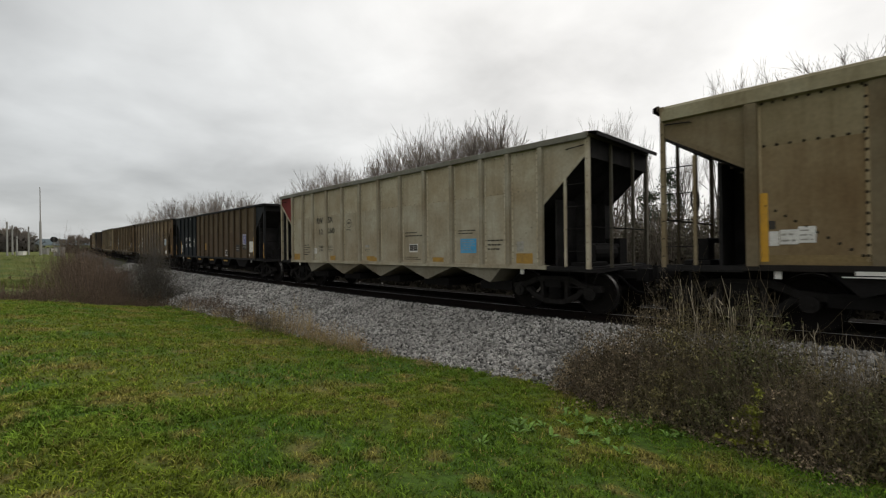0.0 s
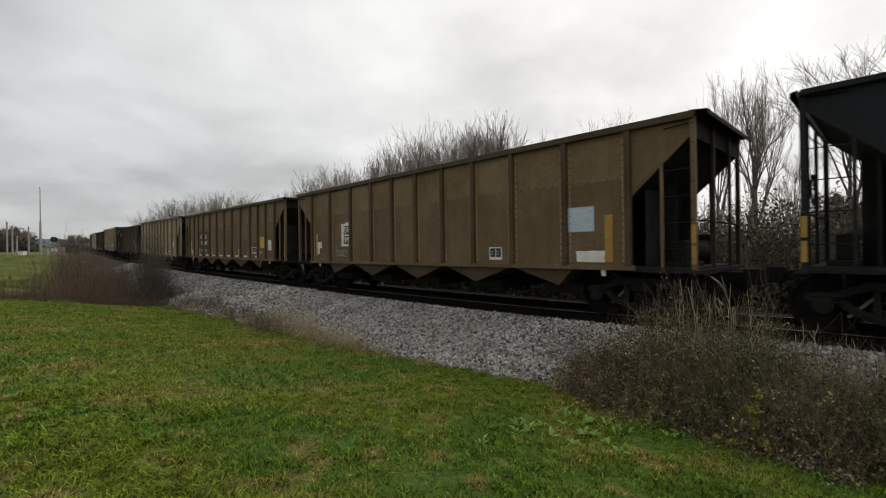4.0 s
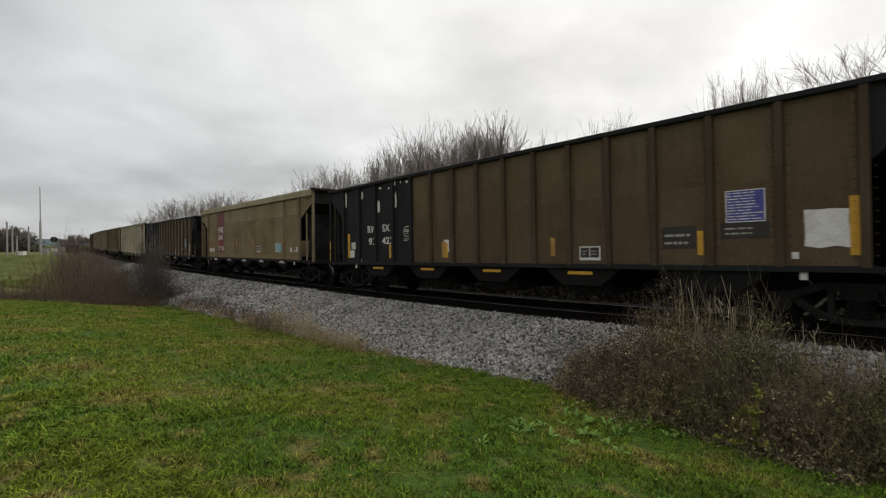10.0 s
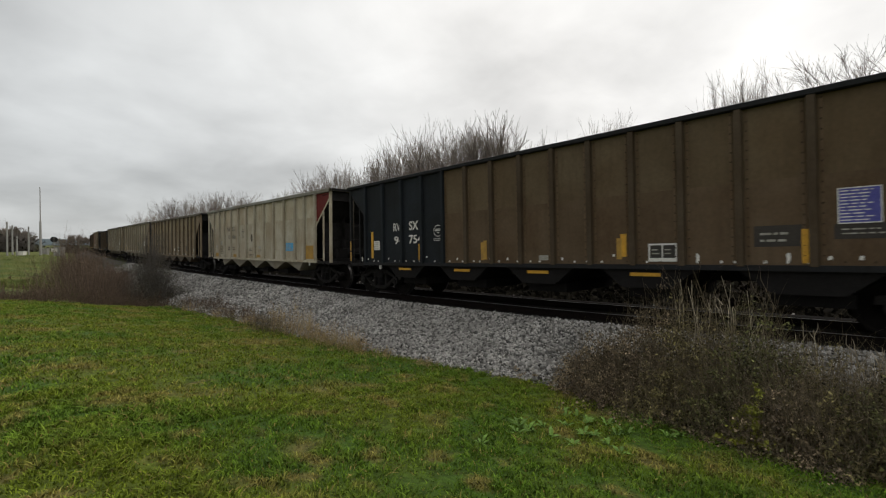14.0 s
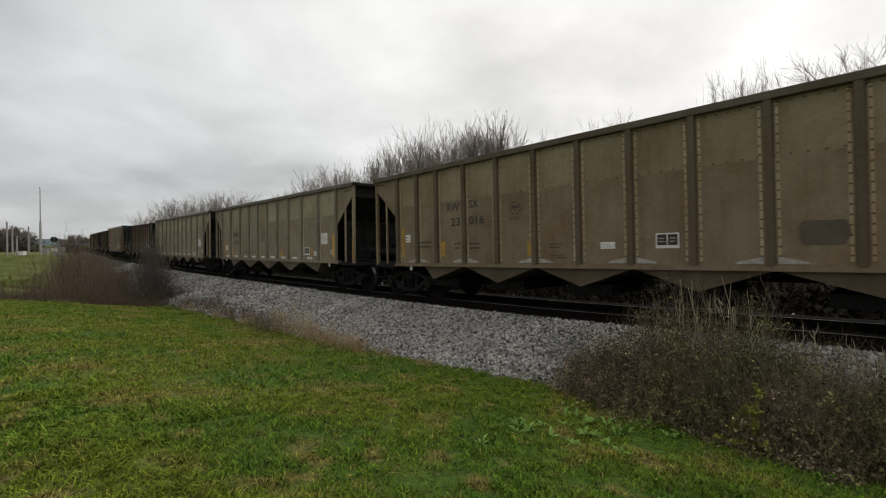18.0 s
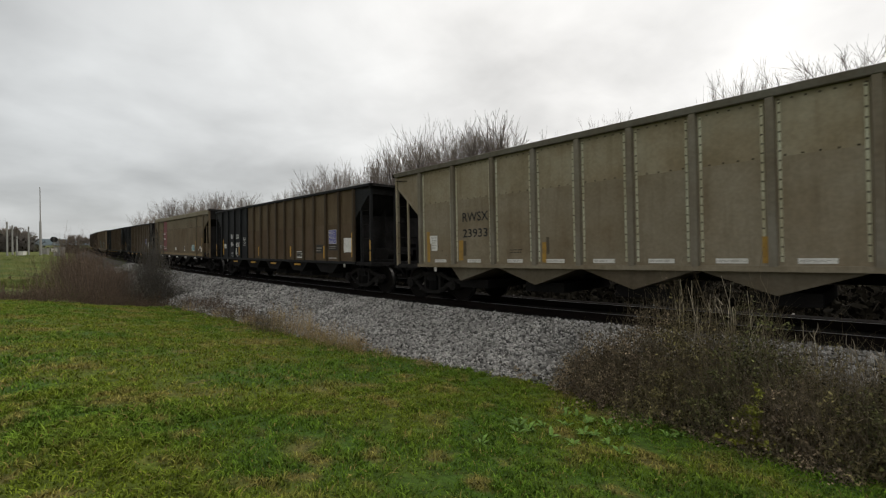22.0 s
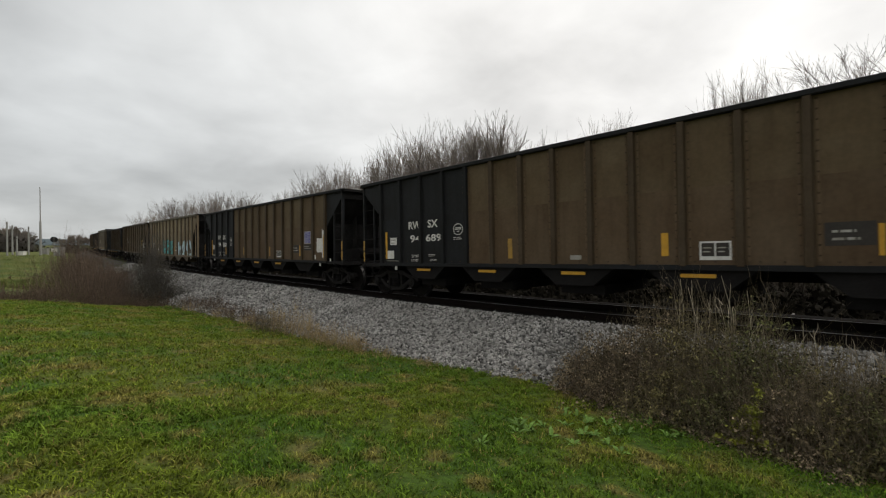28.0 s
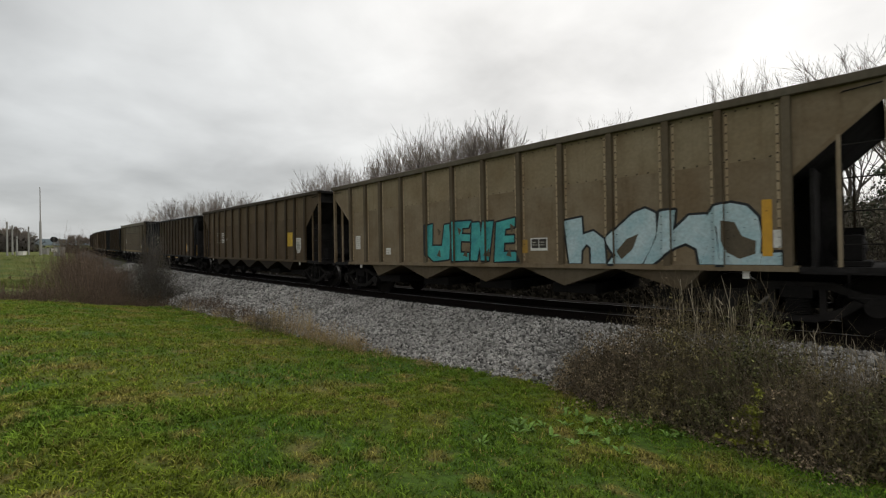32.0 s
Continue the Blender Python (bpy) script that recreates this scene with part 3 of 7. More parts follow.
YAW_SIN, YAW_COS = math.sin(YAW), math.cos(YAW)


def bearing_place(bearing, depth):
    """A spot seen from the lawn at that bearing (degrees from the camera's axis, right positive) and depth along the axis."""
    lat = math.tan(radians(bearing)) * depth
    return lat * YAW_COS - depth * YAW_SIN, lat * YAW_SIN + depth * YAW_COS


def flat_z(x, y):
    """Ground height at a spot behind the track."""
    s = x
    for _ in range(4):
        tx, ty, h, z, g = track(s)
        s += ((x - tx) * math.cos(h) + (y - ty) * math.sin(h))
    tx, ty, h, z, g = track(s)
    n = (x - tx) * math.sin(h) - (y - ty) * math.cos(h)
    return ground_z(s, n)


def plant_tree(bearing, depth, top_z, shape, width=1.0):
    (limbs, twigs), top = TREE_SHAPES[shape]
    x, y = bearing_place(bearing, depth)
    z = flat_z(x, y)
    k = (top_z - z) / top
    tree = new("bare_tree")
    tree.location, tree.rotation_euler, tree.scale = (x, y, z), (0, 0, radians(bearing * 37 + shape * 71)), (k * width, k * width, k)
    link_mesh("trunk", limbs, BARK, tree)
    link_mesh("crown", twigs, TWIG, tree)
    tagged(tree, "leafless grey-brown tree in the wood behind the track", "tree", "bare trees behind the track")


def build_trees():
    rng = random.Random(21)
    # bearing from the axis in degrees, rise of the crown's top in degrees, distance behind the track
    rows = [(-23.6, 6.6, 28), (-24.3, 7.0, 26), (-25.2, 6.9, 29), (-26.1, 6.7, 30), (-26.9, 6.4, 26), (-27.6, 6.4, 27), (-28.4, 6.4, 29), (-29.2, 6.3, 31), (-30.0, 6.0, 27), (-30.6, 5.9, 28), (-31.3, 5.4, 28), (-34.8, 3.9, 26), (-34.0, 4.0, 27),
            (-33.2, 4.0, 28), (-35.6, 3.4, 27), (-36.2, 2.8, 26), (-37.4, 2.3, 25), (-31.9, 5.0, 30), (-20.2, 7.0, 30), (-18.6, 7.4, 28), (-17.3, 9.6, 26), (-16.4, 9.8, 28), (-15.6, 10.1, 30), (-14.3, 10.2, 26), (-13.2, 10.4, 27), (-12.1, 10.6, 30),
            (-11.1, 11.0, 29), (-10.0, 11.3, 27), (-9.0, 12.0, 26), (-7.9, 12.4, 29), (-6.9, 13.8, 29), (-5.8, 14.2, 27), (-4.7, 14.7, 25), (-3.7, 14.0, 28), (-2.8, 13.9, 30), (-1.9, 14.8, 27), (-1.0, 16.2, 26), (0.1, 16.0, 28),
            (1.2, 16.3, 29), (2.3, 16.2, 26), (3.4, 16.8, 25), (4.3, 16.6, 27), (5.2, 17.0, 28), (6.1, 16.9, 26), (7.0, 16.7, 25), (7.9, 16.0, 27), (8.8, 15.4, 28), (10.6, 13.8, 26), (13.7, 14.9, 27), (14.7, 14.2, 25),
            (19.4, 16.3, 26), (21.0, 15.2, 29), (24.1, 16.6, 25), (32.6, 18.8, 24), (34.4, 19.4, 27), (35.6, 18.6, 25), (42.9, 19.8, 20), (45.8, 21.0, 15), (50.5, 20.0, 17), (54.0, 19.5, 20), (28.3, 11.0, 30), (17.0, 10.0, 32), (38.5, 12.0, 28)]
    for i, (b, rise, back) in enumerate(rows):
        a = radians(b) - YAW
        y = TRACK_Y + back + rng.uniform(-1, 1)
        if b < -15:                               # the wood follows the bend
            for _ in range(6):
                y = track(y * math.tan(a))[1] + back
        x = y * math.tan(a)
        depth = -x * YAW_SIN + y * YAW_COS
        top = EYE[2] + depth * math.tan(radians(rise)) / math.cos(radians(b)) * 0.96
        plant_tree(b, depth, top, i % 5 if b < 38 else 5 + i % 2, rng.uniform(0.85, 1.15) * (1.0 if b < 10 or b > 40 else 0.6))
    for b, depth, top in ((-44.5, 110, 5.9), (-43.9, 105, 6.1), (-45.3, 112, 5.9), (-40.3, 118, 4.4), (-39.6, 125, 4.6), (-43.3, 112, 5.2), (-44.9, 118, 6.0), (-44.2, 121, 6.2), (-38.9, 125, 4.0), (-46.2, 115, 5.9)):
        plant_tree(b, depth, top, 7, 1.3)


build_trees()


def leaf_clumps(rng, centre, radius, count, size, squash=1.0):
    """Small two-sided leaves in a loose cloud: vertices and quads."""
    c = rng.normal(0, 0.42, (count, 3)) * radius * (1, 1, squash) + centre
    u = rng.normal(size=(count, 3)); u /= np.linalg.norm(u, axis=1)[:, None]
    w = np.cross(u, rng.normal(size=(count, 3))); w /= np.linalg.norm(w, axis=1)[:, None]
    sz = size * rng.uniform(0.5, 1.3, (count, 1))
    return np.stack([c - u * sz, c + w * sz * 0.5, c + u * sz, c - w * sz * 0.5], axis=1).reshape(-1, 3)


def quads(n):
    return np.arange(n * 4).reshape(-1, 4)


def sticks(rng, base, tip, r0, bend=0.15, segs=3):
    """Thin three-sided stems from base to tip points: vertices and quads."""
    n = len(base)
    t = np.linspace(0, 1, segs + 1)[None, :, None]
    off = rng.normal(0, bend, (n, 1, 3)) * np.linalg.norm(tip - base, axis=1)[:, None, None] * (4 * t * (1 - t)) * 0.5
    p = base[:, None] + (tip - base)[:, None] * t + off
    r = (r0 * (1 - 0.75 * t[..., 0]))[..., None]
    ang = np.array([0, 2.0944, 4.18879])
    ring = np.stack([np.cos(ang), np.sin(ang), 0.3 * np.sin(ang + 1)], axis=1)
    v = p[:, :, None, :] + r[..., None] * ring[None, None]
    v = v.reshape(-1, 3)
    f = []
    for s in range(segs):
        for k in range(3):
            a, b = s * 3 + k, s * 3 + (k + 1) % 3
            f.append((a, b, b + 3, a + 3))
    f = np.array(f)
    faces = (np.arange(n)[:, None, None] * (segs + 1) * 3 + f[None]).reshape(-1, 4)
    return v, faces


def bush(name, label, x, y, z, width, depth, height, stems, leaves, seed, stem_mat=STEM, leaf_mat=BUSH_LEAF, leaf_size=0.016, tall=0.1, stem_r=0.004, group="", high=0.95):
    """A shrub of thin stems, forked twigs and small leaves, wider than deep."""
    rng = np.random.default_rng(seed)
    thing = new(name)
    thing.location = (x, y, z)
    base = np.stack([rng.normal(0, 0.24, stems) * width, rng.normal(0, 0.24, stems) * depth, np.full(stems, -0.15)], axis=1)
    spread = base[:, :2] * rng.uniform(1.2, 2.1, (stems, 1)) + rng.normal(0, 0.13, (stems, 2)) * height
    edge = np.clip(1 - (spread[:, 0] / (0.62 * width)) ** 2 * 0.7 - (spread[:, 1] / (0.62 * depth)) ** 2 * 0.35, 0.15, 1)
    h = height * edge * rng.uniform(0.5, 0.95, stems) * np.where(rng.random(stems) < tall, 1.35, 1.0)
    tip = np.column_stack([spread, h])
    v1, f1 = sticks(rng, base, tip, stem_r)
    k = stems * 3
    own = np.repeat(np.arange(stems), 3)
    t = rng.uniform(0.35, 0.95, (k, 1))
    start = base[own] * (1 - t) + tip[own] * t
    end = start + rng.normal(0, 0.11, (k, 3)) * height + (0, 0, 0.10 * height)
    v2, f2 = sticks(rng, start, end, stem_r * 0.5, segs=2)
    mesh = from_arrays("branchwork", np.concatenate([v1, v2]), np.concatenate([f1, f2 + len(v1)]), stem_mat)
    tagged(link_mesh("branchwork", mesh, stem_mat, thing), kind="stuff")
    tufts = max(1, leaves // 22)                  # leaves sit in small tufts along the stems
    own = rng.integers(0, stems, tufts)
    t = high * rng.beta(1.5, 1.5, (tufts, 1))
    heart = base[own] * (1 - t) + tip[own] * t + rng.normal(0, 0.035, (tufts, 3)) * height
    c = heart[rng.integers(0, tufts, leaves)] + rng.normal(0, 0.028, (leaves, 3)) * height
    c[:, 2] = np.maximum(c[:, 2], 0.0)
    u = rng.normal(size=(leaves, 3)); u /= np.linalg.norm(u, axis=1)[:, None]
    w = np.cross(u, rng.normal(size=(leaves, 3))); w /= np.linalg.norm(w, axis=1)[:, None]
    sz = leaf_size * rng.uniform(0.5, 1.5, (leaves, 1))
    lv = np.stack([c - u * sz, c + w * sz * 0.5, c + u * sz, c - w * sz * 0.5], axis=1).reshape(-1, 3)
    tagged(link_mesh("foliage", from_arrays("foliage", lv, quads(leaves), leaf_mat), leaf_mat, thing), kind="stuff")
    return tagged(thing, label, "bush", group)


def build_brush():
    g = "scrub along the ballast"
    for i, (x, y, w, d, h) in enumerate(((-2.95, 6.0, 1.0, 0.9, 0.95), (-2.35, 6.05, 1.1, 1.0, 1.52), (-1.75, 6.05, 1.1, 1.0, 1.85), (-1.1, 5.95, 1.1, 1.0, 1.75), (-0.5, 5.85, 1.1, 0.9, 1.25), (0.2, 5.8, 1.2, 0.9, 1.15), (-2.6, 5.65, 0.9, 0.6, 0.75), (-1.9, 5.5, 1.0, 0.6, 0.9),
                                            (-1.3, 5.5, 1.0, 0.6, 0.9), (-0.45, 5.35, 1.0, 0.55, 0.85), (0.35, 5.25, 1.0, 0.55, 0.85), (0.3, 6.5, 1.3, 0.7, 0.55), (-0.1, 5.5, 0.9, 0.7, 1.15), (-0.75, 5.3, 0.9, 0.6, 0.95))):
        leaf = MAUVE_LEAF if i in (0, 1, 6, 13) else OLIVE_LEAF if i in (3, 5, 8, 12) else BUSH_LEAF
        bush("bush", "tangled brown leafless shrub with small dull leaves beside the ballast", x, y, ground_z(x, TRACK_Y - y), w, d, h, 300, 15000, 50 + i, leaf_mat=leaf, leaf_size=0.016, tall=0.02, group=g, high=0.94 if i < 4 else 0.84)
    bush("bush", "yellow-green leafy shoot amid brown shrubs", -0.98, 5.12, ground_z(-0.98, 4.63) + 0.1, 0.22, 0.18, 0.85, 60, 2200, 70, leaf_mat=GREEN_LEAF, leaf_size=0.018)
    # weeds at the foot of the ballast
    for i, (s, n, w, h, mat) in enumerate(((-11.6, 4.75, 1.3, 0.75, STEM), (-12.6, 4.7, 1.0, 0.6, STEM), (-9.0, 4.6, 0.9, 0.65, DRY), (-8.3, 4.55, 0.7, 0.6, DRY), (-10.2, 4.5, 0.6, 0.8, DRY), (-18, 4.7, 1.2, 0.45, STEM), (-15, 4.65, 1.2, 0.35, STEM), (-5.9, 4.45, 0.5, 0.2, DRY), (-21, 4.8, 1.4, 0.5, STEM), (-11.0, 4.5, 1.0, 0.95, DRY), (-12.2, 4.45, 0.9, 0.8, DRY), (-13.4, 4.65, 1.1, 0.45, DRY), (-16.5, 4.6, 1.3, 0.4, DRY), (-19.5, 4.7, 1.3, 0.4, DRY), (-8.0, 4.5, 0.6, 0.45, DRY), (-7.2, 4.5, 0.7, 0.25, DRY), (-9.6, 4.55, 0.8, 0.35, DRY))):
        x, y = place(s, n)
        bush("weed_clump", "dry straw-brown weeds at the foot of the ballast", x, y, ground_z(s, n), w, w * 0.6, h, 110, 260, 90 + i, mat, DRY if mat is DRY else BUSH_LEAF, 0.018, 0.2, 0.004, "dry weeds")
    rng3 = random.Random(77)
    for i in range(16):
        s, n = -13.0 - 0.62 * i, 4.45 + rng3.uniform(-0.55, 0.15)
        x, y = place(s, n)
        bush("weed_clump", "low brown weeds creeping up the ballast", x, y, ground_z(s, n) - 0.03, rng3.uniform(0.7, 1.2), 0.6, rng3.uniform(0.3, 0.7), 90, 300, 500 + i, BRUSH, BRUSH, 0.02, 0.1, 0.005, "dry weeds")
    # tall sparse stalks on the bank before the wheels
    rng = np.random.default_rng(17)
    n = 70
    x = rng.uniform(-2.4, 2.6, n)
    y = rng.uniform(6.0, 7.0, n)
    base = np.stack([x, y, [ground_z(a, TRACK_Y - b) for a, b in zip(x, y)]], axis=1)
    tip = base + np.stack([rng.normal(0, 0.09, n), rng.normal(0, 0.09, n), rng.uniform(0.3, 0.85, n)], axis=1)
    m = 30
    x = np.concatenate([rng.normal(-1.75, 0.33, 22), rng.uniform(-1.0, 0.8, 8)])
    y = rng.uniform(6.0, 6.6, m)
    tall = np.stack([x, y, [ground_z(a, TRACK_Y - b) for a, b in zip(x, y)]], axis=1)
    up = tall + np.stack([rng.normal(0, 0.12, m), rng.normal(0, 0.1, m), np.where(x < -1, rng.uniform(1.0, 1.5, m), rng.uniform(0.7, 1.15, m))], axis=1)
    base, tip = np.concatenate([base, tall]), np.concatenate([tip, up])
    v, f = sticks(rng, base, tip, 0.012, 0.08)
    own = np.repeat(np.arange(len(base)), 3)
    at = rng.uniform(0.45, 0.95, (len(own), 1))
    fork = base[own] * (1 - at) + tip[own] * at
    v2, f2 = sticks(rng, fork, fork + rng.normal(0, 0.06, (len(own), 3)) * 0.7 + (0, 0, 0.10), 0.007, segs=2)
    v, f = np.concatenate([v, v2]), np.concatenate([f, f2 + len(v)])
    tagged(new("dead_stalks", from_arrays("dead_stalks", v, f, PALE_STEM)), "dead upright stalks standing in the ballast bank", "weeds", kind="stuff")
    # brown brush at the end of the lawn
    rng2 = random.Random(3)
    bush("bush", "dark bare shrub at the end of the lawn", *place(-25.2, 4.9), ground_z(-25.2, 4.9), 1.5, 1.2, 3.9, 460, 6500, 120, BARK, THICKET, leaf_size=0.034, stem_r=0.011, group="brush beyond the lawn")
    for i in range(27):
        b, depth = -40.6 + 5.2 * (i % 9) / 8 + rng2.uniform(-0.5, 0.5), 19.0 + 2.6 * (i % 3) + 5.0 * (i // 9) + rng2.uniform(-1, 1)
        px, py = bearing_place(b, depth)
        z = flat_z(px, py)
        top = EYE[2] - depth * float(np.interp(b, (-42, -41, -39.6, -38.2, -36.8, -35), (0.02, 0.004, 0.002, 0.03, 0.055, 0.05)))
        bush("bush", "faded brown brushwood beyond the lawn", px, py, z - 0.1, 2.0, 2.0, max(0.6, 1.3 * (top - z + 0.1) * rng2.choice((0.5, 0.7, 0.95, 1.1))), 130, 420, 130 + i, BRUSH, BRUSH, leaf_size=0.03, stem_r=0.008, group="brush beyond the lawn")


build_brush()


def build_field_edge():
    """Low brown tufts where the lawn gives way to the field."""
    rng = random.Random(44)
    for i in range(24):
        at, off = -22.1 - rng.uniform(0.0, 1.7), 5.2 + 6.6 * i / 23
        x, y = place(at, off)
        bush("bush", "low brown brush at the edge of the lawn", x, y, ground_z(at, off) - 0.05, 1.3, 1.1, rng.uniform(0.4, 0.95), 120, 420, 400 + i, BRUSH, BRUSH, leaf_size=0.03, stem_r=0.008, group="brush beyond the lawn")


build_field_edge()


def build_field_weeds():
    """Rough weeds of the field past the lawn, and a dark thicket far behind it."""
    rng = np.random.default_rng(61)
    n = 9000
    b = rng.uniform(-46.5, -35.5, n)
    d = 19.5 + 45 * rng.random(n) ** 1.8
    p = np.array([bearing_place(u, w) for u, w in zip(b, d)])
    z = np.array([flat_z(x, y) for x, y in p])
    keep = np.array([place(-24.0, 0)[0] > x for x, y in p])
    base = np.column_stack([p, z])[keep]
    patch = np.array([0.5 + noise.noise((x * 0.25, y * 0.25, 4.0)) for x, y, _ in base])
    tip = base + np.column_stack([rng.normal(0, 0.08, (len(base), 2)), (0.04 + 0.22 * patch.clip(0, 1)) * rng.uniform(0.4, 1.1, len(base))])
    v, f = sticks(rng, base, tip, 0.012, segs=2)
    tagged(new("field_weeds", from_arrays("field_weeds", v, f, FIELD)), "rough faded weeds on the field past the lawn", "weeds", kind="stuff")
    for i, (b, depth, w, h) in enumerate(((-44.9, 92, 7, 5.6), (-44.0, 96, 7, 5.2), (-45.8, 90, 7, 5.2), (-43.3, 100, 5, 4.0), (-40.2, 118, 7, 3.6), (-39.4, 122, 7, 3.2))):
        x, y = bearing_place(b, depth)
        bush("thicket_tree", "dark bare thicket tree by the far road", x, y, flat_z(x, y), w, w, h, 260, 1500, 300 + i, BARK, DARK_LEAF, 0.13, 0.1, 0.035, "far dark thicket")


build_field_weeds()


def build_undergrowth():
    """Thicket and evergreen shrubs between the track and the wood."""
    rng = np.random.default_rng(31)
    n = 12000
    s = np.where(rng.random(n) < 0.7, rng.uniform(-45, 14, n), rng.uniform(-130, -45, n))
    off = -rng.uniform(7, 24, n)
    xy = np.array([place(a, b) for a, b in zip(s, off)])
    z = np.array([ground_z(a, b) for a, b in zip(s, off)])
    base = np.column_stack([xy, z - 0.1])
    tall = 1.0 + 1.3 * np.array([noise.noise((a * 0.16, b * 0.16, 9.0)) for a, b in xy]).clip(-0.4, 1)
    tip = base + np.column_stack([rng.normal(0, 0.5, (n, 2)), rng.uniform(0.9, 3.0, n) * tall * np.where(s > -14, 1.2, 1.0)])
    v1, f1 = sticks(rng, base, tip, 0.022)
    own = np.repeat(np.arange(n), 4)
    t = rng.uniform(0.3, 0.95, (len(own), 1))
    a = base[own] * (1 - t) + tip[own] * t
    v2, f2 = sticks(rng, a, a + rng.normal(0, 0.45, (len(own), 3)) + (0, 0, 0.35), 0.010, segs=2)
    tagged(new("undergrowth", from_arrays("undergrowth", np.concatenate([v1, v2]), np.concatenate([f1, f2 + len(v1)]), THICKET_STEM)), "brown leafless thicket behind the track", "undergrowth", kind="stuff")
    k = 70000
    s = np.where(rng.random(k) < 0.75, rng.uniform(-45, 14, k), rng.uniform(-130, -45, k))
    off = -rng.uniform(8, 24, k)
    xy = np.array([place(a, b) for a, b in zip(s, off)])
    zz = np.array([ground_z(a, b) for a, b in zip(s, off)]) + np.abs(rng.normal(0, 1.2, k)).clip(0, 3.4) * np.where(s > -14, 1.2, 1.0)
    lv = leaf_clumps(rng, np.column_stack([xy, zz]), 0.3, k, 0.09)
    tagged(new("thicket_leaves", from_arrays("thicket_leaves", lv, quads(k), THICKET)), "dull withered leaves in the thicket", "leaves", kind="stuff")
    k = 22000
    s = np.where(rng.random(k) < 0.8, rng.uniform(-40, 14, k), rng.uniform(-90, -40, k))
    off = -rng.uniform(3.4, 9.5, k)
    xy = np.array([place(a, b) for a, b in zip(s, off)])
    zz = np.array([ground_z(a, b) for a, b in zip(s, off)]) + rng.uniform(0, 1.0, k) ** 1.3 * (1.0 + 0.5 * np.sin(s * 0.9))
    lv = leaf_clumps(rng, np.column_stack([xy, zz]), 0.15, k, 0.13)
    tagged(new("weedy_bank", from_arrays("weedy_bank", lv, quads(k), DARK_LEAF)), "dark withered weeds on the bank behind the track", "weeds", kind="stuff")
    # dense brush close behind the track
    k = 64000
    s = rng.uniform(-26, 3, k)
    off = -rng.uniform(8.0, 13.5, k)
    xy = np.array([place(a, b) for a, b in zip(s, off)])
    crest = np.array([2.9 + 0.9 * noise.noise((a * 0.35, b * 0.35, 2.0)) + 0.7 * noise.noise((a * 1.1, b * 1.1, 6.0)) for a, b in xy])
    zz = np.array([ground_z(a, b) for a, b in zip(s, off)]) + crest * rng.random(k) ** 1.15
    lv = leaf_clumps(rng, np.column_stack([xy, zz]), 0.3, k, 0.075)
    tagged(new("brush_leaves", from_arrays("brush_leaves", lv, quads(k), THICKET)), "dull olive-brown leaves of dense brush behind the track", "leaves", kind="stuff")
    n = 3600
    s, off = rng.uniform(-26, 3, n), -rng.uniform(8.0, 13.5, n)
    xy = np.array([place(a, b) for a, b in zip(s, off)])
    base = np.column_stack([xy, [ground_z(a, b) - 0.1 for a, b in zip(s, off)]])
    tip = base + np.column_stack([rng.normal(0, 0.35, (n, 2)), rng.uniform(1.6, 3.9, n)])
    v1, f1 = sticks(rng, base, tip, 0.014)
    tagged(new("brush_stems", from_arrays("brush_stems", v1, f1, THICKET_STEM)), "bare stems of dense brush behind the track", "brush", kind="stuff")
    for i, (b, back, h, w) in enumerate(((24.8, 17, 5.0, 2.4), (27.0, 18, 6.1, 2.7), (43.5, 14, 3.2, 2.2), (45.3, 13, 4.2, 2.6), (47.5, 14, 4.0, 2.6), (41.5, 17, 3.6, 2.6), (50.5, 13, 4.5, 3.0))):
        a = radians(b) - YAW
        y = TRACK_Y + back
        x = y * math.tan(a)
        z = flat_z(x, y)
        r2 = np.random.default_rng(200 + i)
        tree = new("evergreen_tree")
        tree.location = (x, y, z)
        bm = bmesh.new()
        tube(bm, [(0, 0, -0.3), (0.05, 0, h * 0.5), (0, 0.05, h * 0.95)], [0.09, 0.06, 0.015], 6)
        for j in range(26):
            zz = h * (0.15 + 0.8 * r2.random())
            an = r2.random() * 6.28
            ln = w * 0.5 * (1.05 - zz / h) + 0.2
            tube(bm, [(0, 0, zz), (math.cos(an) * ln, math.sin(an) * ln, zz + 0.25 * ln)], [0.025, 0.006], 3)
        part("trunk", bm, BARK, tree)
        verts = []
        for j in range(60):
            zz = h * (0.1 + 0.88 * r2.random())
            an = r2.random() * 6.28
            ln = (w * 0.5 * (1.05 - zz / h) + 0.15) * r2.random() ** 0.5
            verts.append(leaf_clumps(r2, np.array((math.cos(an) * ln, math.sin(an) * ln, zz)), 0.5, 70, 0.07, 0.6))
        verts = np.concatenate(verts)
        link_mesh("foliage", from_arrays("foliage", verts, quads(len(verts) // 4), EVERGREEN), EVERGREEN, tree)
        tagged(tree, "dark evergreen sapling in the thicket behind the track", "tree", "evergreens behind the track")


build_undergrowth()


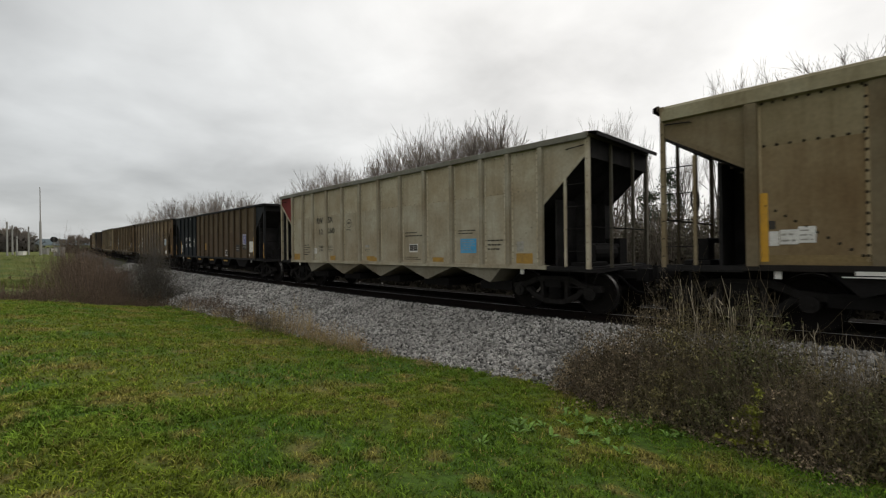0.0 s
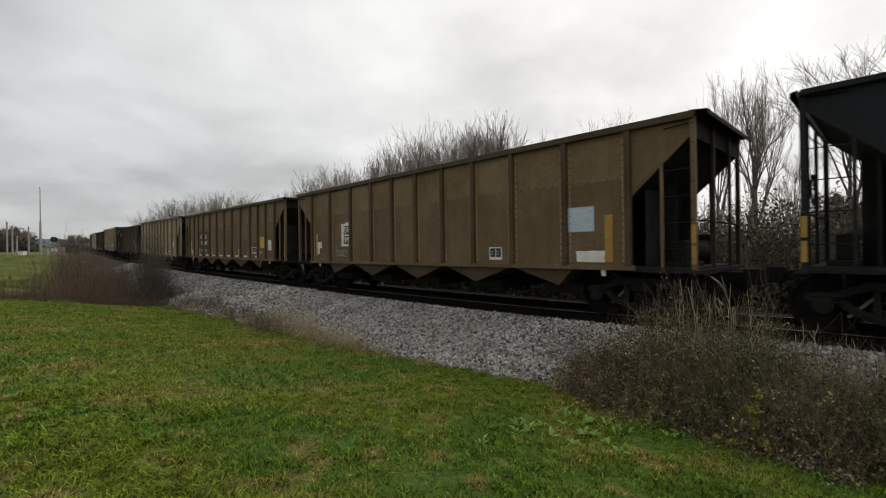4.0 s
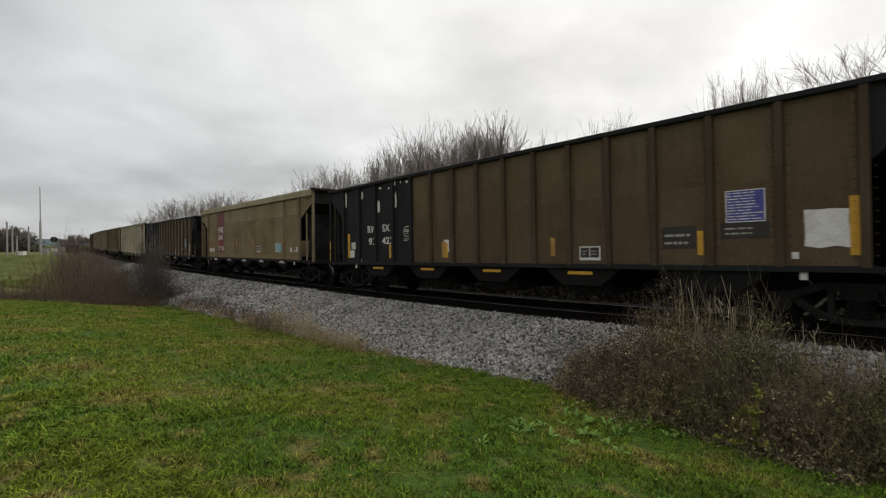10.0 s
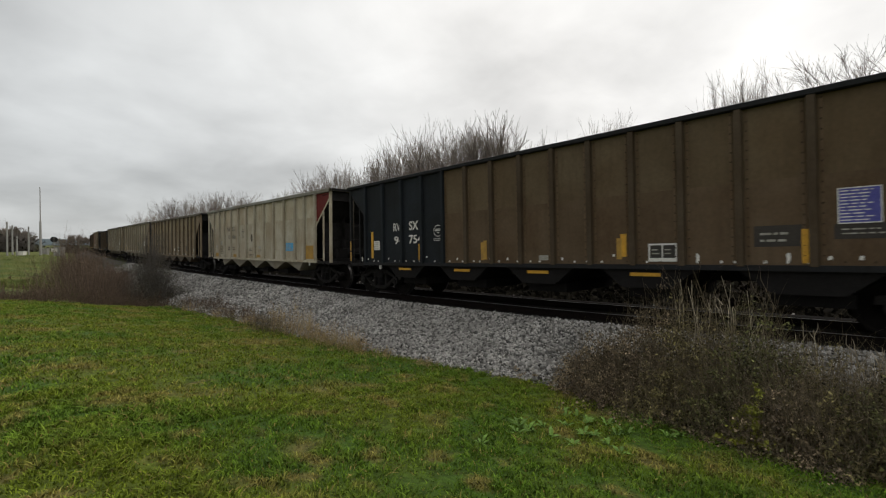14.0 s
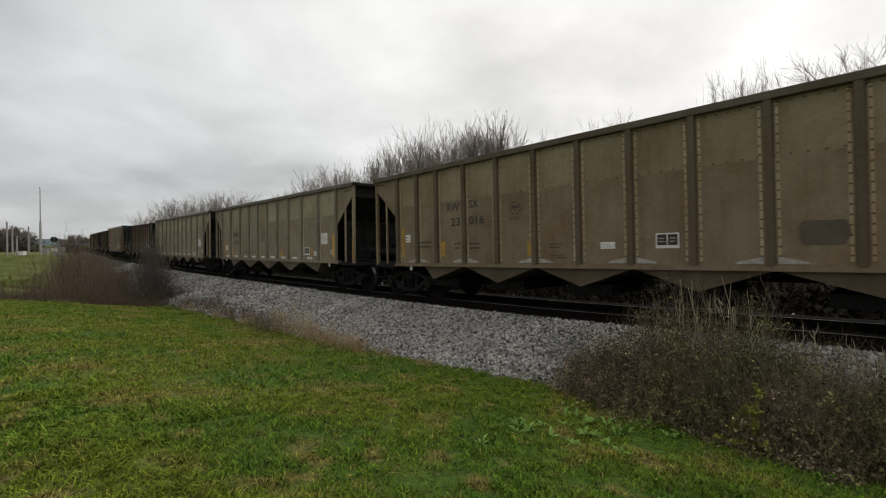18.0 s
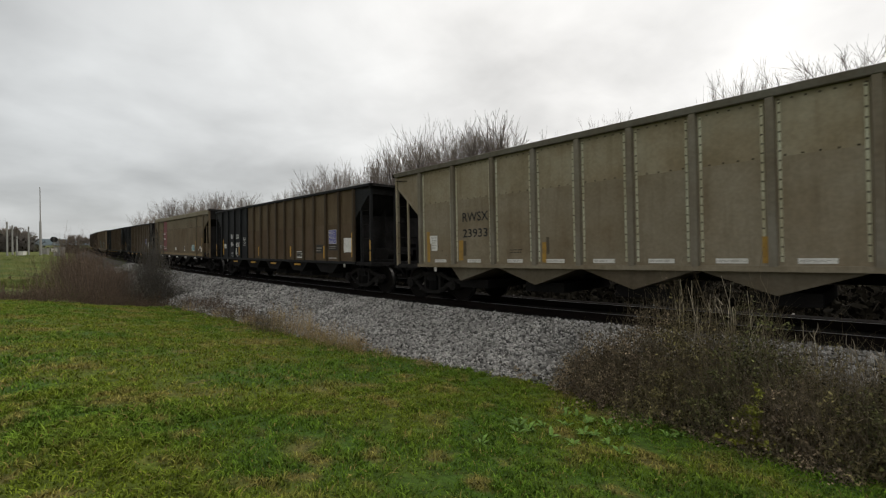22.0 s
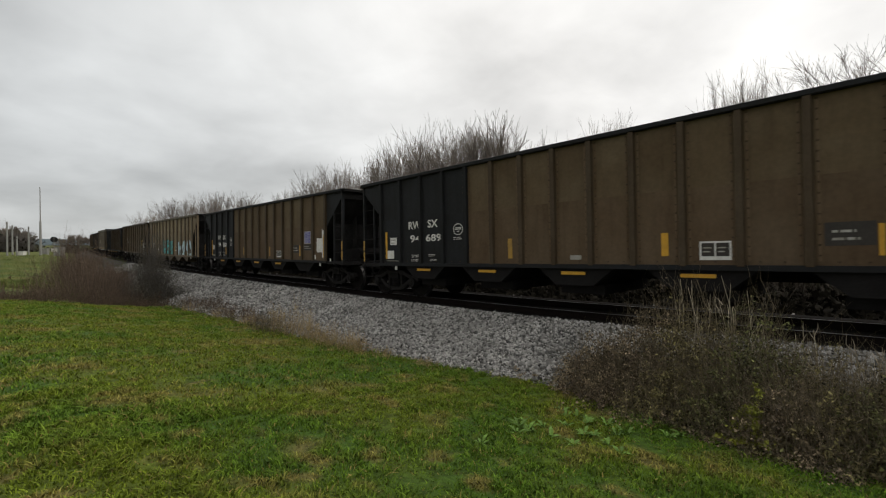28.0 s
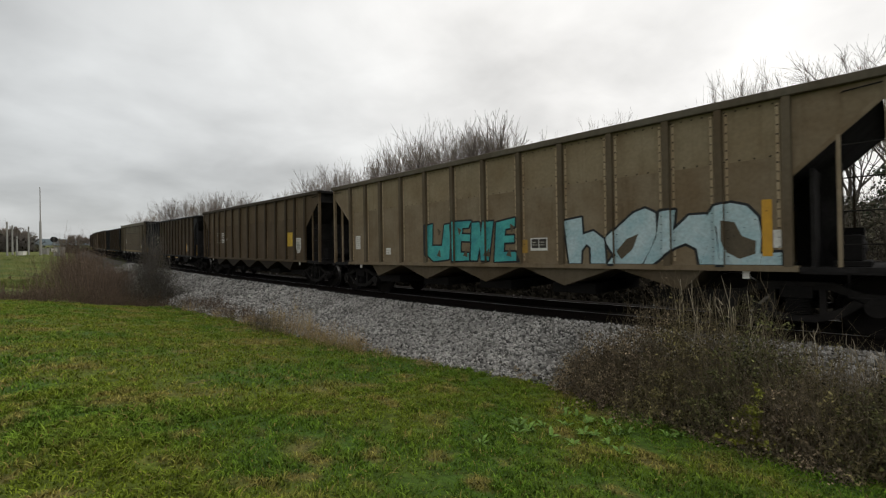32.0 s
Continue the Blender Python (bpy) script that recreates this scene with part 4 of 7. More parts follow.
def build_distance():
    def spot(b, depth):
        x, y = bearing_place(b, depth)
        return x, y, flat_z(x, y)

    # tall thin mast
    x, y, z = spot(-42.27, 66)
    mast = tagged(new("mast"), "tall slender grey radio mast beside the line", "mast")
    mast.location = (x, y, z)
    bm = bmesh.new(); tube(bm, [(0, 0, -0.2), (0, 0, 5.0)], [0.16, 0.13], 10); part("lower_pole", bm, CONCRETE, mast)
    bm = bmesh.new(); tube(bm, [(0, 0, 5.0), (0, 0, 10.1)], [0.075, 0.05], 8); part("upper_pole", bm, CONCRETE, mast)
    # posts by the crossing
    for b, depth, h in ((-44.55, 60, 4.6), (-44.2, 64, 4.3), (-43.9, 60, 2.6), (-43.1, 66, 4.2)):
        x, y, z = spot(b, depth)
        pole = new("pole"); pole.location = (x, y, z)
        bm = bmesh.new(); tube(bm, [(0, 0, -0.2), (0, 0, h)], [0.11, 0.09], 8); part("shaft", bm, CONCRETE, pole)
        bm = bmesh.new(); box(bm, -0.35, 0.35, -0.05, 0.05, h - 0.3, h - 0.2, Matrix.Rotation(radians(40 + b), 4, "Z")); part("crossarm", bm, BARK, pole)
        tagged(pole, "weathered grey utility pole at the far road", "pole", "poles at the far road")
    # railway signal
    x, y, z = spot(-41.3, 70)
    sig = tagged(new("railway_signal"), "black-headed railway signal on a thin mast", "signal")
    sig.location = (x, y, z)
    sig.rotation_euler = (0, 0, radians(80))
    bm = bmesh.new(); tube(bm, [(0, 0, -0.2), (0, 0, 3.0)], 0.07, 8); part("mast", bm, CONCRETE, sig)
    bm = bmesh.new(); disc(bm, 0, 2.65, 0.46, -0.06, 0.06, 20); part("target", bm, BLACK_PAINT, sig)
    bm = bmesh.new(); disc(bm, 0, 2.65, 0.10, -0.3, -0.06, 12); part("hood", bm, BLACK_PAINT, sig)
    bm = bmesh.new(); box(bm, -0.35, 0.35, -0.05, 0.05, 0.7, 1.25); part("sign_board", bm, STENCIL_WHITE, sig)
    # wayside cabinets and marker
    for b, depth, w, h, mat in ((-43.6, 62, 0.9, 0.5, STENCIL_WHITE), (-42.0, 74, 1.2, 0.9, CONCRETE), (-40.9, 76, 1.4, 1.6, CONCRETE)):
        x, y, z = spot(b, depth)
        cab = new("equipment_cabinet"); cab.location = (x, y, z); cab.rotation_euler = (0, 0, radians(50))
        bm = bmesh.new(); box(bm, -w / 2, w / 2, -0.3, 0.3, -0.1, h)
        bmesh.ops.bevel(bm, geom=list(bm.edges), offset=0.03, segments=1, affect="EDGES"); part("cabinet_body", bm, mat, cab)
        bm = bmesh.new(); box(bm, -w / 2 - 0.05, w / 2 + 0.05, -0.36, 0.36, h + 0.001, h + 0.06); part("lid", bm, mat, cab)
        tagged(cab, "pale metal equipment cabinet beside the far track", "cabinet", "trackside cabinets")
    # hazy ridge on the horizon
    bm = bmesh.new()
    prev = None
    for i in range(60):
        b = -52 + i * 0.6
        x, y = bearing_place(b, 1500)
        top = 22 + 9 * noise.noise((i * 0.13, 0, 0)) + 3 * noise.noise((i * 0.5, 3, 0))
        x2, y2 = bearing_place(b, 2100)
        row = [bm.verts.new((x, y, -5)), bm.verts.new((x, y, top)), bm.verts.new((x2, y2, top * 0.5))]
        if prev:
            bm.faces.new((prev[0], row[0], row[1], prev[1])); bm.faces.new((prev[1], row[1], row[2], prev[2]))
        prev = row
    tagged(part("distant_ridge", bm, HILL), "low blue-grey hazy ridge on the horizon", "ridge", kind="structure")


build_distance()


# ================= the train =================
GOLDEN_OLIVE = material("ochre_stripe", (0.21, 0.145, 0.06), 0.7, tone=(0.17, 0.125, 0.06), scale=2, grain=30)
W, SKIN = 1.55, 1.475          # half width over the posts and at the side sheets
SILL_LOW, SILL_TOP = 0.97, 1.06


def rivet_rows(bm, rows, y, r=0.016):
    """Rivet heads: rows of (x0, z0, x1, z1, spacing) on the plane y, pointing to -y."""
    for x0, z0, x1, z1, gap in rows:
        count = max(1, int(math.hypot(x1 - x0, z1 - z0) / gap))
        for i in range(count + 1):
            x, z = x0 + (x1 - x0) * i / count, z0 + (z1 - z0) * i / count
            ring = [bm.verts.new((x + r * math.cos(k * 1.2566), y, z + r * math.sin(k * 1.2566))) for k in range(5)]
            tip = bm.verts.new((x, y - 0.012, z))
            for k in range(5):
                bm.faces.new((ring[k], ring[(k + 1) % 5], tip))


def hook_curve(pts, r, sides=5):
    bm = bmesh.new()
    tube(bm, pts, r, sides)
    return bm


def build_wheelset(x, truck):
    prof = [(0.66, 0.08), (0.67, 0.40), (0.685, 0.43), (0.69, 0.485), (0.715, 0.49), (0.722, 0.46), (0.825, 0.455), (0.83, 0.41), (0.79, 0.38), (0.775, 0.13), (0.86, 0.12), (0.86, 0.08)]
    bm = bmesh.new()
    seg = 20
    for side in (1, -1):
        rings = []
        for k in range(seg):
            a = 6.28318 * k / seg
            rings.append([bm.verts.new((r * math.cos(a), side * y, r * math.sin(a))) for y, r in prof])
        for k in range(seg):
            a, b = rings[k], rings[(k + 1) % seg]
            for i in range(len(prof) - 1):
                f = bm.faces.new((a[i], a[i + 1], b[i + 1], b[i]))
                if i in (5,):
                    f.material_index = 1
        # lightening marks on the plate, so that the turning shows
        for k in range(3):
            a = 2.0944 * k
            disc(bm, 0.27 * math.cos(a), 0.27 * math.sin(a), 0.035, side * 0.785 - 0.012, side * 0.785 + 0.012, 8)
    disc(bm, 0, 0, 0.08, -1.02, 1.02, 10)
    mesh = bpy.data.meshes.new("wheelset")
    bm.to_mesh(mesh); bm.free()
    mesh.materials.append(WHEEL_STEEL); mesh.materials.append(TREAD)
    ob = link_mesh("wheelset", mesh, None, truck, "worn steel wheels with bright treads on an axle")
    ob.location = (x, 0, 0.457)
    return ob


def build_truck(x, car):
    truck = new("truck")
    truck.parent = car
    truck.location = (x, 0, 0)
    tagged(truck, "dark cast-steel four-wheel truck")
    for side in (-1, 1):
        bm = bmesh.new()
        y0, y1 = sorted((side * 0.93, side * 1.08))
        top = [(-1.12, 0.50), (-1.10, 0.62), (-0.75, 0.66), (-0.42, 0.80), (0.42, 0.80), (0.75, 0.66), (1.10, 0.62), (1.12, 0.50)]
        low = [(0.78, 0.499), (0.52, 0.29), (0.22, 0.19), (-0.22, 0.19), (-0.52, 0.29), (-0.78, 0.499)]
        prism(bm, top + [(0.78, 0.50), (0.70, 0.56), (0.40, 0.68), (-0.40, 0.68), (-0.70, 0.56), (-0.78, 0.50)], y0, y1)
        prism(bm, low + [(-0.66, 0.55), (-0.45, 0.38), (-0.20, 0.29), (0.20, 0.29), (0.45, 0.38), (0.66, 0.55)], y0, y1)
        for sx in (-1, 1):
            prism(bm, [(sx * 0.27, 0.27), (sx * 0.35, 0.30), (sx * 0.35, 0.69), (sx * 0.27, 0.69)], y0, y1)
        ya, yb = sorted((side * 1.081, side * 1.10))
        for sx in (-1, 1):                       # raised rims of the side frame and bearing caps
            prism(bm, [(sx * 0.40, 0.72), (sx * 0.46, 0.78), (sx * 0.80, 0.62), (sx * 0.74, 0.56)], ya, yb)
            prism(bm, [(sx * 0.24, 0.24), (sx * 0.24, 0.30), (sx * 0.50, 0.42), (sx * 0.68, 0.54), (sx * 0.74, 0.50), (sx * 0.52, 0.34)], ya, yb)
            disc(bm, sx * 0.889, 0.457, 0.13, *sorted((side * 0.94, side * 1.16)), 14)
            disc(bm, sx * 0.889, 0.457, 0.06, *sorted((side * 1.16, side * 1.19)), 8)
        bmesh.ops.recalc_face_normals(bm, faces=bm.faces)
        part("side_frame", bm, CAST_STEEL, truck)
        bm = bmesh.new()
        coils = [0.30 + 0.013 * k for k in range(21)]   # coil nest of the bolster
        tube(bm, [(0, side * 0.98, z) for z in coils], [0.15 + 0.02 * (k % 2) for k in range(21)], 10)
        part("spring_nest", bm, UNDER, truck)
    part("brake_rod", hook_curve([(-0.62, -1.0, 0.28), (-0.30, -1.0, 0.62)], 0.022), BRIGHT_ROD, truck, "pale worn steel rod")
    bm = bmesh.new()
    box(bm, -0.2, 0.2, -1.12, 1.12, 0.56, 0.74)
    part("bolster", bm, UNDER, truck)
    for wx in (-0.889, 0.889):
        build_wheelset(wx, truck)
    return truck


RIBS = {"ribbed": (0, 1.06, 2.12, 3.18, 4.2, 5.0), "panelled": (0, 1.06, 2.12, 3.28, 4.6), "wide": (0, 1.22, 2.45, 3.68, 4.65, 5.54)}


def build_hopper(kind, length, raised=0.0):
    """One open hopper car; its origin lies at rail height under its middle. kind: one of the ribbed layouts, dark or riveted."""
    car = new("hopper_car")
    hb = length / 2 - 0.70                       # body half length
    q = hb / 6.95
    top = {"dark": 3.60, "riveted": 3.85}.get(kind, 3.70) + raised
    chord = {"dark": 0.09, "riveted": 0.30}.get(kind, 0.13)
    full = 5.88 * q                              # where the full-height side ends
    ribby = kind in RIBS
    steep = 0.60 if kind == "riveted" else 0.93
    if ribby:
        posts = sorted({round(s * p * (q if kind != "wide" else 1.0), 3) for p in RIBS[kind] for s in (1, -1)})
        if kind == "wide":
            full = hb - 0.98
    elif kind == "dark":
        posts = sorted({s * p for p in (0.42, 1.26, 2.11, 2.95, 3.80, 4.70, 5.62) for s in (1, -1)})
        full = 6.55
    else:
        posts = [-4.22 * q, 4.46 * q]
    ends = {-1: full if kind != "riveted" else 5.64 * q, 1: full}
    posts = [-ends[-1]] + posts + [full]
    pw = {"dark": 0.06, "riveted": 0.095}.get(kind, 0.064)
    for side in (-1, 1):
        def y_box(bm, x0, x1, d0, d1, z0, z1):
            box(bm, x0, x1, *sorted((side * d0, side * d1)), z0, z1)
        for a, b in zip(posts, posts[1:]):
            bm = bmesh.new()
            zs = {"riveted": 2.86, "dark": 2.36}.get(kind, 2.70)
            y_box(bm, a, b, SKIN - 0.012, SKIN, SILL_TOP, zs)
            part("side_panel", bm, PAINT, car)
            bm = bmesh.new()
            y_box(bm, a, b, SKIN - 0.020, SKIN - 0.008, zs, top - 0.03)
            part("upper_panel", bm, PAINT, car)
            if side < 0 and not (kind == "dark" and a < -3.0):
                for e in (a + 0.108, b - 0.108):
                    bm = bmesh.new()
                    y_box(bm, e - 0.020, e + 0.020, SKIN, SKIN + 0.004, SILL_TOP + 0.06, top - chord - 0.06)
                    part("post_flange", bm, PAINT, car)
        for p in posts:
            bm = bmesh.new()
            end = p in (posts[0], posts[-1])
            if kind == "riveted" and not end:
                y_box(bm, p - 0.085, p + 0.085, SKIN, SKIN + 0.03, SILL_TOP, top - chord)
            else:
                y0, y1 = SKIN, W
                v = box(bm, p - pw, p + pw, *sorted((side * y0, side * y1)), SILL_TOP - 0.02, top - chord + 0.01)
                for c in v:
                    if abs(c.co.y) > SKIN + 0.01:
                        c.co.x = p + (c.co.x - p) * 0.8
            part("post", bm, PAINT, car)
        bm = bmesh.new()                         # top chord
        if kind == "riveted":
            pr = [(SKIN, top - chord), (W, top - chord + 0.02), (SKIN + 0.02, top - 0.06), (SKIN - 0.05, top), (SKIN - 0.12, top), (SKIN - 0.12, top - chord)]
            ring = [[bm.verts.new((x, side * y, z)) for y, z in pr] for x in (-hb, hb)]
            for i in range(len(pr)):
                bm.faces.new((ring[0][i], ring[0][(i + 1) % len(pr)], ring[1][(i + 1) % len(pr)], ring[1][i]))
            bm.faces.new(ring[0]); bm.faces.new(ring[1][::-1])
            bmesh.ops.recalc_face_normals(bm, faces=bm.faces)
        else:
            y_box(bm, -hb - 0.02, hb + 0.02, SKIN - 0.06, W + 0.012, top - chord, top)
            bmesh.ops.bevel(bm, geom=list(bm.edges), offset=0.012, segments=1, affect="EDGES")
        part("top_chord", bm, PAINT, car)
        bm = bmesh.new()                         # side sill
        y_box(bm, -ends[-1] - 0.12, ends[1] + 0.12, SKIN - 0.1, W - 0.01, SILL_LOW, SILL_TOP)
        part("side_sill", bm, PAINT, car)
        for sx in (-1, 1):
            full = ends[sx]
            bm = bmesh.new()                     # gusset over the slope
            prism(bm, [(sx * full, top - 0.05), (sx * hb, top - 0.05), (sx * hb, 3.30), (sx * (hb - 0.06), 3.27), (sx * full, 3.27 - (hb - 0.06 - full) * steep)], *sorted((side * (SKIN - 0.012), side * SKIN)))
            bmesh.ops.recalc_face_normals(bm, faces=bm.faces)
            part("gusset_panel", bm, PAINT, car)
            if side < 0:
                bm = bmesh.new()                 # lip along the gusset's slope
                xa, xb, za, zb = full + 0.05, hb - 0.06, 3.27 - (hb - 0.11 - full) * steep, 3.27
                prism(bm, [(sx * xa, za), (sx * xb, zb), (sx * xb, zb + 0.085), (sx * xa, za + 0.085)], -SKIN - 0.012, -SKIN)
                bmesh.ops.recalc_face_normals(bm, faces=bm.faces)
                part("gusset_lip", bm, PAINT, car)
            bm = bmesh.new()                     # dark sill under the end platform
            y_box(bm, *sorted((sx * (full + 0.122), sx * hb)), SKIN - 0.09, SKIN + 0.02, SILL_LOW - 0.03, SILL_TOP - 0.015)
            part("platform_sill", bm, SOOT_SHADE, car)
            bm = bmesh.new()
            y_box(bm, sx * hb - 0.036, sx * hb + 0.036, SKIN - 0.06, SKIN + 0.03, SILL_LOW, top - 0.02)
            part("corner_post", bm, PAINT, car)
            if kind in ("dark", "panelled", "wide") and side < 0 and (sx > 0 or kind == "dark"):
                bm = bmesh.new()
                for z in (1.10, 1.46):
                    box(bm, sx * hb - 0.036, sx * hb + 0.036, -SKIN - 0.036, -SKIN - 0.0305, z, z + 0.31)
                part("reflector", bm, GOLD, car, "worn yellow strip")
            bm = bmesh.new()
            lx = sx * (hb - 0.50 * q)
            y_box(bm, lx - 0.024, lx + 0.024, SKIN - 0.03, SKIN + 0.02, SILL_LOW, 2.9)
            part("ladder_post", bm, PAINT, car)
            for r in range(4 if side < 0 else 0):
                z = 1.36 + r * 0.46
                part("ladder_rung", hook_curve([(lx, side * (SKIN + 0.01), z), (sx * (hb - 0.01), side * (SKIN + 0.01), z)], 0.009), CAST_STEEL, car)
            if side > 0:
                continue
            part("grab_iron", hook_curve([(sx * (hb - 0.05), side * (SKIN + 0.05), 3.5), (sx * (hb - 0.45), side * (SKIN + 0.05), 3.47), (sx * (hb - 0.46), side * SKIN, 3.47)], 0.011), UNDER, car)
            part("step", hook_curve([(sx * (hb - 0.04), side * 1.5, SILL_LOW), (sx * (hb - 0.04), side * 1.5, 0.62), (sx * (hb - 0.42), side * 1.5, 0.62), (sx * (hb - 0.42), side * 1.5, SILL_LOW)], 0.018), UNDER, car)
        # rivets
        if side < 0:
            rows = []
            if ribby:
                for p in posts:
                    for o in (-0.11, 0.11):
                        if abs(p + o) < full + 0.05:
                            rows.append((p + o, 1.2, p + o, top - chord - 0.1, 0.14))
                rows.append((-full, 2.72, full, 2.72, 0.2))
                rows.append((-full, top - chord - 0.055, full, top - chord - 0.055, 0.16))
                rows += [(sx * (full - 0.12), 2.02, sx * (full - 0.98), 1.28, 0.17) for sx in (-1, 1)]
            elif kind == "riveted":
                for p in (-4.22 * q, 4.46 * q):
                    for o in (-0.12, 0.12):
                        rows.append((p + o, 1.2, p + o, top - chord - 0.05, 0.14))
                rows.append((-3.07 * q, 1.35, -3.07 * q, 3.5, 0.15))
                for p in (-2.05, -0.97, 0.12, 1.2, 2.3, 3.35):
                    for o in (-0.09, 0.09):
                        rows.append((p * q + o, 1.3, p * q + o, 3.5, 0.155))
                rows += [(-ends[-1], top - chord - 0.02, full, top - chord - 0.02, 0.14), (-ends[-1], 2.88, full, 2.88, 0.16)]
                rows += [(sx * (ends[sx] - 0.05), 2.05, sx * (ends[sx] - 1.25), 1.2, 0.14) for sx in (-1, 1)]
                rows += [(sx * ends[sx], 2.42, sx * hb, 3.36, 0.15) for sx in (-1, 1)]
            else:
                for p in posts[4:]:
                    for o in (-0.108, 0.108):
                        rows.append((p + o, 1.2, p + o, top - chord - 0.05, 0.15))
                rows += [(-full, SILL_TOP + 0.05, full, SILL_TOP + 0.05, 0.3)]
            rows += [(sx * hb, 1.2, sx * hb, top - 0.2, 0.3) for sx in (-1, 1)]
            bm = bmesh.new()
            rivet_rows(bm, [r for r in rows if abs(abs(r[0]) - hb) > 0.01], -SKIN - 0.004, 0.024 if kind == "riveted" else 0.016)
            rivet_rows(bm, [r for r in rows if abs(abs(r[0]) - hb) <= 0.01], -SKIN - 0.03)
            tagged(part("rivets", bm, PAINT, car), kind="stuff")
    for sx in (-1, 1):
        full = ends[sx]
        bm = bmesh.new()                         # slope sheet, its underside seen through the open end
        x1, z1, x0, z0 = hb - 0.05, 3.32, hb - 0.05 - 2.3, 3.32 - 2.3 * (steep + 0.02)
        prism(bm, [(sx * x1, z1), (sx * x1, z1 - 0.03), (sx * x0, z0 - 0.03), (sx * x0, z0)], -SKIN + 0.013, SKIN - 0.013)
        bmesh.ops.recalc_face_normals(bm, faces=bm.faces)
        part("slope_sheet", bm, SOOT_SHADE, car)
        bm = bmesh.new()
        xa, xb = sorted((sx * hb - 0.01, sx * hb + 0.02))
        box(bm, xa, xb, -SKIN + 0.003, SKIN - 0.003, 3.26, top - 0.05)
        # the panel's shadow comes from this dark colour
        part("end_panel", bm, SOOT_SHADE, car)
        bm = bmesh.new()
        xa, xb = sorted((sx * hb - 0.06, sx * (hb + 0.05)))
        box(bm, xa, xb, -W, W, top - 0.09, top + 0.01)
        bmesh.ops.bevel(bm, geom=list(bm.edges), offset=0.012, segments=1, affect="EDGES")
        part("end_chord", bm, PAINT, car)
        lip = 0.24 if sx > 0 else 0.14
        bm = bmesh.new()                         # overhanging coping with a turned-down lip
        prism(bm, [(sx * (hb + 0.051), top + 0.006), (sx * (hb + lip), top - 0.02), (sx * (hb + lip), top - 0.10), (sx * (hb + lip - 0.015), top - 0.10), (sx * (hb + lip - 0.015), top - 0.035), (sx * (hb + 0.051), top - 0.012)], -W + 0.02, W - 0.02)
        bmesh.ops.recalc_face_normals(bm, faces=bm.faces)
        part("end_coping", bm, SOOT_SHADE, car, "dark overhanging plate")
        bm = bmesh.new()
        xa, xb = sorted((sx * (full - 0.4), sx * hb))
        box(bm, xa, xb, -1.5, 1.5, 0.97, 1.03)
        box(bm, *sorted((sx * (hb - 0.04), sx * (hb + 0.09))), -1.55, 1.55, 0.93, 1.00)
        part("end_platform", bm, SOOT_SHADE, car)
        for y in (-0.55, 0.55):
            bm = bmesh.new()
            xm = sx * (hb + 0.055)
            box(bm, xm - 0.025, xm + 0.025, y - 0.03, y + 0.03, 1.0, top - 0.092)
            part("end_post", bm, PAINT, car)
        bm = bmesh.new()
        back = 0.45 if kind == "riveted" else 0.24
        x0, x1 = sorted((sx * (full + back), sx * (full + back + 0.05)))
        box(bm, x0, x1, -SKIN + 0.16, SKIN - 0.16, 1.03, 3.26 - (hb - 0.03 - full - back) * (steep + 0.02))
        part("bulkhead", bm, SOOT_SHADE, car)
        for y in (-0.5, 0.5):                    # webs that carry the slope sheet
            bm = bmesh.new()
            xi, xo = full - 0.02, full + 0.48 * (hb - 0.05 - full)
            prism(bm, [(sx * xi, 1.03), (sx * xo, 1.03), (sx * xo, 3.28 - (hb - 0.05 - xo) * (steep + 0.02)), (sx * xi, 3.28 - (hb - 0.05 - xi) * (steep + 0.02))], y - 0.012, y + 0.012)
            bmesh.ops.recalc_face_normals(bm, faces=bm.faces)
            part("slope_web", bm, SOOT_SHADE, car)
        bm = bmesh.new()
        x0, x1 = sorted((sx * (hb - 0.1), sx * (length / 2 - 0.02)))
        box(bm, x0, x1, -0.10, 0.10, 0.74, 0.92)
        box(bm, *sorted((sx * (length / 2 - 0.28), sx * (length / 2 - 0.01))), -0.18, 0.16, 0.70, 0.98)
        bmesh.ops.bevel(bm, geom=list(bm.edges), offset=0.02, segments=1, affect="EDGES")
        part("coupler", bm, UNDER, car)
        part("air_hose", hook_curve([(sx * (hb + 0.05), -0.42, 0.86), (sx * (hb + 0.2), -0.44, 0.80), (sx * (hb + 0.36), -0.40, 0.62), (sx * (hb + 0.5), -0.30, 0.5), (sx * (hb + 0.66), -0.2, 0.46)], 0.022), UNDER, car)
        part("uncoupling_lever", hook_curve([(sx * (hb + 0.12), -1.5, 0.72), (sx * (hb + 0.14), -1.38, 0.92), (sx * (hb + 0.16), -0.5, 0.95), (sx * (hb + 0.3), -0.1, 0.97)], 0.015), UNDER, car, "pale steel rod")
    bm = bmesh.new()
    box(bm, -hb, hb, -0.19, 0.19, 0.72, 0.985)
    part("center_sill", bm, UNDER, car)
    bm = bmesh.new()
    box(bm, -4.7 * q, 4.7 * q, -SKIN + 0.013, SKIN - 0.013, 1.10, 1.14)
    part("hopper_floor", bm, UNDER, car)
    # pockets
    centres = (-4.3, -2.15, 0.0, 2.15, 4.3)
    for i, c in enumerate(centres):
        c *= q
        outer = i in (0, 4)
        sg = -1 if c < 0 else 1
        if kind == "dark":
            pts = [(c - 0.85, SILL_LOW), (c - 0.42, 0.62), (c + 0.42, 0.62), (c + 0.85, SILL_LOW)]
        elif outer:
            pts = [(c - sg * 1.05, SILL_LOW), (c + sg * 0.12, 0.62), (c + sg * 0.45, SILL_LOW)]
        else:
            pts = [(c - 1.05, SILL_LOW), (c, 0.60), (c + 1.05, SILL_LOW)]
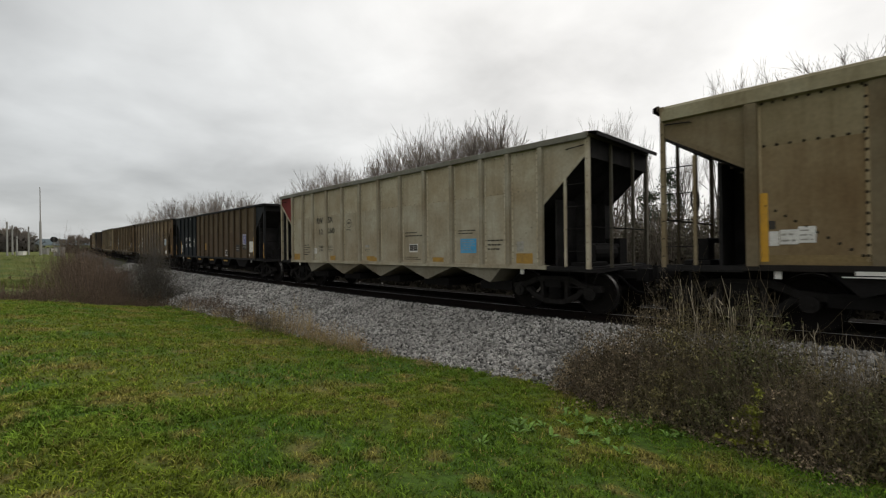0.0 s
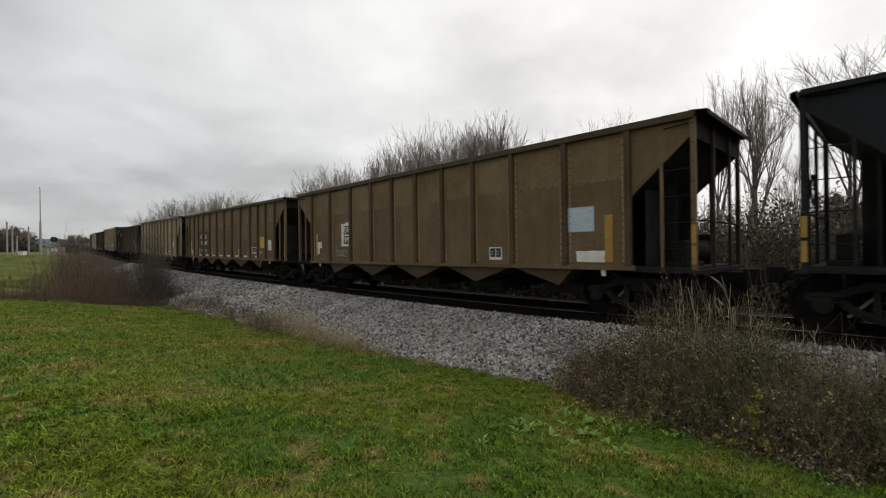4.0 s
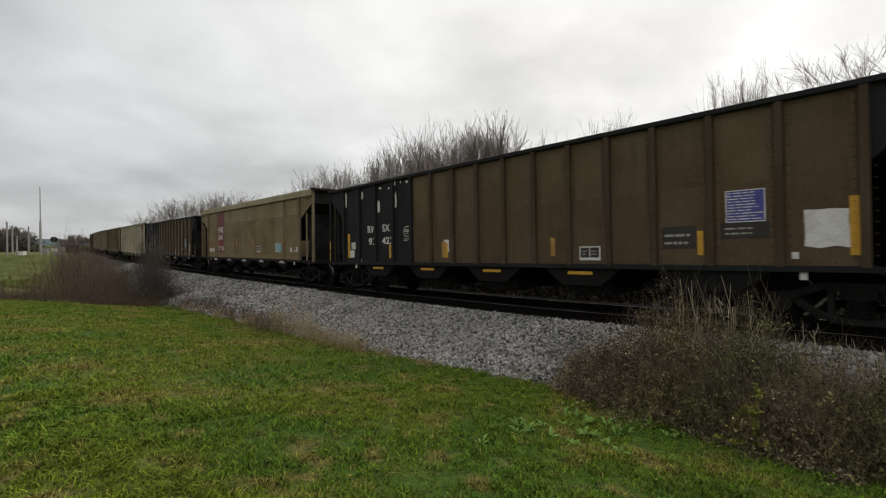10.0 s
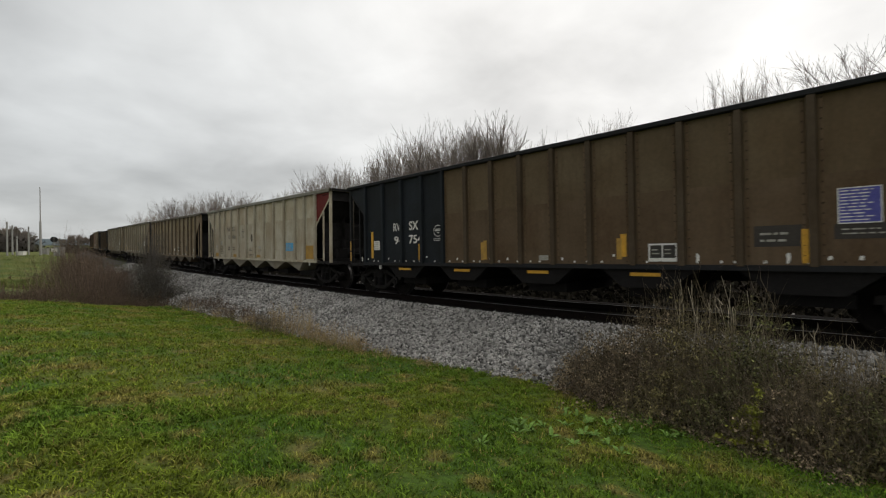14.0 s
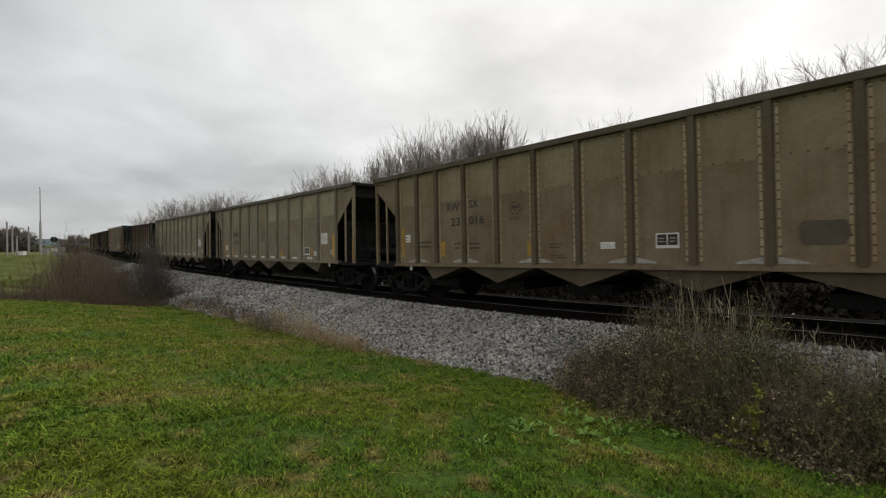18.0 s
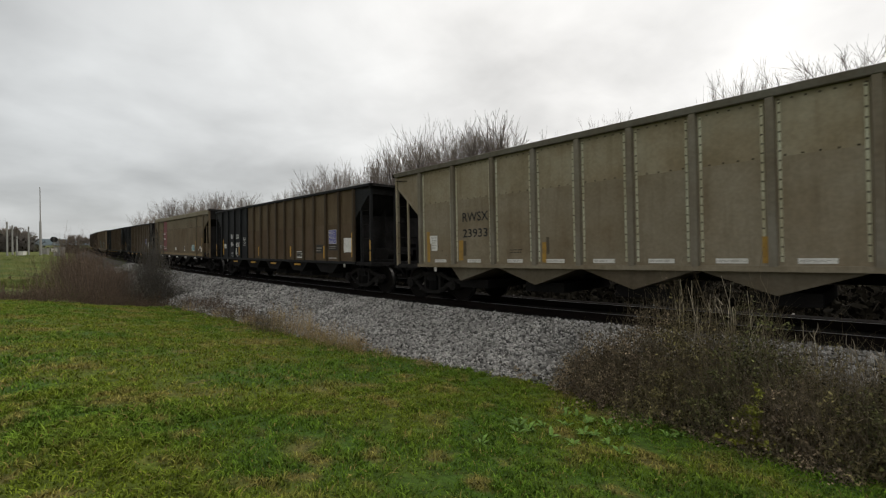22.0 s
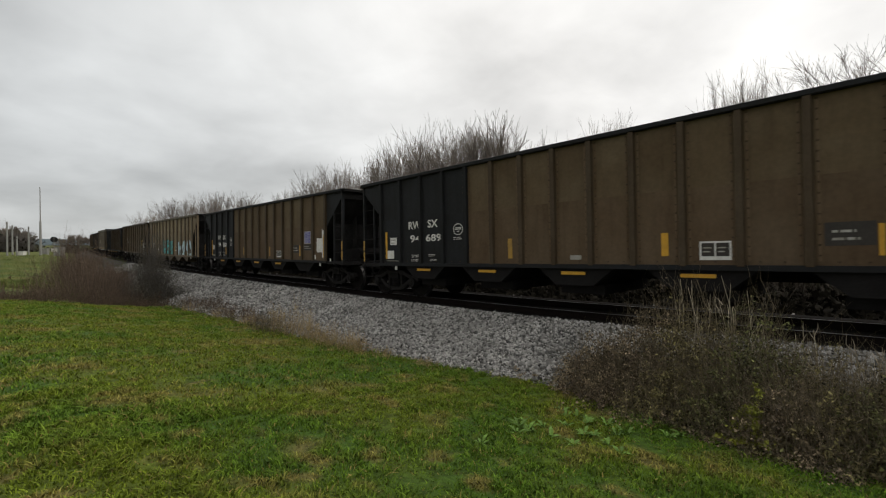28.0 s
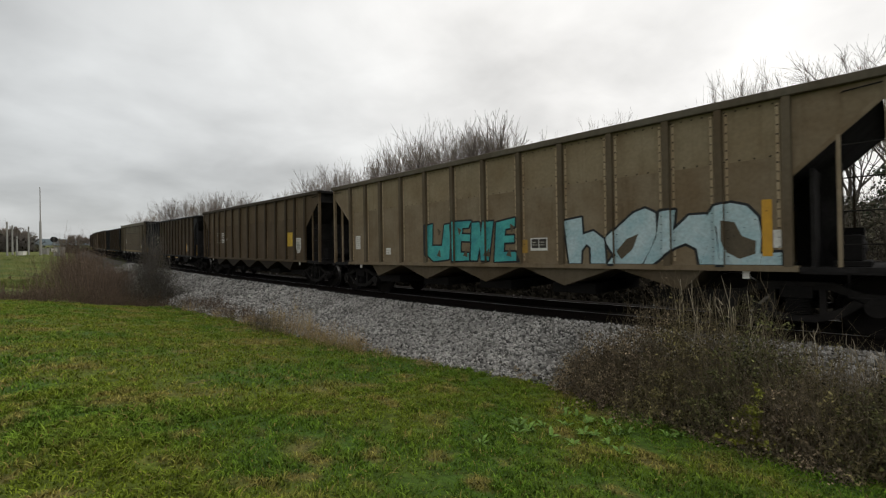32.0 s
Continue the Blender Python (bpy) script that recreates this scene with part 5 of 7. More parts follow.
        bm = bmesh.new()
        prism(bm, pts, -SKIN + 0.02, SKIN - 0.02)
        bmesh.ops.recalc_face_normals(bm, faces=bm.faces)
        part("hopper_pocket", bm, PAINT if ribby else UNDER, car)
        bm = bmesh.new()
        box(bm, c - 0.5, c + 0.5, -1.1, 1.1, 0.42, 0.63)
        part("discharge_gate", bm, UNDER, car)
        if kind == "dark" and i != 4:
            bm = bmesh.new()
            box(bm, c - 0.27, c + 0.27, -SKIN - 0.004, -SKIN + 0.016, 0.84, 0.905)
            part("warning_strip", bm, YELLOW, car)
        elif kind == "riveted":
            bm = bmesh.new()
            box(bm, c - 0.30, c + 0.30, -W - 0.002, -W + 0.02, 0.895, 0.912)
            box(bm, c - 0.17, c + 0.17, -W - 0.004, -W + 0.02, 0.93, 0.985)
            part("pocket_plate", bm, STENCIL_WHITE, car)
    for sx in (-1, 1):
        bm = bmesh.new()
        box(bm, sx * (hb - 1.62) - 0.045, sx * (hb - 1.62) + 0.045, -SKIN - 0.004, -SKIN + 0.02, 0.85, 0.965)
        part("tag_plate", bm, STENCIL_WHITE, car)
    if kind == "riveted":
        bm = bmesh.new()
        box(bm, -ends[-1] + 0.08, full - 0.08, -SKIN - 0.004, -SKIN, SILL_TOP + 0.005, SILL_TOP + 0.15)
        part("base_stripe", bm, GOLDEN_OLIVE, car)
    for sx in (-1, 1):                           # brake gear on the end platforms
        bm = bmesh.new()
        box(bm, *sorted((sx * (hb - 0.62), sx * (hb - 0.2))), -1.1, -0.2, 1.03, 1.12)
        box(bm, *sorted((sx * (hb - 0.55), sx * (hb - 0.3))), -0.95, -0.55, 1.12, 1.5)
        box(bm, *sorted((sx * (hb - 0.48), sx * (hb - 0.36))), -0.4, 0.9, 1.42, 1.52)
        bmesh.ops.bevel(bm, geom=list(bm.edges), offset=0.015, segments=1, affect="EDGES")
        part("brake_gear", bm, UNDER, car)
        bm = bmesh.new()
        tube(bm, [(sx * (hb - 0.02), -SKIN + 0.1, 1.85), (sx * (hb + 0.06), -SKIN + 0.3, 1.85), (sx * (hb + 0.06), SKIN - 0.3, 1.85), (sx * (hb - 0.02), SKIN - 0.1, 1.85)], 0.016, 5)
        part("end_handrail", bm, UNDER, car)
    # end equipment
    bm = bmesh.new()
    tube(bm, [(hb - 0.5, -0.55, 1.32), (hb - 0.5, 0.55, 1.32)], 0.21, 14)
    part("air_reservoir", bm, UNDER, car)
    bm = bmesh.new()
    box(bm, hb - 0.75, hb - 0.35, 0.75, 1.15, 1.03, 1.65)
    part("brake_valve", bm, UNDER, car)
    bm = bmesh.new()
    ring = [(-hb - 0.12, 0.7 + 0.27 * math.cos(a * 0.5236), 2.35 + 0.27 * math.sin(a * 0.5236)) for a in range(13)]
    tube(bm, ring, 0.018, 5)
    for a in range(4):
        tube(bm, [(-hb - 0.10, 0.7, 2.35), (-hb - 0.12, 0.7 + 0.27 * math.cos(a * 1.5708), 2.35 + 0.27 * math.sin(a * 1.5708))], 0.014, 4)
    part("brake_wheel", bm, UNDER, car)
    for sx in (-1, 1):
        build_truck(sx * (hb - 1.05), car)
    car["half"] = hb
    return car


# coupler positions along the track when the clip starts, from the front of the train
COUPLERS = [11.75, -3.6, -19.15, -36.2, -52.0, -68.4, -83.8, -100.15, -115.45, -131.75, -147.1, -162.45, -177.9, -193.35, -209.75, -225.3, -241.75, -258.5, -273.9]
SAND = (0.290, 0.238, 0.160)
GREY_ALU, SILVER, TAN, TAN_WARM, BROWN, COAL_BROWN, BLACK, BLUE_BLACK, OLIVE, OLIVE_DARK = (0.425, 0.388, 0.300), (0.47, 0.432, 0.345), (0.268, 0.230, 0.166), (0.225, 0.179, 0.120), (0.168, 0.121, 0.072), (0.116, 0.081, 0.049), (0.0175, 0.0185, 0.0205), (0.0145, 0.0185, 0.0235), (0.218, 0.176, 0.110), (0.152, 0.122, 0.079)
CARS = [
    ("riveted", OLIVE), ("ribbed", GREY_ALU), ("dark", COAL_BROWN), ("panelled", BROWN), ("wide", BROWN), ("panelled", SAND), ("dark", COAL_BROWN),
    ("riveted", OLIVE), ("dark", COAL_BROWN), ("ribbed", SILVER), ("ribbed", TAN_WARM), ("panelled", TAN), ("panelled", TAN), ("dark", COAL_BROWN), ("riveted", OLIVE_DARK),
    ("dark", COAL_BROWN), ("dark", COAL_BROWN), ("ribbed", TAN_WARM), ("ribbed", BROWN), ("dark", COAL_BROWN), ("riveted", OLIVE_DARK), ("dark", COAL_BROWN), ("ribbed", BROWN),
    ("ribbed", TAN_WARM), ("dark", COAL_BROWN), ("ribbed", BROWN), ("dark", COAL_BROWN), ("riveted", OLIVE), ("dark", COAL_BROWN), ("ribbed", TAN), ("dark", COAL_BROWN), ("ribbed", BROWN), ("dark", COAL_BROWN), ("dark", COAL_BROWN),
]
LABELS = {GREY_ALU: "pale aluminium ribbed open hopper car, coal-dusted, on the track", SILVER: "silver-grey ribbed open hopper car with black stencils", TAN: "dusty tan ribbed open hopper car on the track",
          SAND: "sandy tan ribbed open hopper car with riveted posts", TAN_WARM: "weathered tan-brown ribbed open hopper car", BROWN: "dark brown grimy ribbed hopper car on the track", COAL_BROWN: "coal-stained brown hopper car with black end panels", OLIVE_DARK: "sooty olive-brown riveted smooth-sided open hopper car", OLIVE: "olive-tan riveted smooth-sided open hopper car"}
train = []
RAISED = {1: 0.05, 5: 0.05, 11: 0.04, 12: 0.04}
SHIFT = {2: -0.225, 3: -0.05, 5: 0.04, 10: -0.15, 11: -0.16, 17: -0.2}


def build_train():
    templates = {}
    for i, (kind, colour) in enumerate(CARS):
        if i + 1 >= len(COUPLERS):
            COUPLERS.append(COUPLERS[-1] - (16.3 if kind == "dark" else 15.35))
        label = LABELS[colour]
        if i > 17:                               # darker colours for the rear of the train
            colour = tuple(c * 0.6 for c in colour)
        length = 16.6 if i == 2 else COUPLERS[i] - COUPLERS[i + 1]
        key = (kind, round(length, 1), RAISED.get(i, 0.0))
        if key in templates:
            car = copy_thing(templates[key], Matrix())
        else:
            car = templates[key] = build_hopper(*key)
        tagged(car, label, "hopper car", "cars of the coal train")
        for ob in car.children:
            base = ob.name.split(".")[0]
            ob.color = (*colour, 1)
            if kind == "dark" and ob.type == "MESH":
                x = (ob.bound_box[0][0] + ob.bound_box[6][0]) / 2
                end = BLUE_BLACK if i % 3 == 2 else BLACK
                if base in ("top_chord", "end_chord", "end_panel", "corner_post", "end_post", "ladder_post", "gusset_panel", "gusset_lip", "side_sill"):
                    ob.color = (*(BLACK if base != "gusset_panel" else end), 1)
                elif base in ("side_panel", "upper_panel", "post") and x < -2.95:
                    ob.color = (*end, 1)
                elif base == "post":
                    ob.color = (*(c * k for c, k in zip(colour, (0.66, 0.70, 0.74))), 1)
                elif base == "post_flange":
                    ob.color = (*(c * 1.2 for c in colour), 1)
                elif base == "upper_panel":
                    ob.color = (*(c * k for c, k in zip(colour, (1.08, 1.14, 1.1))), 1)
                elif base == "rivets":
                    ob.color = (*(c * 0.55 for c in colour), 1)
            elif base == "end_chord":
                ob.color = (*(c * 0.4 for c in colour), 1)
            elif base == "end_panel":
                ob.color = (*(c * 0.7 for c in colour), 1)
            elif base == "rivets":
                ob.color = (*(c * (0.13 if colour not in (GREY_ALU, SILVER) else 0.4) for c in colour), 1)
            elif base == "post_flange":
                ob.color = (*(min(c * (2.1 if colour not in (GREY_ALU, SILVER) else 1.4) * (1.35 if i == 12 else 1.0), 0.62) for c in colour), 1)
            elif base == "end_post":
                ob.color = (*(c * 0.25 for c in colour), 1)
            elif base in ("corner_post", "ladder_post") and ob.bound_box[0][1] > 0:   # far side: soot and missing light, both as a darker colour
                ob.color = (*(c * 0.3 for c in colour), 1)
            elif base in ("corner_post", "ladder_post"):
                ob.color = (*(c * 1.15 for c in colour), 1)
            elif base == "side_panel" and kind == "riveted":
                ob.color = (*(c * k for c, k in zip(colour, (1.06, 0.98, 0.88))), 1)
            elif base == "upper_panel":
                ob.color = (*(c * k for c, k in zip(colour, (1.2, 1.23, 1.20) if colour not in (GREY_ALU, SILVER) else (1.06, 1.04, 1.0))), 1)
            elif base == "post" and i in (11, 12):
                ob.color = (*(c * k for c, k in zip(colour, (0.80, 0.84, 0.92))), 1)
            elif base == "post" and kind in RIBS and colour not in (GREY_ALU, SILVER):
                ob.color = (*(c * 0.55 for c in colour), 1)
            elif base == "post":
                ob.color = (*(c * 0.85 for c in colour), 1)
            elif base == "post" and kind == "riveted" and abs(ob.bound_box[0][0]) > 5.2:
                ob.color = (*(c * k for c, k in zip(colour, (0.62, 0.50, 0.48))), 1)
            elif base == "side_sill" and kind == "riveted":
                ob.color = (0.02, 0.017, 0.015, 1)
            elif base == "top_chord" and kind == "riveted":
                # skylight on the tilted chord, painted in as a lighter colour
                ob.color = (*(c * k for c, k in zip(colour, (1.2, 1.34, 1.36))), 1)
            elif base == "top_chord":
                ob.color = (*(c * k for c, k in zip(colour, (0.52, 0.57, 0.64))), 1)
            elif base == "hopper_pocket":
                # pockets darkened for grime and for the shade below the body
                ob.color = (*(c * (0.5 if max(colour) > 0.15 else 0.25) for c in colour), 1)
        train.append((car, (COUPLERS[i] + COUPLERS[i + 1]) / 2 + SHIFT.get(i, 0.0)))


build_train()


# ================= markings on the cars =================
FADED = material("faded_white_paint", (0.40, 0.38, 0.34), 0.75, tone=(0.24, 0.22, 0.18), scale=8, amount=0.9, grain=50)
DUSTY_BLACK = material("dusty_black_panel", (0.035, 0.03, 0.026), 0.7, tone=(0.055, 0.045, 0.035), scale=4, grain=30)
PALE_BLUE = material("pale_blue_panel", (0.42, 0.52, 0.60), 0.6, tone=(0.34, 0.42, 0.48), scale=6)
SIGN_YELLOW = material("yellow_panel", (0.62, 0.40, 0.03), 0.55, tone=(0.5, 0.32, 0.04), scale=6)
SPRAY_PALE = material("pale_blue_spray_paint", (0.46, 0.56, 0.58), 0.5, tone=(0.30, 0.46, 0.50), scale=2.2, amount=0.9, grain=20)
SPRAY_TEAL = material("teal_spray_paint", (0.07, 0.40, 0.37), 0.5, tone=(0.03, 0.22, 0.24), scale=2.6, amount=0.9, grain=20)
FAINT_INK = material("faint_ink", (0.34, 0.32, 0.28), 0.8, grain=60)
GRIME = material("grimy_paint", (0.085, 0.068, 0.045), 0.75, tone=(0.12, 0.095, 0.06), scale=3, grain=30)
SPRAY_DARK = material("dark_spray_paint", (0.012, 0.014, 0.016), 0.5, grain=20)


def slab(bm, x0, x1, z0, z1, lift):
    box(bm, x0, x1, -SKIN - lift, -SKIN - lift + 0.0025, z0, z1)


def blob(bm, x0, x1, z0, z1, lift, rng, rough=0.12, sides=14):
    """A ragged flat patch that fills the rectangle."""
    pts = []
    if rough < 0.1:
        for u, v in ((0, 0), (0.35, 0), (0.7, 0), (1, 0), (1, 0.4), (1, 0.75), (1, 1), (0.6, 1), (0.3, 1), (0, 1), (0, 0.65), (0, 0.3)):
            pts.append((x0 + (u + rough * rng.uniform(-0.5, 0.5)) * (x1 - x0), z0 + (v + rough * rng.uniform(-0.5, 0.5)) * (z1 - z0)))
        prism(bm, pts, -SKIN - lift, -SKIN - lift + 0.0025)
        return
    for k in range(sides):
        a = 6.28318 * k / sides
        c, s = math.cos(a), math.sin(a)
        p = 1 / max(abs(c), abs(s))
        r = p * (1 - rough * rng.random())
        pts.append(((x0 + x1) / 2 + c * r * (x1 - x0) / 2, (z0 + z1) / 2 + s * r * (z1 - z0) / 2))
    prism(bm, pts, -SKIN - lift, -SKIN - lift + 0.0025)


def print_lines(bm, x0, x1, z0, z1, lift, rng, pitch=0.06):
    """Small print too fine to read: broken bars."""
    rows = max(2, int((z1 - z0) / pitch))
    step = (z1 - z0) / rows
    for i in range(rows):
        x, z = x0, z1 - step * (i + 0.75)
        end = x1 - (x1 - x0) * rng.random() * 0.35
        while x < end:
            w = min(rng.uniform(0.05, 0.16), end - x)
            if w > 0.015:
                slab(bm, x, x + w, z, z + step * 0.33, lift)
            x += w + 0.025


def ring_shape(bm, x0, x1, z0, z1, lift, thick=0.14, sides=24):
    cx, cz, rx, rz = (x0 + x1) / 2, (z0 + z1) / 2, (x1 - x0) / 2, (z1 - z0) / 2
    a = [[bm.verts.new((cx + k * rx * math.cos(6.2832 * i / sides), -SKIN - lift, cz + k * rz * math.sin(6.2832 * i / sides))) for i in range(sides)] for k in (1, 1 - thick)]
    for i in range(sides):
        bm.faces.new((a[0][i], a[1][i], a[1][(i + 1) % sides], a[0][(i + 1) % sides]))


def lettering(text, x0, x1, z0, z1, mat, parent, lift):
    curve = bpy.data.curves.new("lettering", "FONT")
    curve.body, curve.offset, curve.resolution_u = text, (0.02 if mat is STENCIL_WHITE else 0.006), 3
    ob = new("lettering", curve)
    mesh = bpy.data.meshes.new_from_object(ob)
    bpy.data.objects.remove(ob)
    co = np.array([v.co[:] for v in mesh.vertices])
    lo, hi = co.min(axis=0), co.max(axis=0)
    for v in mesh.vertices:
        v.co = (x0 + (v.co.x - lo[0]) / (hi[0] - lo[0]) * (x1 - x0), -SKIN - lift, z0 + (v.co.y - lo[1]) / (hi[1] - lo[1]) * (z1 - z0))
    mesh.materials.clear()
    mesh.materials.append(mat)
    return link_mesh("lettering", mesh, mat, parent)


def stroke(bm, pts, width, lift):
    """A flat painted stroke with rounded joints, in the plane of the side sheet."""
    for (xa, za), (xb, zb) in zip(pts, pts[1:]):
        d = Vector((xb - xa, zb - za)).normalized()
        n = Vector((-d.y, d.x)) * width / 2
        bm.faces.new([bm.verts.new((x, -SKIN - lift, z)) for x, z in ((xa - n.x, za - n.y), (xb - n.x, zb - n.y), (xb + n.x, zb + n.y), (xa + n.x, za + n.y))])
    for i, (x, z) in enumerate(pts):
        bm.faces.new([bm.verts.new((x + width / 2 * math.cos(k * 0.7854 + 0.3), -SKIN - lift - 0.0004 * (1 + i % 2), z + width / 2 * math.sin(k * 0.7854 + 0.3))) for k in range(8)])


# outlines of the sprayed letters, in metres along and up the flank
PALE_LETTERS = (((2.19, 1.95), (2.59, 2.0), (2.61, 1.65), (2.84, 1.71), (3.06, 1.54), (3.09, 1.07), (2.78, 1.07), (2.78, 1.39), (2.69, 1.46), (2.58, 1.33), (2.56, 1.07), (2.3, 1.07)),
    ((3.09, 1.54), (3.4, 1.81), (3.64, 2.01), (3.85, 2.08), (4.03, 1.98), (4.04, 1.61), (3.92, 1.31), (3.78, 1.07), (3.16, 1.07), (3.29, 1.23)),
    ((4.1, 2.0), (4.36, 2.01), (4.32, 1.65), (4.58, 1.9), (4.84, 1.9), (4.98, 1.74), (5.04, 1.07), (4.73, 1.07), (4.69, 1.33), (4.52, 1.43), (4.34, 1.36), (4.17, 1.23), (3.97, 1.07), (3.81, 1.07), (4.04, 1.55)),
    ((4.84, 1.85), (4.95, 2.02), (5.19, 2.06), (5.41, 1.99), (5.55, 1.81), (5.59, 1.55), (5.57, 1.24), (5.84, 1.26), (5.84, 1.07), (5.04, 1.07), (5.01, 1.68)))
PALE_GAPS = (((5.06, 1.78), (5.24, 1.75), (5.34, 1.52), (5.52, 1.44), (5.51, 1.24), (5.3, 1.16), (5.12, 1.27), (5.06, 1.46)),
    ((3.3, 1.3), (3.5, 1.53), (3.72, 1.62), (3.62, 1.35), (3.4, 1.15)))
TEAL_LETTERS = (((-2.12, 2.14), (-1.85, 2.18), (-1.88, 1.58), (-1.49, 1.57), (-1.39, 2.13), (-1.14, 2.15), (-1.23, 1.22), (-1.83, 1.16), (-2.12, 1.36)),
    ((-1.05, 2.19), (-0.42, 2.18), (-0.52, 2.02), (-0.73, 2.02), (-0.75, 1.86), (-0.46, 1.84), (-0.48, 1.67), (-0.79, 1.69), (-0.81, 1.39), (-0.52, 1.37), (-0.52, 1.19), (-1.05, 1.17)),
    ((-0.4, 2.13), (-0.16, 2.13), (-0.06, 1.76), (0.02, 2.13), (0.29, 2.13), (0.13, 1.19), (-0.1, 1.19), (-0.16, 1.53), (-0.24, 1.19), (-0.46, 1.19)),
    ((0.38, 2.09), (0.93, 2.17), (0.92, 1.96), (0.65, 1.93), (0.63, 1.77), (0.9, 1.77), (0.9, 1.61), (0.61, 1.61), (0.59, 1.39), (0.93, 1.39), (1.06, 1.19), (0.31, 1.16)))

TEAL_GAPS = tuple(((x, 1.24), (x + 0.16, 1.2), (x + 0.12, 1.42)) for x in (-1.7, -0.72, 0.02, 0.66)) + tuple(((x, 1.98), (x + 0.14, 1.9), (x + 0.05, 1.76)) for x in (-1.66, -0.9, 0.78))


def painted_shapes(letters, gaps, fill, car, posts):
    """Spray-painted letters: dark outline, coloured fill and dark gaps, over sheets and posts alike."""
    edge, body, gap = bmesh.new(), bmesh.new(), bmesh.new()
    for k, pts in enumerate(letters):
        pts = [(x, z) for x, z in pts]
        stroke(edge, pts + pts[:1], 0.085, 0.006 + 0.0002 * k)
        body.faces.new([body.verts.new((x, -SKIN - 0.0078 - 0.0002 * k, z)) for x, z in pts])
    for pts in gaps:
        gap.faces.new([gap.verts.new((x, -SKIN - 0.0092, z)) for x, z in pts])
    for name, bm, mat in (("paint_outline", edge, SPRAY_DARK), ("paint_fill", body, fill), ("paint_gap", gap, GRIME)):
        over = bm.copy()
        if not bm.verts:
            bm.free(); over.free()
            continue
        span = [v.co.x for v in bm.verts]
        part(name, bm, mat, car, "spray-painted graffiti lettering")
        for p in posts:
            if min(span) < p < max(span):
                cut = over.copy()
                for sgn in (-1, 1):
                    bmesh.ops.bisect_plane(cut, geom=cut.verts[:] + cut.edges[:] + cut.faces[:], plane_co=(p + sgn * 0.062, 0, 0), plane_no=(sgn, 0, 0), clear_outer=True)
                for v in cut.verts:
                    v.co.y -= W - SKIN
                if cut.verts:
                    part(name, cut, mat, car)
                else:
                    cut.free()
        over.free()


def fine_print(bm, mat, parent):
    tagged(part("small_print", bm, mat, parent), kind="stuff")


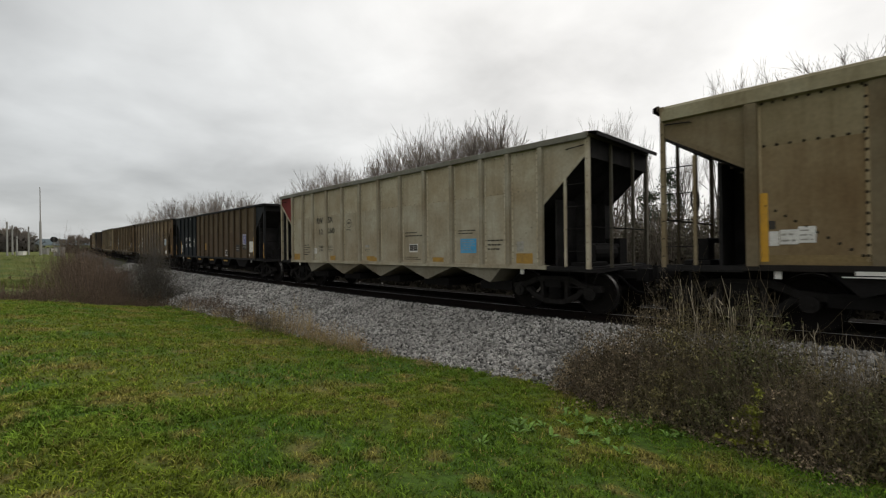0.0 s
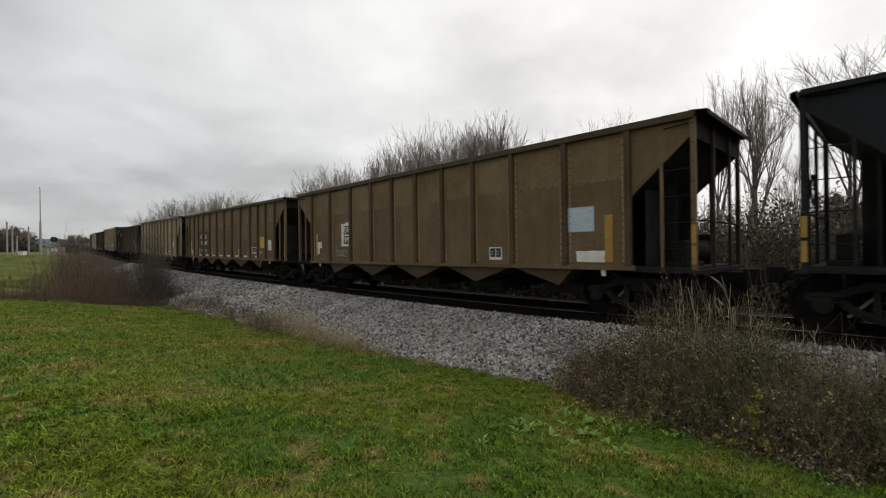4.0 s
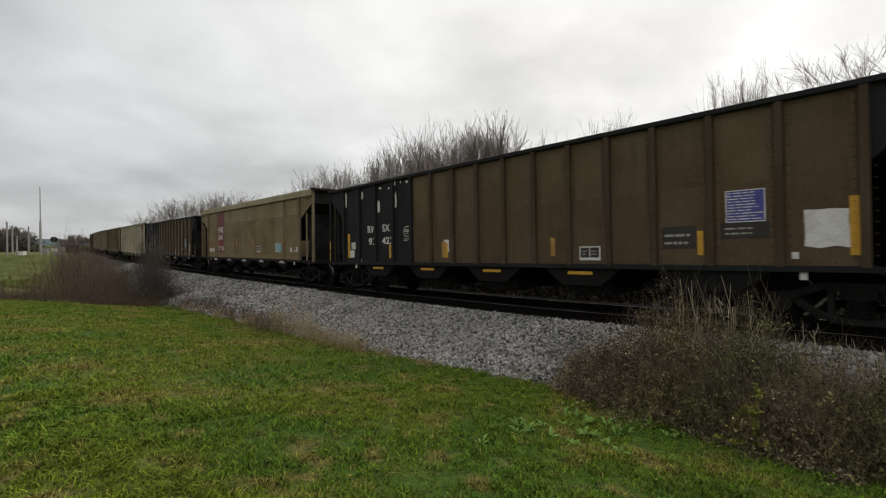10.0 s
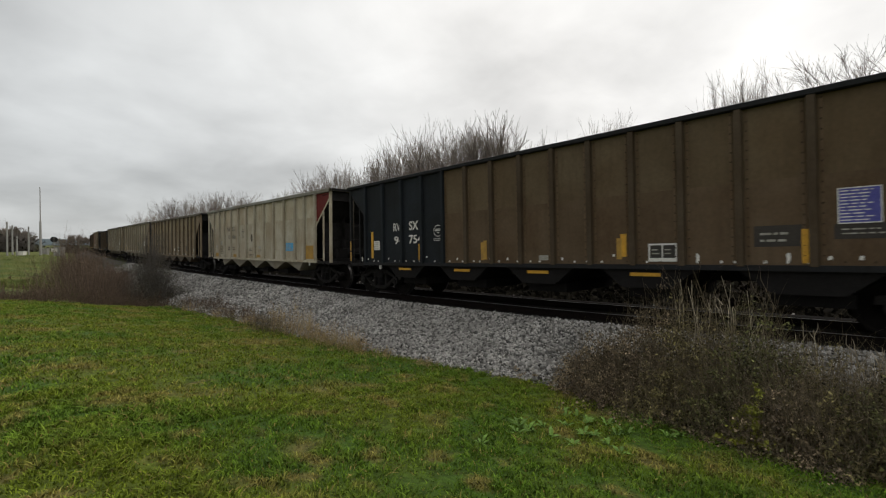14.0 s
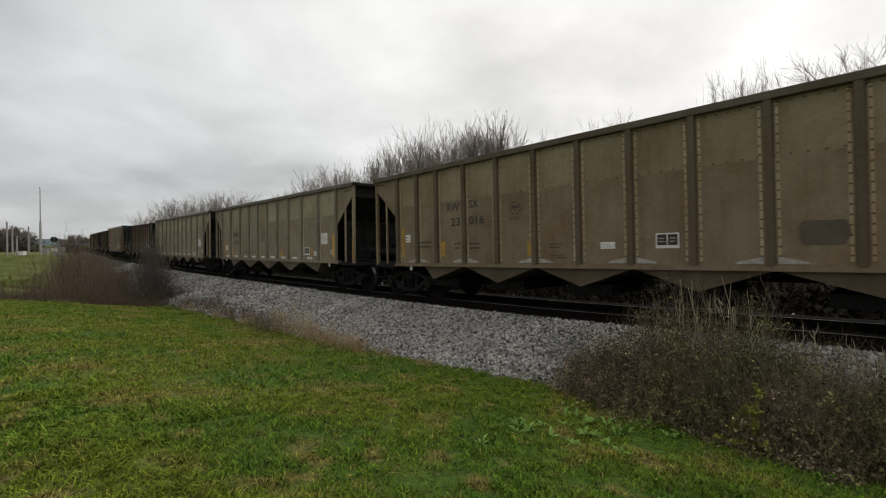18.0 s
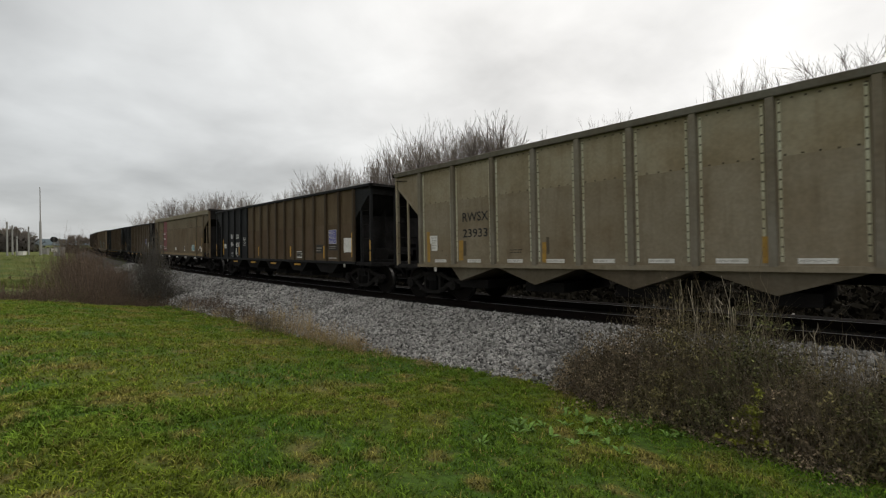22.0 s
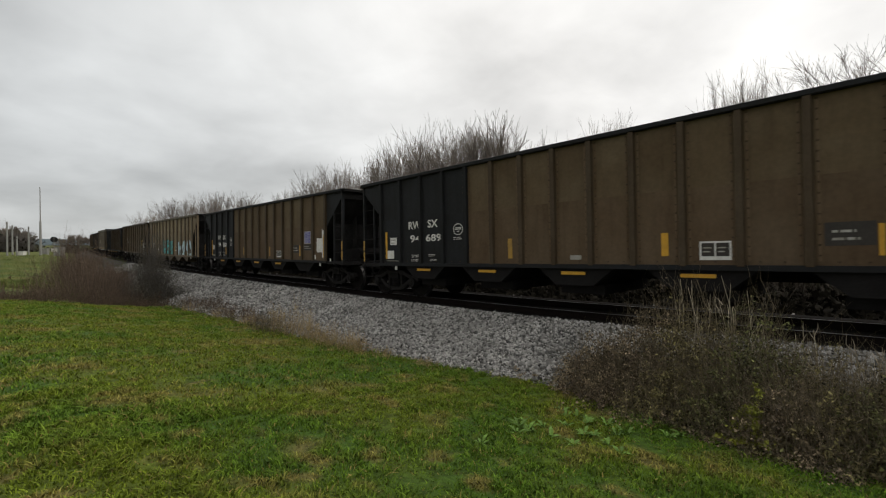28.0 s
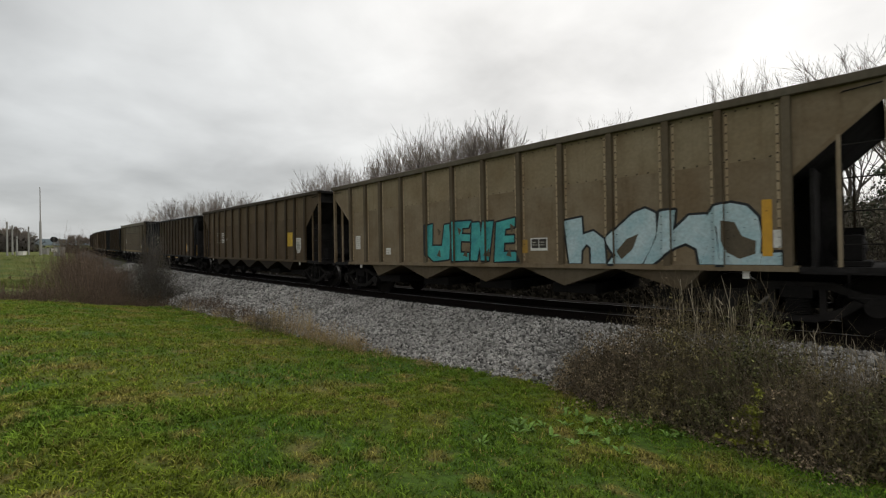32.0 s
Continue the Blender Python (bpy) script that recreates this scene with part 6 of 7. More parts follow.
def mark(index, what, x0, x1, z0, z1):
    """One marking on the lawn-side flank of a car, in the car's own metres."""
    car = train[index][0]
    rng = random.Random(int(x0 * 977 + z0 * 131) + index)
    key, _, text = what.partition(":")
    bm = bmesh.new()
    if text and key in ("t", "t2", "k", "d"):
        bm.free()
        lettering(text, x0, x1, z0, z1, {"t": STENCIL_WHITE, "t2": STENCIL_WHITE, "k": STENCIL_BLACK, "d": STENCIL_DARK}[key], car, 0.012)
        return
    if key in ("y", "gold"):
        slab(bm, x0, x1, z0, z1, 0.009)
        part("reflector", bm, YELLOW if key == "y" else GOLD, car, "yellow strip")
    elif key in ("w", "fw", "b", "b2", "red"):
        slab(bm, x0, x1, z0, z1, 0.003 if key in ("b", "red") else 0.008)
        mat = {"w": STENCIL_WHITE, "fw": FADED, "b": DUSTY_BLACK, "b2": STENCIL_BLACK, "red": RED_PANEL}[key]
        board = part("placard" if key in ("w", "fw") else "painted_panel", bm, mat, car)
        if key in ("fw", "w") and x1 - x0 > 0.2:
            bm = bmesh.new(); print_lines(bm, x0 + 0.02, x1 - 0.02, z0 + 0.02, z1 - 0.02, 0.0105, rng); fine_print(bm, FAINT_INK, board)
        elif key == "b":
            bm = bmesh.new(); print_lines(bm, x0 + 0.08, x1 - 0.08, z0 + 0.05, z0 + (z1 - z0) * 0.8, 0.0065, rng, 0.09)
            if x1 - x0 < 1.0:
                fine_print(bm, FADED, board)
            else:
                bm.free()
    elif key in ("wb", "chip", "stain"):
        blob(bm, x0, x1, z0, z1, {"wb": 0.006, "chip": 0.006, "stain": 0.004}[key], rng, {"wb": 0.07, "chip": 0.4, "stain": 0.12}[key])
        part({"wb": "paint_patch", "chip": "paint_chip", "stain": "stain"}[key], bm, GRIME if key == "stain" else STENCIL_WHITE, car)
    elif key in ("pur", "teal", "blue", "ys", "pl", "pale"):
        slab(bm, x0, x1, z0, z1, 0.006)
        mat, ink = {"pur": (SIGN_PURPLE, STENCIL_WHITE), "teal": (SIGN_TEAL, STENCIL_WHITE), "blue": (SIGN_BLUE, FADED), "ys": (SIGN_YELLOW, GOLD), "pl": (STENCIL_WHITE, FADED), "pale": (PALE_BLUE, STENCIL_WHITE)}[key]
        board = part("notice_board", bm, mat, car)
        bm = bmesh.new()
        print_lines(bm, x0 + 0.03, x1 - 0.03, z0 + 0.03, z1 - 0.02, 0.0085, rng, 0.042)
        for a, b, c, d in ((x0, x1, z1 - 0.015, z1), (x0, x1, z0, z0 + 0.015), (x0, x0 + 0.015, z0, z1), (x1 - 0.015, x1, z0, z1)):
            if key in ("pur", "teal", "pl"):
                slab(bm, a, b, c, d, 0.0086)
        fine_print(bm, ink, board)
    elif key == "box":
        slab(bm, x0, x1, z0, z1, 0.005)
        frame_part = part("stencil_box", bm, STENCIL_WHITE, car)
        t = (z1 - z0) * 0.09
        m = (x0 + x1) / 2
        for a, b in ((x0 + t, m - t * 0.4), (m + t * 0.4, x1 - t)):
            bm = bmesh.new(); slab(bm, a, b, z0 + t * 2.2, z1 - t, 0.0075)
            part("stencil_window", bm, DUSTY_BLACK, frame_part)
            bm = bmesh.new(); print_lines(bm, a + t, b - t, z0 + t * 4, z1 - t * 2.5, 0.010, rng, 0.07); fine_print(bm, FADED, frame_part)
    elif key in ("dl", "tl"):
        print_lines(bm, x0, x1, z0, z1, 0.008, rng, 0.085)
        fine_print(bm, STENCIL_DARK if key == "dl" else STENCIL_WHITE, car)
    elif key in ("round", "wround", "ring"):
        ring_shape(bm, x0, x1, z0, z1, 0.008, 0.11)
        if key != "ring":
            mx, mz = (x0 + x1) / 2, (z0 + z1) / 2
            for wide, up in ((0.30, 0.10), (0.33, -0.02), (0.10, -0.20)):
                slab(bm, mx - (x1 - x0) * wide, mx + (x1 - x0) * wide, mz + (z1 - z0) * up, mz + (z1 - z0) * (up + 0.08), 0.008)
            print_lines(bm, x0, x1, z0 - 0.12, z0 - 0.03, 0.008, rng, 0.06)
        part("round_emblem", bm, STENCIL_WHITE if key == "wround" else STENCIL_DARK, car)
    elif key == "g":
        for pts in ([(0, 1), (0.02, 0.05), (0.15, 0.0), (0.24, 0.25), (0.15, 0.5), (0.03, 0.4)], [(0.36, 0.1), (0.33, 0.4), (0.45, 0.55), (0.58, 0.35), (0.5, 0.05), (0.36, 0.1)], [(0.68, 0.0), (0.7, 0.5), (0.85, 0.5), (0.95, 0.3), (1.0, 0.0)], [(0, -0.2), (0.4, -0.08), (0.95, -0.2)]):
            stroke(bm, [(x0 + u * (x1 - x0), z0 + v * (z1 - z0)) for u, v in pts], 0.022, 0.008)
        part("scrawl", bm, FADED, car, "thin white spray-paint scrawl")
    elif key == "G":
        bm.free()
        q = car["half"] / 6.95
        posts = [s * p * q for p in (1.06, 2.12, 3.18, 4.2, 5.0, 5.88) for s in (1, -1)] + [0.0]
        if text == "pale":
            painted_shapes(PALE_LETTERS, PALE_GAPS, SPRAY_PALE, car, posts)
        else:
            painted_shapes([[(x, z - 0.07) for x, z in pts] for pts in TEAL_LETTERS], TEAL_GAPS, SPRAY_TEAL, car, posts)


mark(0, "y", -5.54, -5.44, 1.11, 2.16)
mark(0, "w", -5.43, -5.31, 1.35, 1.57)
mark(0, "w", -5.30, -5.08, 1.37, 1.59)
mark(0, "w", -5.08, -4.88, 1.39, 1.63)
mark(0, "b", -5.54, -5.35, 1.60, 1.73)
mark(1, "blue", 3.52, 4.06, 1.33, 1.69)
mark(1, "box", 1.46, 1.84, 1.35, 1.59)
mark(1, "gold", 5.28, 5.73, 1.09, 1.32)
mark(1, "gold", 2.46, 2.89, 1.09, 1.21)
mark(1, "gold", -0.59, -0.12, 1.07, 1.19)
mark(1, "dl", 1.28, 2.03, 1.79, 1.97)
mark(1, "dl", 3.45, 4.08, 1.80, 1.94)
mark(1, "dl", 4.44, 4.99, 1.38, 1.69)
mark(1, "dl", 1.25, 2.00, 1.13, 1.24)
mark(1, "fw", 5.30, 5.49, 1.36, 1.59)
mark(1, "k:RW", -3.98, -3.53, 2.43, 2.65)
mark(1, "k:SX", -3.16, -2.81, 2.44, 2.65)
mark(1, "k:12", -3.79, -3.54, 2.03, 2.22)
mark(1, "k:160", -3.17, -2.71, 2.04, 2.25)
mark(1, "w", -4.22, -4.01, 1.32, 1.52)
mark(1, "gold", -5.88, -5.39, 1.07, 1.31)
mark(1, "gold", -3.01, -2.67, 1.08, 1.24)
mark(1, "gold", -0.71, -0.26, 1.11, 1.23)
mark(1, "dl", -5.08, -4.54, 1.24, 1.70)
mark(1, "k:LD LMT", -3.84, -3.52, 1.52, 1.61)
mark(1, "k:LT WT", -3.83, -3.55, 1.40, 1.49)
mark(1, "dl", -3.20, -2.81, 1.53, 1.61)
mark(1, "dl", -3.14, -2.81, 1.39, 1.49)
mark(1, "dl", -0.81, -0.49, 1.38, 1.46)
mark(1, "round", -1.91, -1.59, 2.20, 2.49)
mark(1, "fw", -0.78, -0.55, 1.51, 1.60)
mark(2, "pur", 4.92, 5.44, 1.73, 2.25)
mark(2, "wb", 5.80, 6.27, 1.36, 1.86)
mark(2, "y", 6.29, 6.39, 1.20, 2.05)
mark(2, "box", 2.38, 2.81, 1.13, 1.43)
mark(2, "y", 4.51, 4.61, 1.43, 1.83)
mark(2, "gold", 1.07, 1.16, 1.41, 1.82)
mark(2, "gold", -1.01, -0.93, 1.44, 1.82)
mark(2, "b", 3.96, 4.49, 1.38, 1.73)
mark(2, "b", 4.89, 5.51, 1.48, 1.71)
mark(2, "w", 5.78, 5.86, 1.16, 1.26)
mark(2, "ring", 2.42, 2.72, 1.65, 1.88)
mark(2, "t:RW", -5.33, -4.86, 2.01, 2.24)
mark(2, "t:SX", -4.58, -4.19, 2.02, 2.24)
mark(2, "t:93", -5.28, -4.89, 1.62, 1.85)
mark(2, "t:430", -4.54, -4.06, 1.62, 1.84)
mark(2, "y", -6.51, -6.40, 1.17, 1.98)
mark(2, "y", -4.04, -3.94, 1.40, 1.81)
mark(2, "w", -6.36, -6.08, 1.52, 1.75)
mark(2, "wround", -3.55, -3.23, 1.79, 2.11)
mark(2, "gold", -1.15, -1.04, 1.43, 1.85)
mark(2, "chip", -4.32, -4.24, 3.39, 3.45)
mark(2, "chip", -4.19, -4.08, 3.38, 3.47)
mark(2, "chip", -3.25, -3.17, 3.39, 3.49)
mark(2, "chip", -3.15, -3.08, 3.41, 3.47)
mark(2, "chip", -3.87, -3.81, 3.31, 3.47)
mark(2, "chip", -6.41, -6.18, 1.24, 1.48)
mark(2, "chip", -5.95, -5.74, 1.08, 1.19)
mark(3, "wb", -4.04, -3.43, 1.58, 2.37)
mark(3, "b2", -3.87, -3.49, 1.98, 2.27)
mark(3, "b2", -3.87, -3.49, 1.64, 1.92)
mark(3, "t2:RW", -3.85, -3.51, 2.01, 2.24)
mark(3, "t2:99", -3.83, -3.51, 1.67, 1.89)
mark(3, "y", -5.80, -5.72, 1.24, 2.06)
mark(3, "gold", -4.89, -4.79, 1.32, 1.74)
mark(3, "wb", -5.71, -5.41, 1.52, 1.75)
mark(3, "wb", -5.71, -5.57, 1.31, 1.52)
mark(3, "g:bon", -4.36, -3.68, 1.28, 1.58)
mark(3, "pale", 4.83, 5.40, 1.73, 2.23)
mark(3, "box", 2.70, 3.08, 1.15, 1.45)
mark(3, "wb", 5.00, 5.62, 1.12, 1.34)
mark(3, "gold", 5.62, 5.78, 1.12, 2.04)
mark(4, "ys", 4.85, 5.37, 1.55, 2.06)
mark(4, "wb", 5.76, 6.09, 1.45, 1.91)
mark(4, "box", 3.91, 4.44, 1.29, 1.59)
mark(4, "y", 2.01, 2.13, 1.12, 1.51)
mark(4, "gold", 4.44, 4.55, 1.11, 1.53)
mark(4, "fw", 4.85, 5.08, 1.30, 1.40)
mark(4, "w", -6.15, -5.88, 1.23, 1.44)
mark(4, "stain", 1.66, 2.23, 1.41, 1.86)
mark(4, "stain", 2.75, 3.24, 1.32, 1.77)
mark(4, "stain", 3.99, 4.47, 1.59, 1.81)
mark(4, "b", -4.53, -2.54, 1.20, 2.54)
mark(4, "t:RW", -4.27, -3.81, 2.12, 2.38)
mark(4, "t:SX", -3.42, -3.05, 2.12, 2.37)
mark(4, "t:97", -4.20, -3.85, 1.74, 1.97)
mark(4, "t:087", -3.49, -2.99, 1.74, 1.97)
mark(4, "t:LD LMT", -4.25, -3.88, 1.40, 1.50)
mark(4, "t:LT WT", -4.25, -3.94, 1.27, 1.37)
mark(4, "tl", -3.41, -3.02, 1.39, 1.50)
mark(4, "tl", -3.34, -3.02, 1.27, 1.37)
mark(4, "y", -6.29, -6.17, 1.22, 2.04)
mark(4, "y", -4.58, -4.42, 1.15, 1.53)
mark(4, "w", -6.17, -5.88, 1.22, 1.44)
mark(4, "gold", -2.17, -2.04, 1.13, 1.60)
mark(4, "ring", -1.97, -1.68, 2.02, 2.27)
mark(5, "box", 3.40, 3.83, 1.26, 1.56)
mark(5, "b", 3.44, 3.77, 1.56, 1.64)
mark(5, "w", 4.20, 4.45, 1.22, 1.41)
mark(5, "pl", 4.74, 5.05, 1.61, 2.07)
mark(5, "gold", -0.86, -0.74, 1.12, 1.49)
mark(5, "gold", 0.18, 0.29, 1.13, 1.47)
mark(5, "gold", 2.90, 2.99, 1.13, 1.52)
mark(5, "k:RWSX", -4.39, -3.52, 2.11, 2.33)
mark(5, "k:23625", -4.37, -3.52, 1.71, 1.92)
mark(5, "w", -5.43, -5.21, 1.40, 1.59)
mark(5, "w", -5.19, -5.01, 1.28, 1.40)
mark(5, "gold", -5.70, -5.55, 1.09, 1.88)
mark(5, "gold", -2.95, -2.84, 1.12, 1.47)
mark(5, "gold", -0.75, -0.66, 1.11, 1.51)
mark(5, "round", -0.64, -0.33, 2.04, 2.33)
mark(5, "dl", -0.81, -0.20, 1.87, 1.99)
mark(5, "y", 5.58, 5.73, 1.20, 1.93)
mark(5, "fw", 5.37, 5.58, 1.25, 1.49)
mark(6, "pur", 4.91, 5.44, 1.74, 2.25)
mark(6, "y", 4.49, 4.58, 1.22, 1.63)
mark(6, "wb", 5.90, 6.39, 1.33, 1.86)
mark(6, "y", 6.39, 6.50, 1.21, 2.03)
mark(6, "box", 2.32, 2.77, 1.13, 1.41)
mark(6, "b", 3.89, 4.48, 1.33, 1.72)
mark(6, "b", 4.82, 5.49, 1.48, 1.74)
mark(6, "w", 5.75, 5.83, 1.16, 1.26)
mark(6, "gold", 1.65, 1.76, 1.22, 1.61)
mark(6, "gold", -1.71, -1.56, 1.19, 1.62)
mark(6, "t:RW", -5.16, -4.67, 1.99, 2.22)
mark(6, "t:SX", -4.37, -3.98, 2.00, 2.23)
mark(6, "t:93", -5.11, -4.72, 1.60, 1.83)
mark(6, "t:423", -4.39, -3.83, 1.61, 1.83)
mark(6, "wround", -3.33, -3.00, 1.80, 2.12)
mark(6, "y", -4.03, -3.93, 1.18, 1.59)
mark(6, "y", -6.36, -6.23, 1.19, 2.01)
mark(6, "w", -6.14, -5.89, 1.48, 1.71)
mark(6, "wb", -6.24, -5.97, 1.20, 1.45)
mark(6, "wb", -1.63, -1.44, 1.34, 1.66)
mark(6, "y", -1.58, -1.48, 1.19, 1.58)
mark(6, "chip", -4.83, -4.69, 3.18, 3.31)
mark(6, "chip", -4.06, -3.97, 3.29, 3.36)
mark(6, "chip", -3.76, -3.66, 3.36, 3.53)
mark(6, "chip", -6.52, -6.38, 2.91, 3.49)
mark(6, "chip", -5.50, -5.39, 3.09, 3.40)
mark(6, "chip", -3.46, -3.41, 3.39, 3.49)
mark(6, "chip", -3.83, -3.74, 2.22, 2.33)
mark(6, "chip", -4.62, -4.47, 2.60, 3.01)
mark(6, "chip", -3.72, -3.63, 2.67, 3.18)
mark(6, "chip", -4.51, -4.39, 3.33, 3.42)
mark(6, "chip", -3.20, -3.10, 3.38, 3.47)
mark(6, "chip", -5.67, -5.53, 1.04, 1.19)
mark(7, "red", -4.11, -3.03, 1.31, 3.52)
mark(7, "t:HYWX", -4.02, -3.13, 2.38, 2.72)
mark(7, "t:2045", -4.01, -3.25, 2.01, 2.30)
mark(7, "t:LD LMT", -4.03, -3.66, 1.56, 1.66)
mark(7, "t:236500", -3.53, -3.11, 1.55, 1.66)
mark(7, "t:LT WT", -4.03, -3.73, 1.41, 1.53)
mark(7, "t:49500", -3.47, -3.10, 1.42, 1.54)
mark(7, "y", -4.09, -4.00, 1.65, 2.05)
mark(7, "y", -5.56, -5.47, 1.33, 2.16)
mark(7, "w", -5.48, -5.31, 1.34, 1.57)
mark(7, "w", -5.27, -5.12, 1.36, 1.56)
mark(7, "w", -5.01, -4.71, 1.34, 1.57)
mark(7, "round", -2.64, -2.33, 2.23, 2.52)
mark(7, "dl", -2.71, -2.23, 1.43, 1.66)
mark(7, "teal", 3.56, 4.14, 1.36, 1.76)
mark(7, "gold", 4.24, 4.33, 1.60, 2.02)
mark(7, "gold", 0.94, 1.02, 1.64, 2.03)
mark(7, "gold", -1.22, -1.12, 1.64, 2.03)
mark(7, "box", 1.48, 1.87, 1.35, 1.63)
mark(7, "w", 4.99, 5.16, 1.37, 1.56)
mark(7, "w", 5.53, 5.76, 1.37, 1.58)
mark(7, "fw", 5.27, 5.50, 1.37, 1.46)
mark(7, "y", 5.73, 5.84, 1.37, 2.21)
mark(8, "pur", 4.96, 5.41, 1.64, 2.14)
mark(8, "b", 3.98, 4.57, 1.34, 1.66)
mark(8, "b", 4.92, 5.58, 1.43, 1.64)
mark(8, "y", 4.56, 4.67, 1.09, 1.59)
mark(8, "wb", 6.37, 6.56, 1.16, 2.19)
mark(8, "y", 6.43, 6.52, 1.23, 2.03)
mark(8, "fw", 6.01, 6.36, 1.33, 1.87)
mark(8, "box", 2.38, 2.86, 1.11, 1.43)
mark(8, "gold", 1.79, 1.89, 1.15, 1.55)
mark(8, "gold", -1.63, -1.54, 1.13, 1.57)
mark(8, "w", 6.77, 6.89, 1.02, 1.12)
mark(8, "t:RW", -5.11, -4.63, 2.00, 2.24)
mark(8, "t:SX", -4.37, -3.96, 2.00, 2.26)
mark(8, "t:94", -5.07, -4.65, 1.61, 1.85)
mark(8, "t:754", -4.38, -3.81, 1.61, 1.86)
mark(8, "wround", -3.33, -2.98, 1.77, 2.09)
mark(8, "y", -6.28, -6.16, 1.19, 2.03)
mark(8, "y", -3.97, -3.86, 1.14, 1.60)
mark(8, "w", -6.13, -5.82, 1.45, 1.74)
mark(8, "gold", -1.54, -1.44, 1.15, 1.61)
mark(8, "y", 1.87, 1.98, 1.20, 1.63)
mark(8, "fw", 0.05, 0.28, 1.13, 1.24)
mark(9, "k:RW", -3.84, -3.40, 2.43, 2.64)
mark(9, "k:SX", -3.05, -2.72, 2.45, 2.65)
mark(9, "k:12", -3.66, -3.40, 2.05, 2.23)
mark(9, "k:031", -3.05, -2.60, 2.04, 2.25)
mark(9, "gold", -5.75, -5.23, 1.09, 1.30)
mark(9, "gold", -2.93, -2.50, 1.09, 1.24)
mark(9, "gold", 0.14, 0.58, 1.11, 1.23)
mark(9, "round", -1.77, -1.43, 2.18, 2.50)
mark(9, "w", -4.85, -4.64, 1.72, 1.93)
mark(9, "dl", -4.98, -4.42, 1.24, 1.70)
mark(9, "dl", -3.70, -3.40, 1.42, 1.64)
mark(9, "dl", -3.10, -2.70, 1.45, 1.62)
mark(9, "dl", -0.77, -0.34, 1.41, 1.54)
mark(9, "dl", -0.83, -0.23, 1.15, 1.27)
mark(9, "fw", 0.39, 0.64, 1.52, 1.63)
mark(9, "dl", 0.39, 0.68, 1.38, 1.49)
mark(9, "stain", -0.60, -0.34, 1.85, 2.22)
mark(9, "blue", 3.27, 3.96, 1.42, 1.75)
mark(9, "gold", 5.06, 5.68, 1.11, 1.63)
mark(9, "k:LD LMT", -3.76, -3.44, 1.56, 1.64)
mark(9, "k:LT WT", -3.75, -3.48, 1.42, 1.50)
mark(9, "fw", -5.61, -5.44, 1.57, 1.71)
mark(9, "fw", -4.95, -4.68, 1.73, 1.95)
mark(10, "d:RW", -3.79, -3.35, 2.42, 2.63)
mark(10, "d:SX", -3.01, -2.69, 2.46, 2.66)
mark(10, "d:23", -3.66, -3.33, 2.03, 2.24)
mark(10, "d:016", -3.01, -2.52, 2.04, 2.25)
mark(10, "w", -5.54, -5.33, 1.66, 1.88)
mark(10, "gold", -5.72, -5.60, 1.24, 2.10)
mark(10, "gold", -4.06, -3.89, 1.24, 1.64)
mark(10, "round", -1.75, -1.43, 2.19, 2.49)
mark(10, "gold", -1.26, -1.15, 1.23, 1.58)
mark(10, "dl", -4.95, -4.41, 1.47, 1.71)
mark(10, "dl", -3.54, -3.32, 1.41, 1.64)
mark(10, "dl", -3.01, -2.66, 1.40, 1.62)
mark(10, "dl", -0.69, -0.34, 1.39, 1.52)
mark(10, "dl", -0.69, -0.19, 1.18, 1.27)
mark(10, "box", 1.50, 1.89, 1.35, 1.62)
mark(10, "w", 0.46, 0.75, 1.36, 1.49)
mark(10, "fw", 5.33, 5.48, 1.32, 1.53)
mark(10, "fw", 5.70, 5.78, 1.23, 2.06)
mark(10, "stain", 3.50, 4.10, 1.34, 1.72)
mark(11, "k:RWSX", -4.28, -3.44, 2.11, 2.36)
mark(11, "k:23794", -4.28, -3.44, 1.74, 1.94)
mark(11, "w", -5.49, -5.18, 1.45, 1.71)
mark(11, "gold", -5.65, -5.52, 1.11, 2.01)
mark(11, "gold", -4.37, -4.23, 1.17, 1.52)
mark(11, "gold", -1.32, -1.19, 1.18, 1.60)
mark(11, "round", -0.63, -0.31, 2.05, 2.34)
mark(11, "dl", -2.80, -2.45, 1.31, 1.42)
mark(11, "dl", -1.67, -1.33, 1.30, 1.42)
mark(11, "dl", -0.80, -0.16, 1.86, 2.01)
mark(11, "box", 3.50, 3.95, 1.26, 1.55)
mark(11, "w", 4.28, 4.51, 1.23, 1.40)
mark(11, "pl", 4.83, 5.32, 1.66, 2.09)
mark(11, "gold", 4.08, 4.19, 1.25, 1.57)
mark(11, "y", 5.68, 5.82, 1.20, 2.01)
mark(11, "fw", 5.49, 5.69, 1.28, 1.48)
mark(11, "gold", 1.32, 1.56, 1.19, 1.48)
mark(12, "pl", 4.78, 5.27, 1.66, 2.10)
mark(12, "box", 3.46, 3.89, 1.26, 1.55)
mark(12, "gold", 3.99, 4.14, 1.24, 1.60)
mark(12, "w", 4.22, 4.46, 1.21, 1.38)
mark(12, "pl", 5.48, 5.68, 1.25, 1.51)
mark(12, "y", 5.67, 5.77, 1.10, 2.05)
mark(12, "gold", 2.00, 2.12, 1.10, 1.51)
mark(12, "w", -5.51, -5.27, 1.44, 1.82)
mark(12, "k:RWSX", -4.31, -3.46, 2.13, 2.36)
mark(12, "k:23933", -4.31, -3.49, 1.73, 1.94)
mark(12, "gold", -5.68, -5.57, 1.10, 1.94)
mark(12, "wb", -5.56, -5.34, 1.61, 1.82)
mark(12, "wb", -5.51, -5.28, 1.41, 1.63)
mark(12, "gold", -4.46, -4.31, 1.15, 1.66)
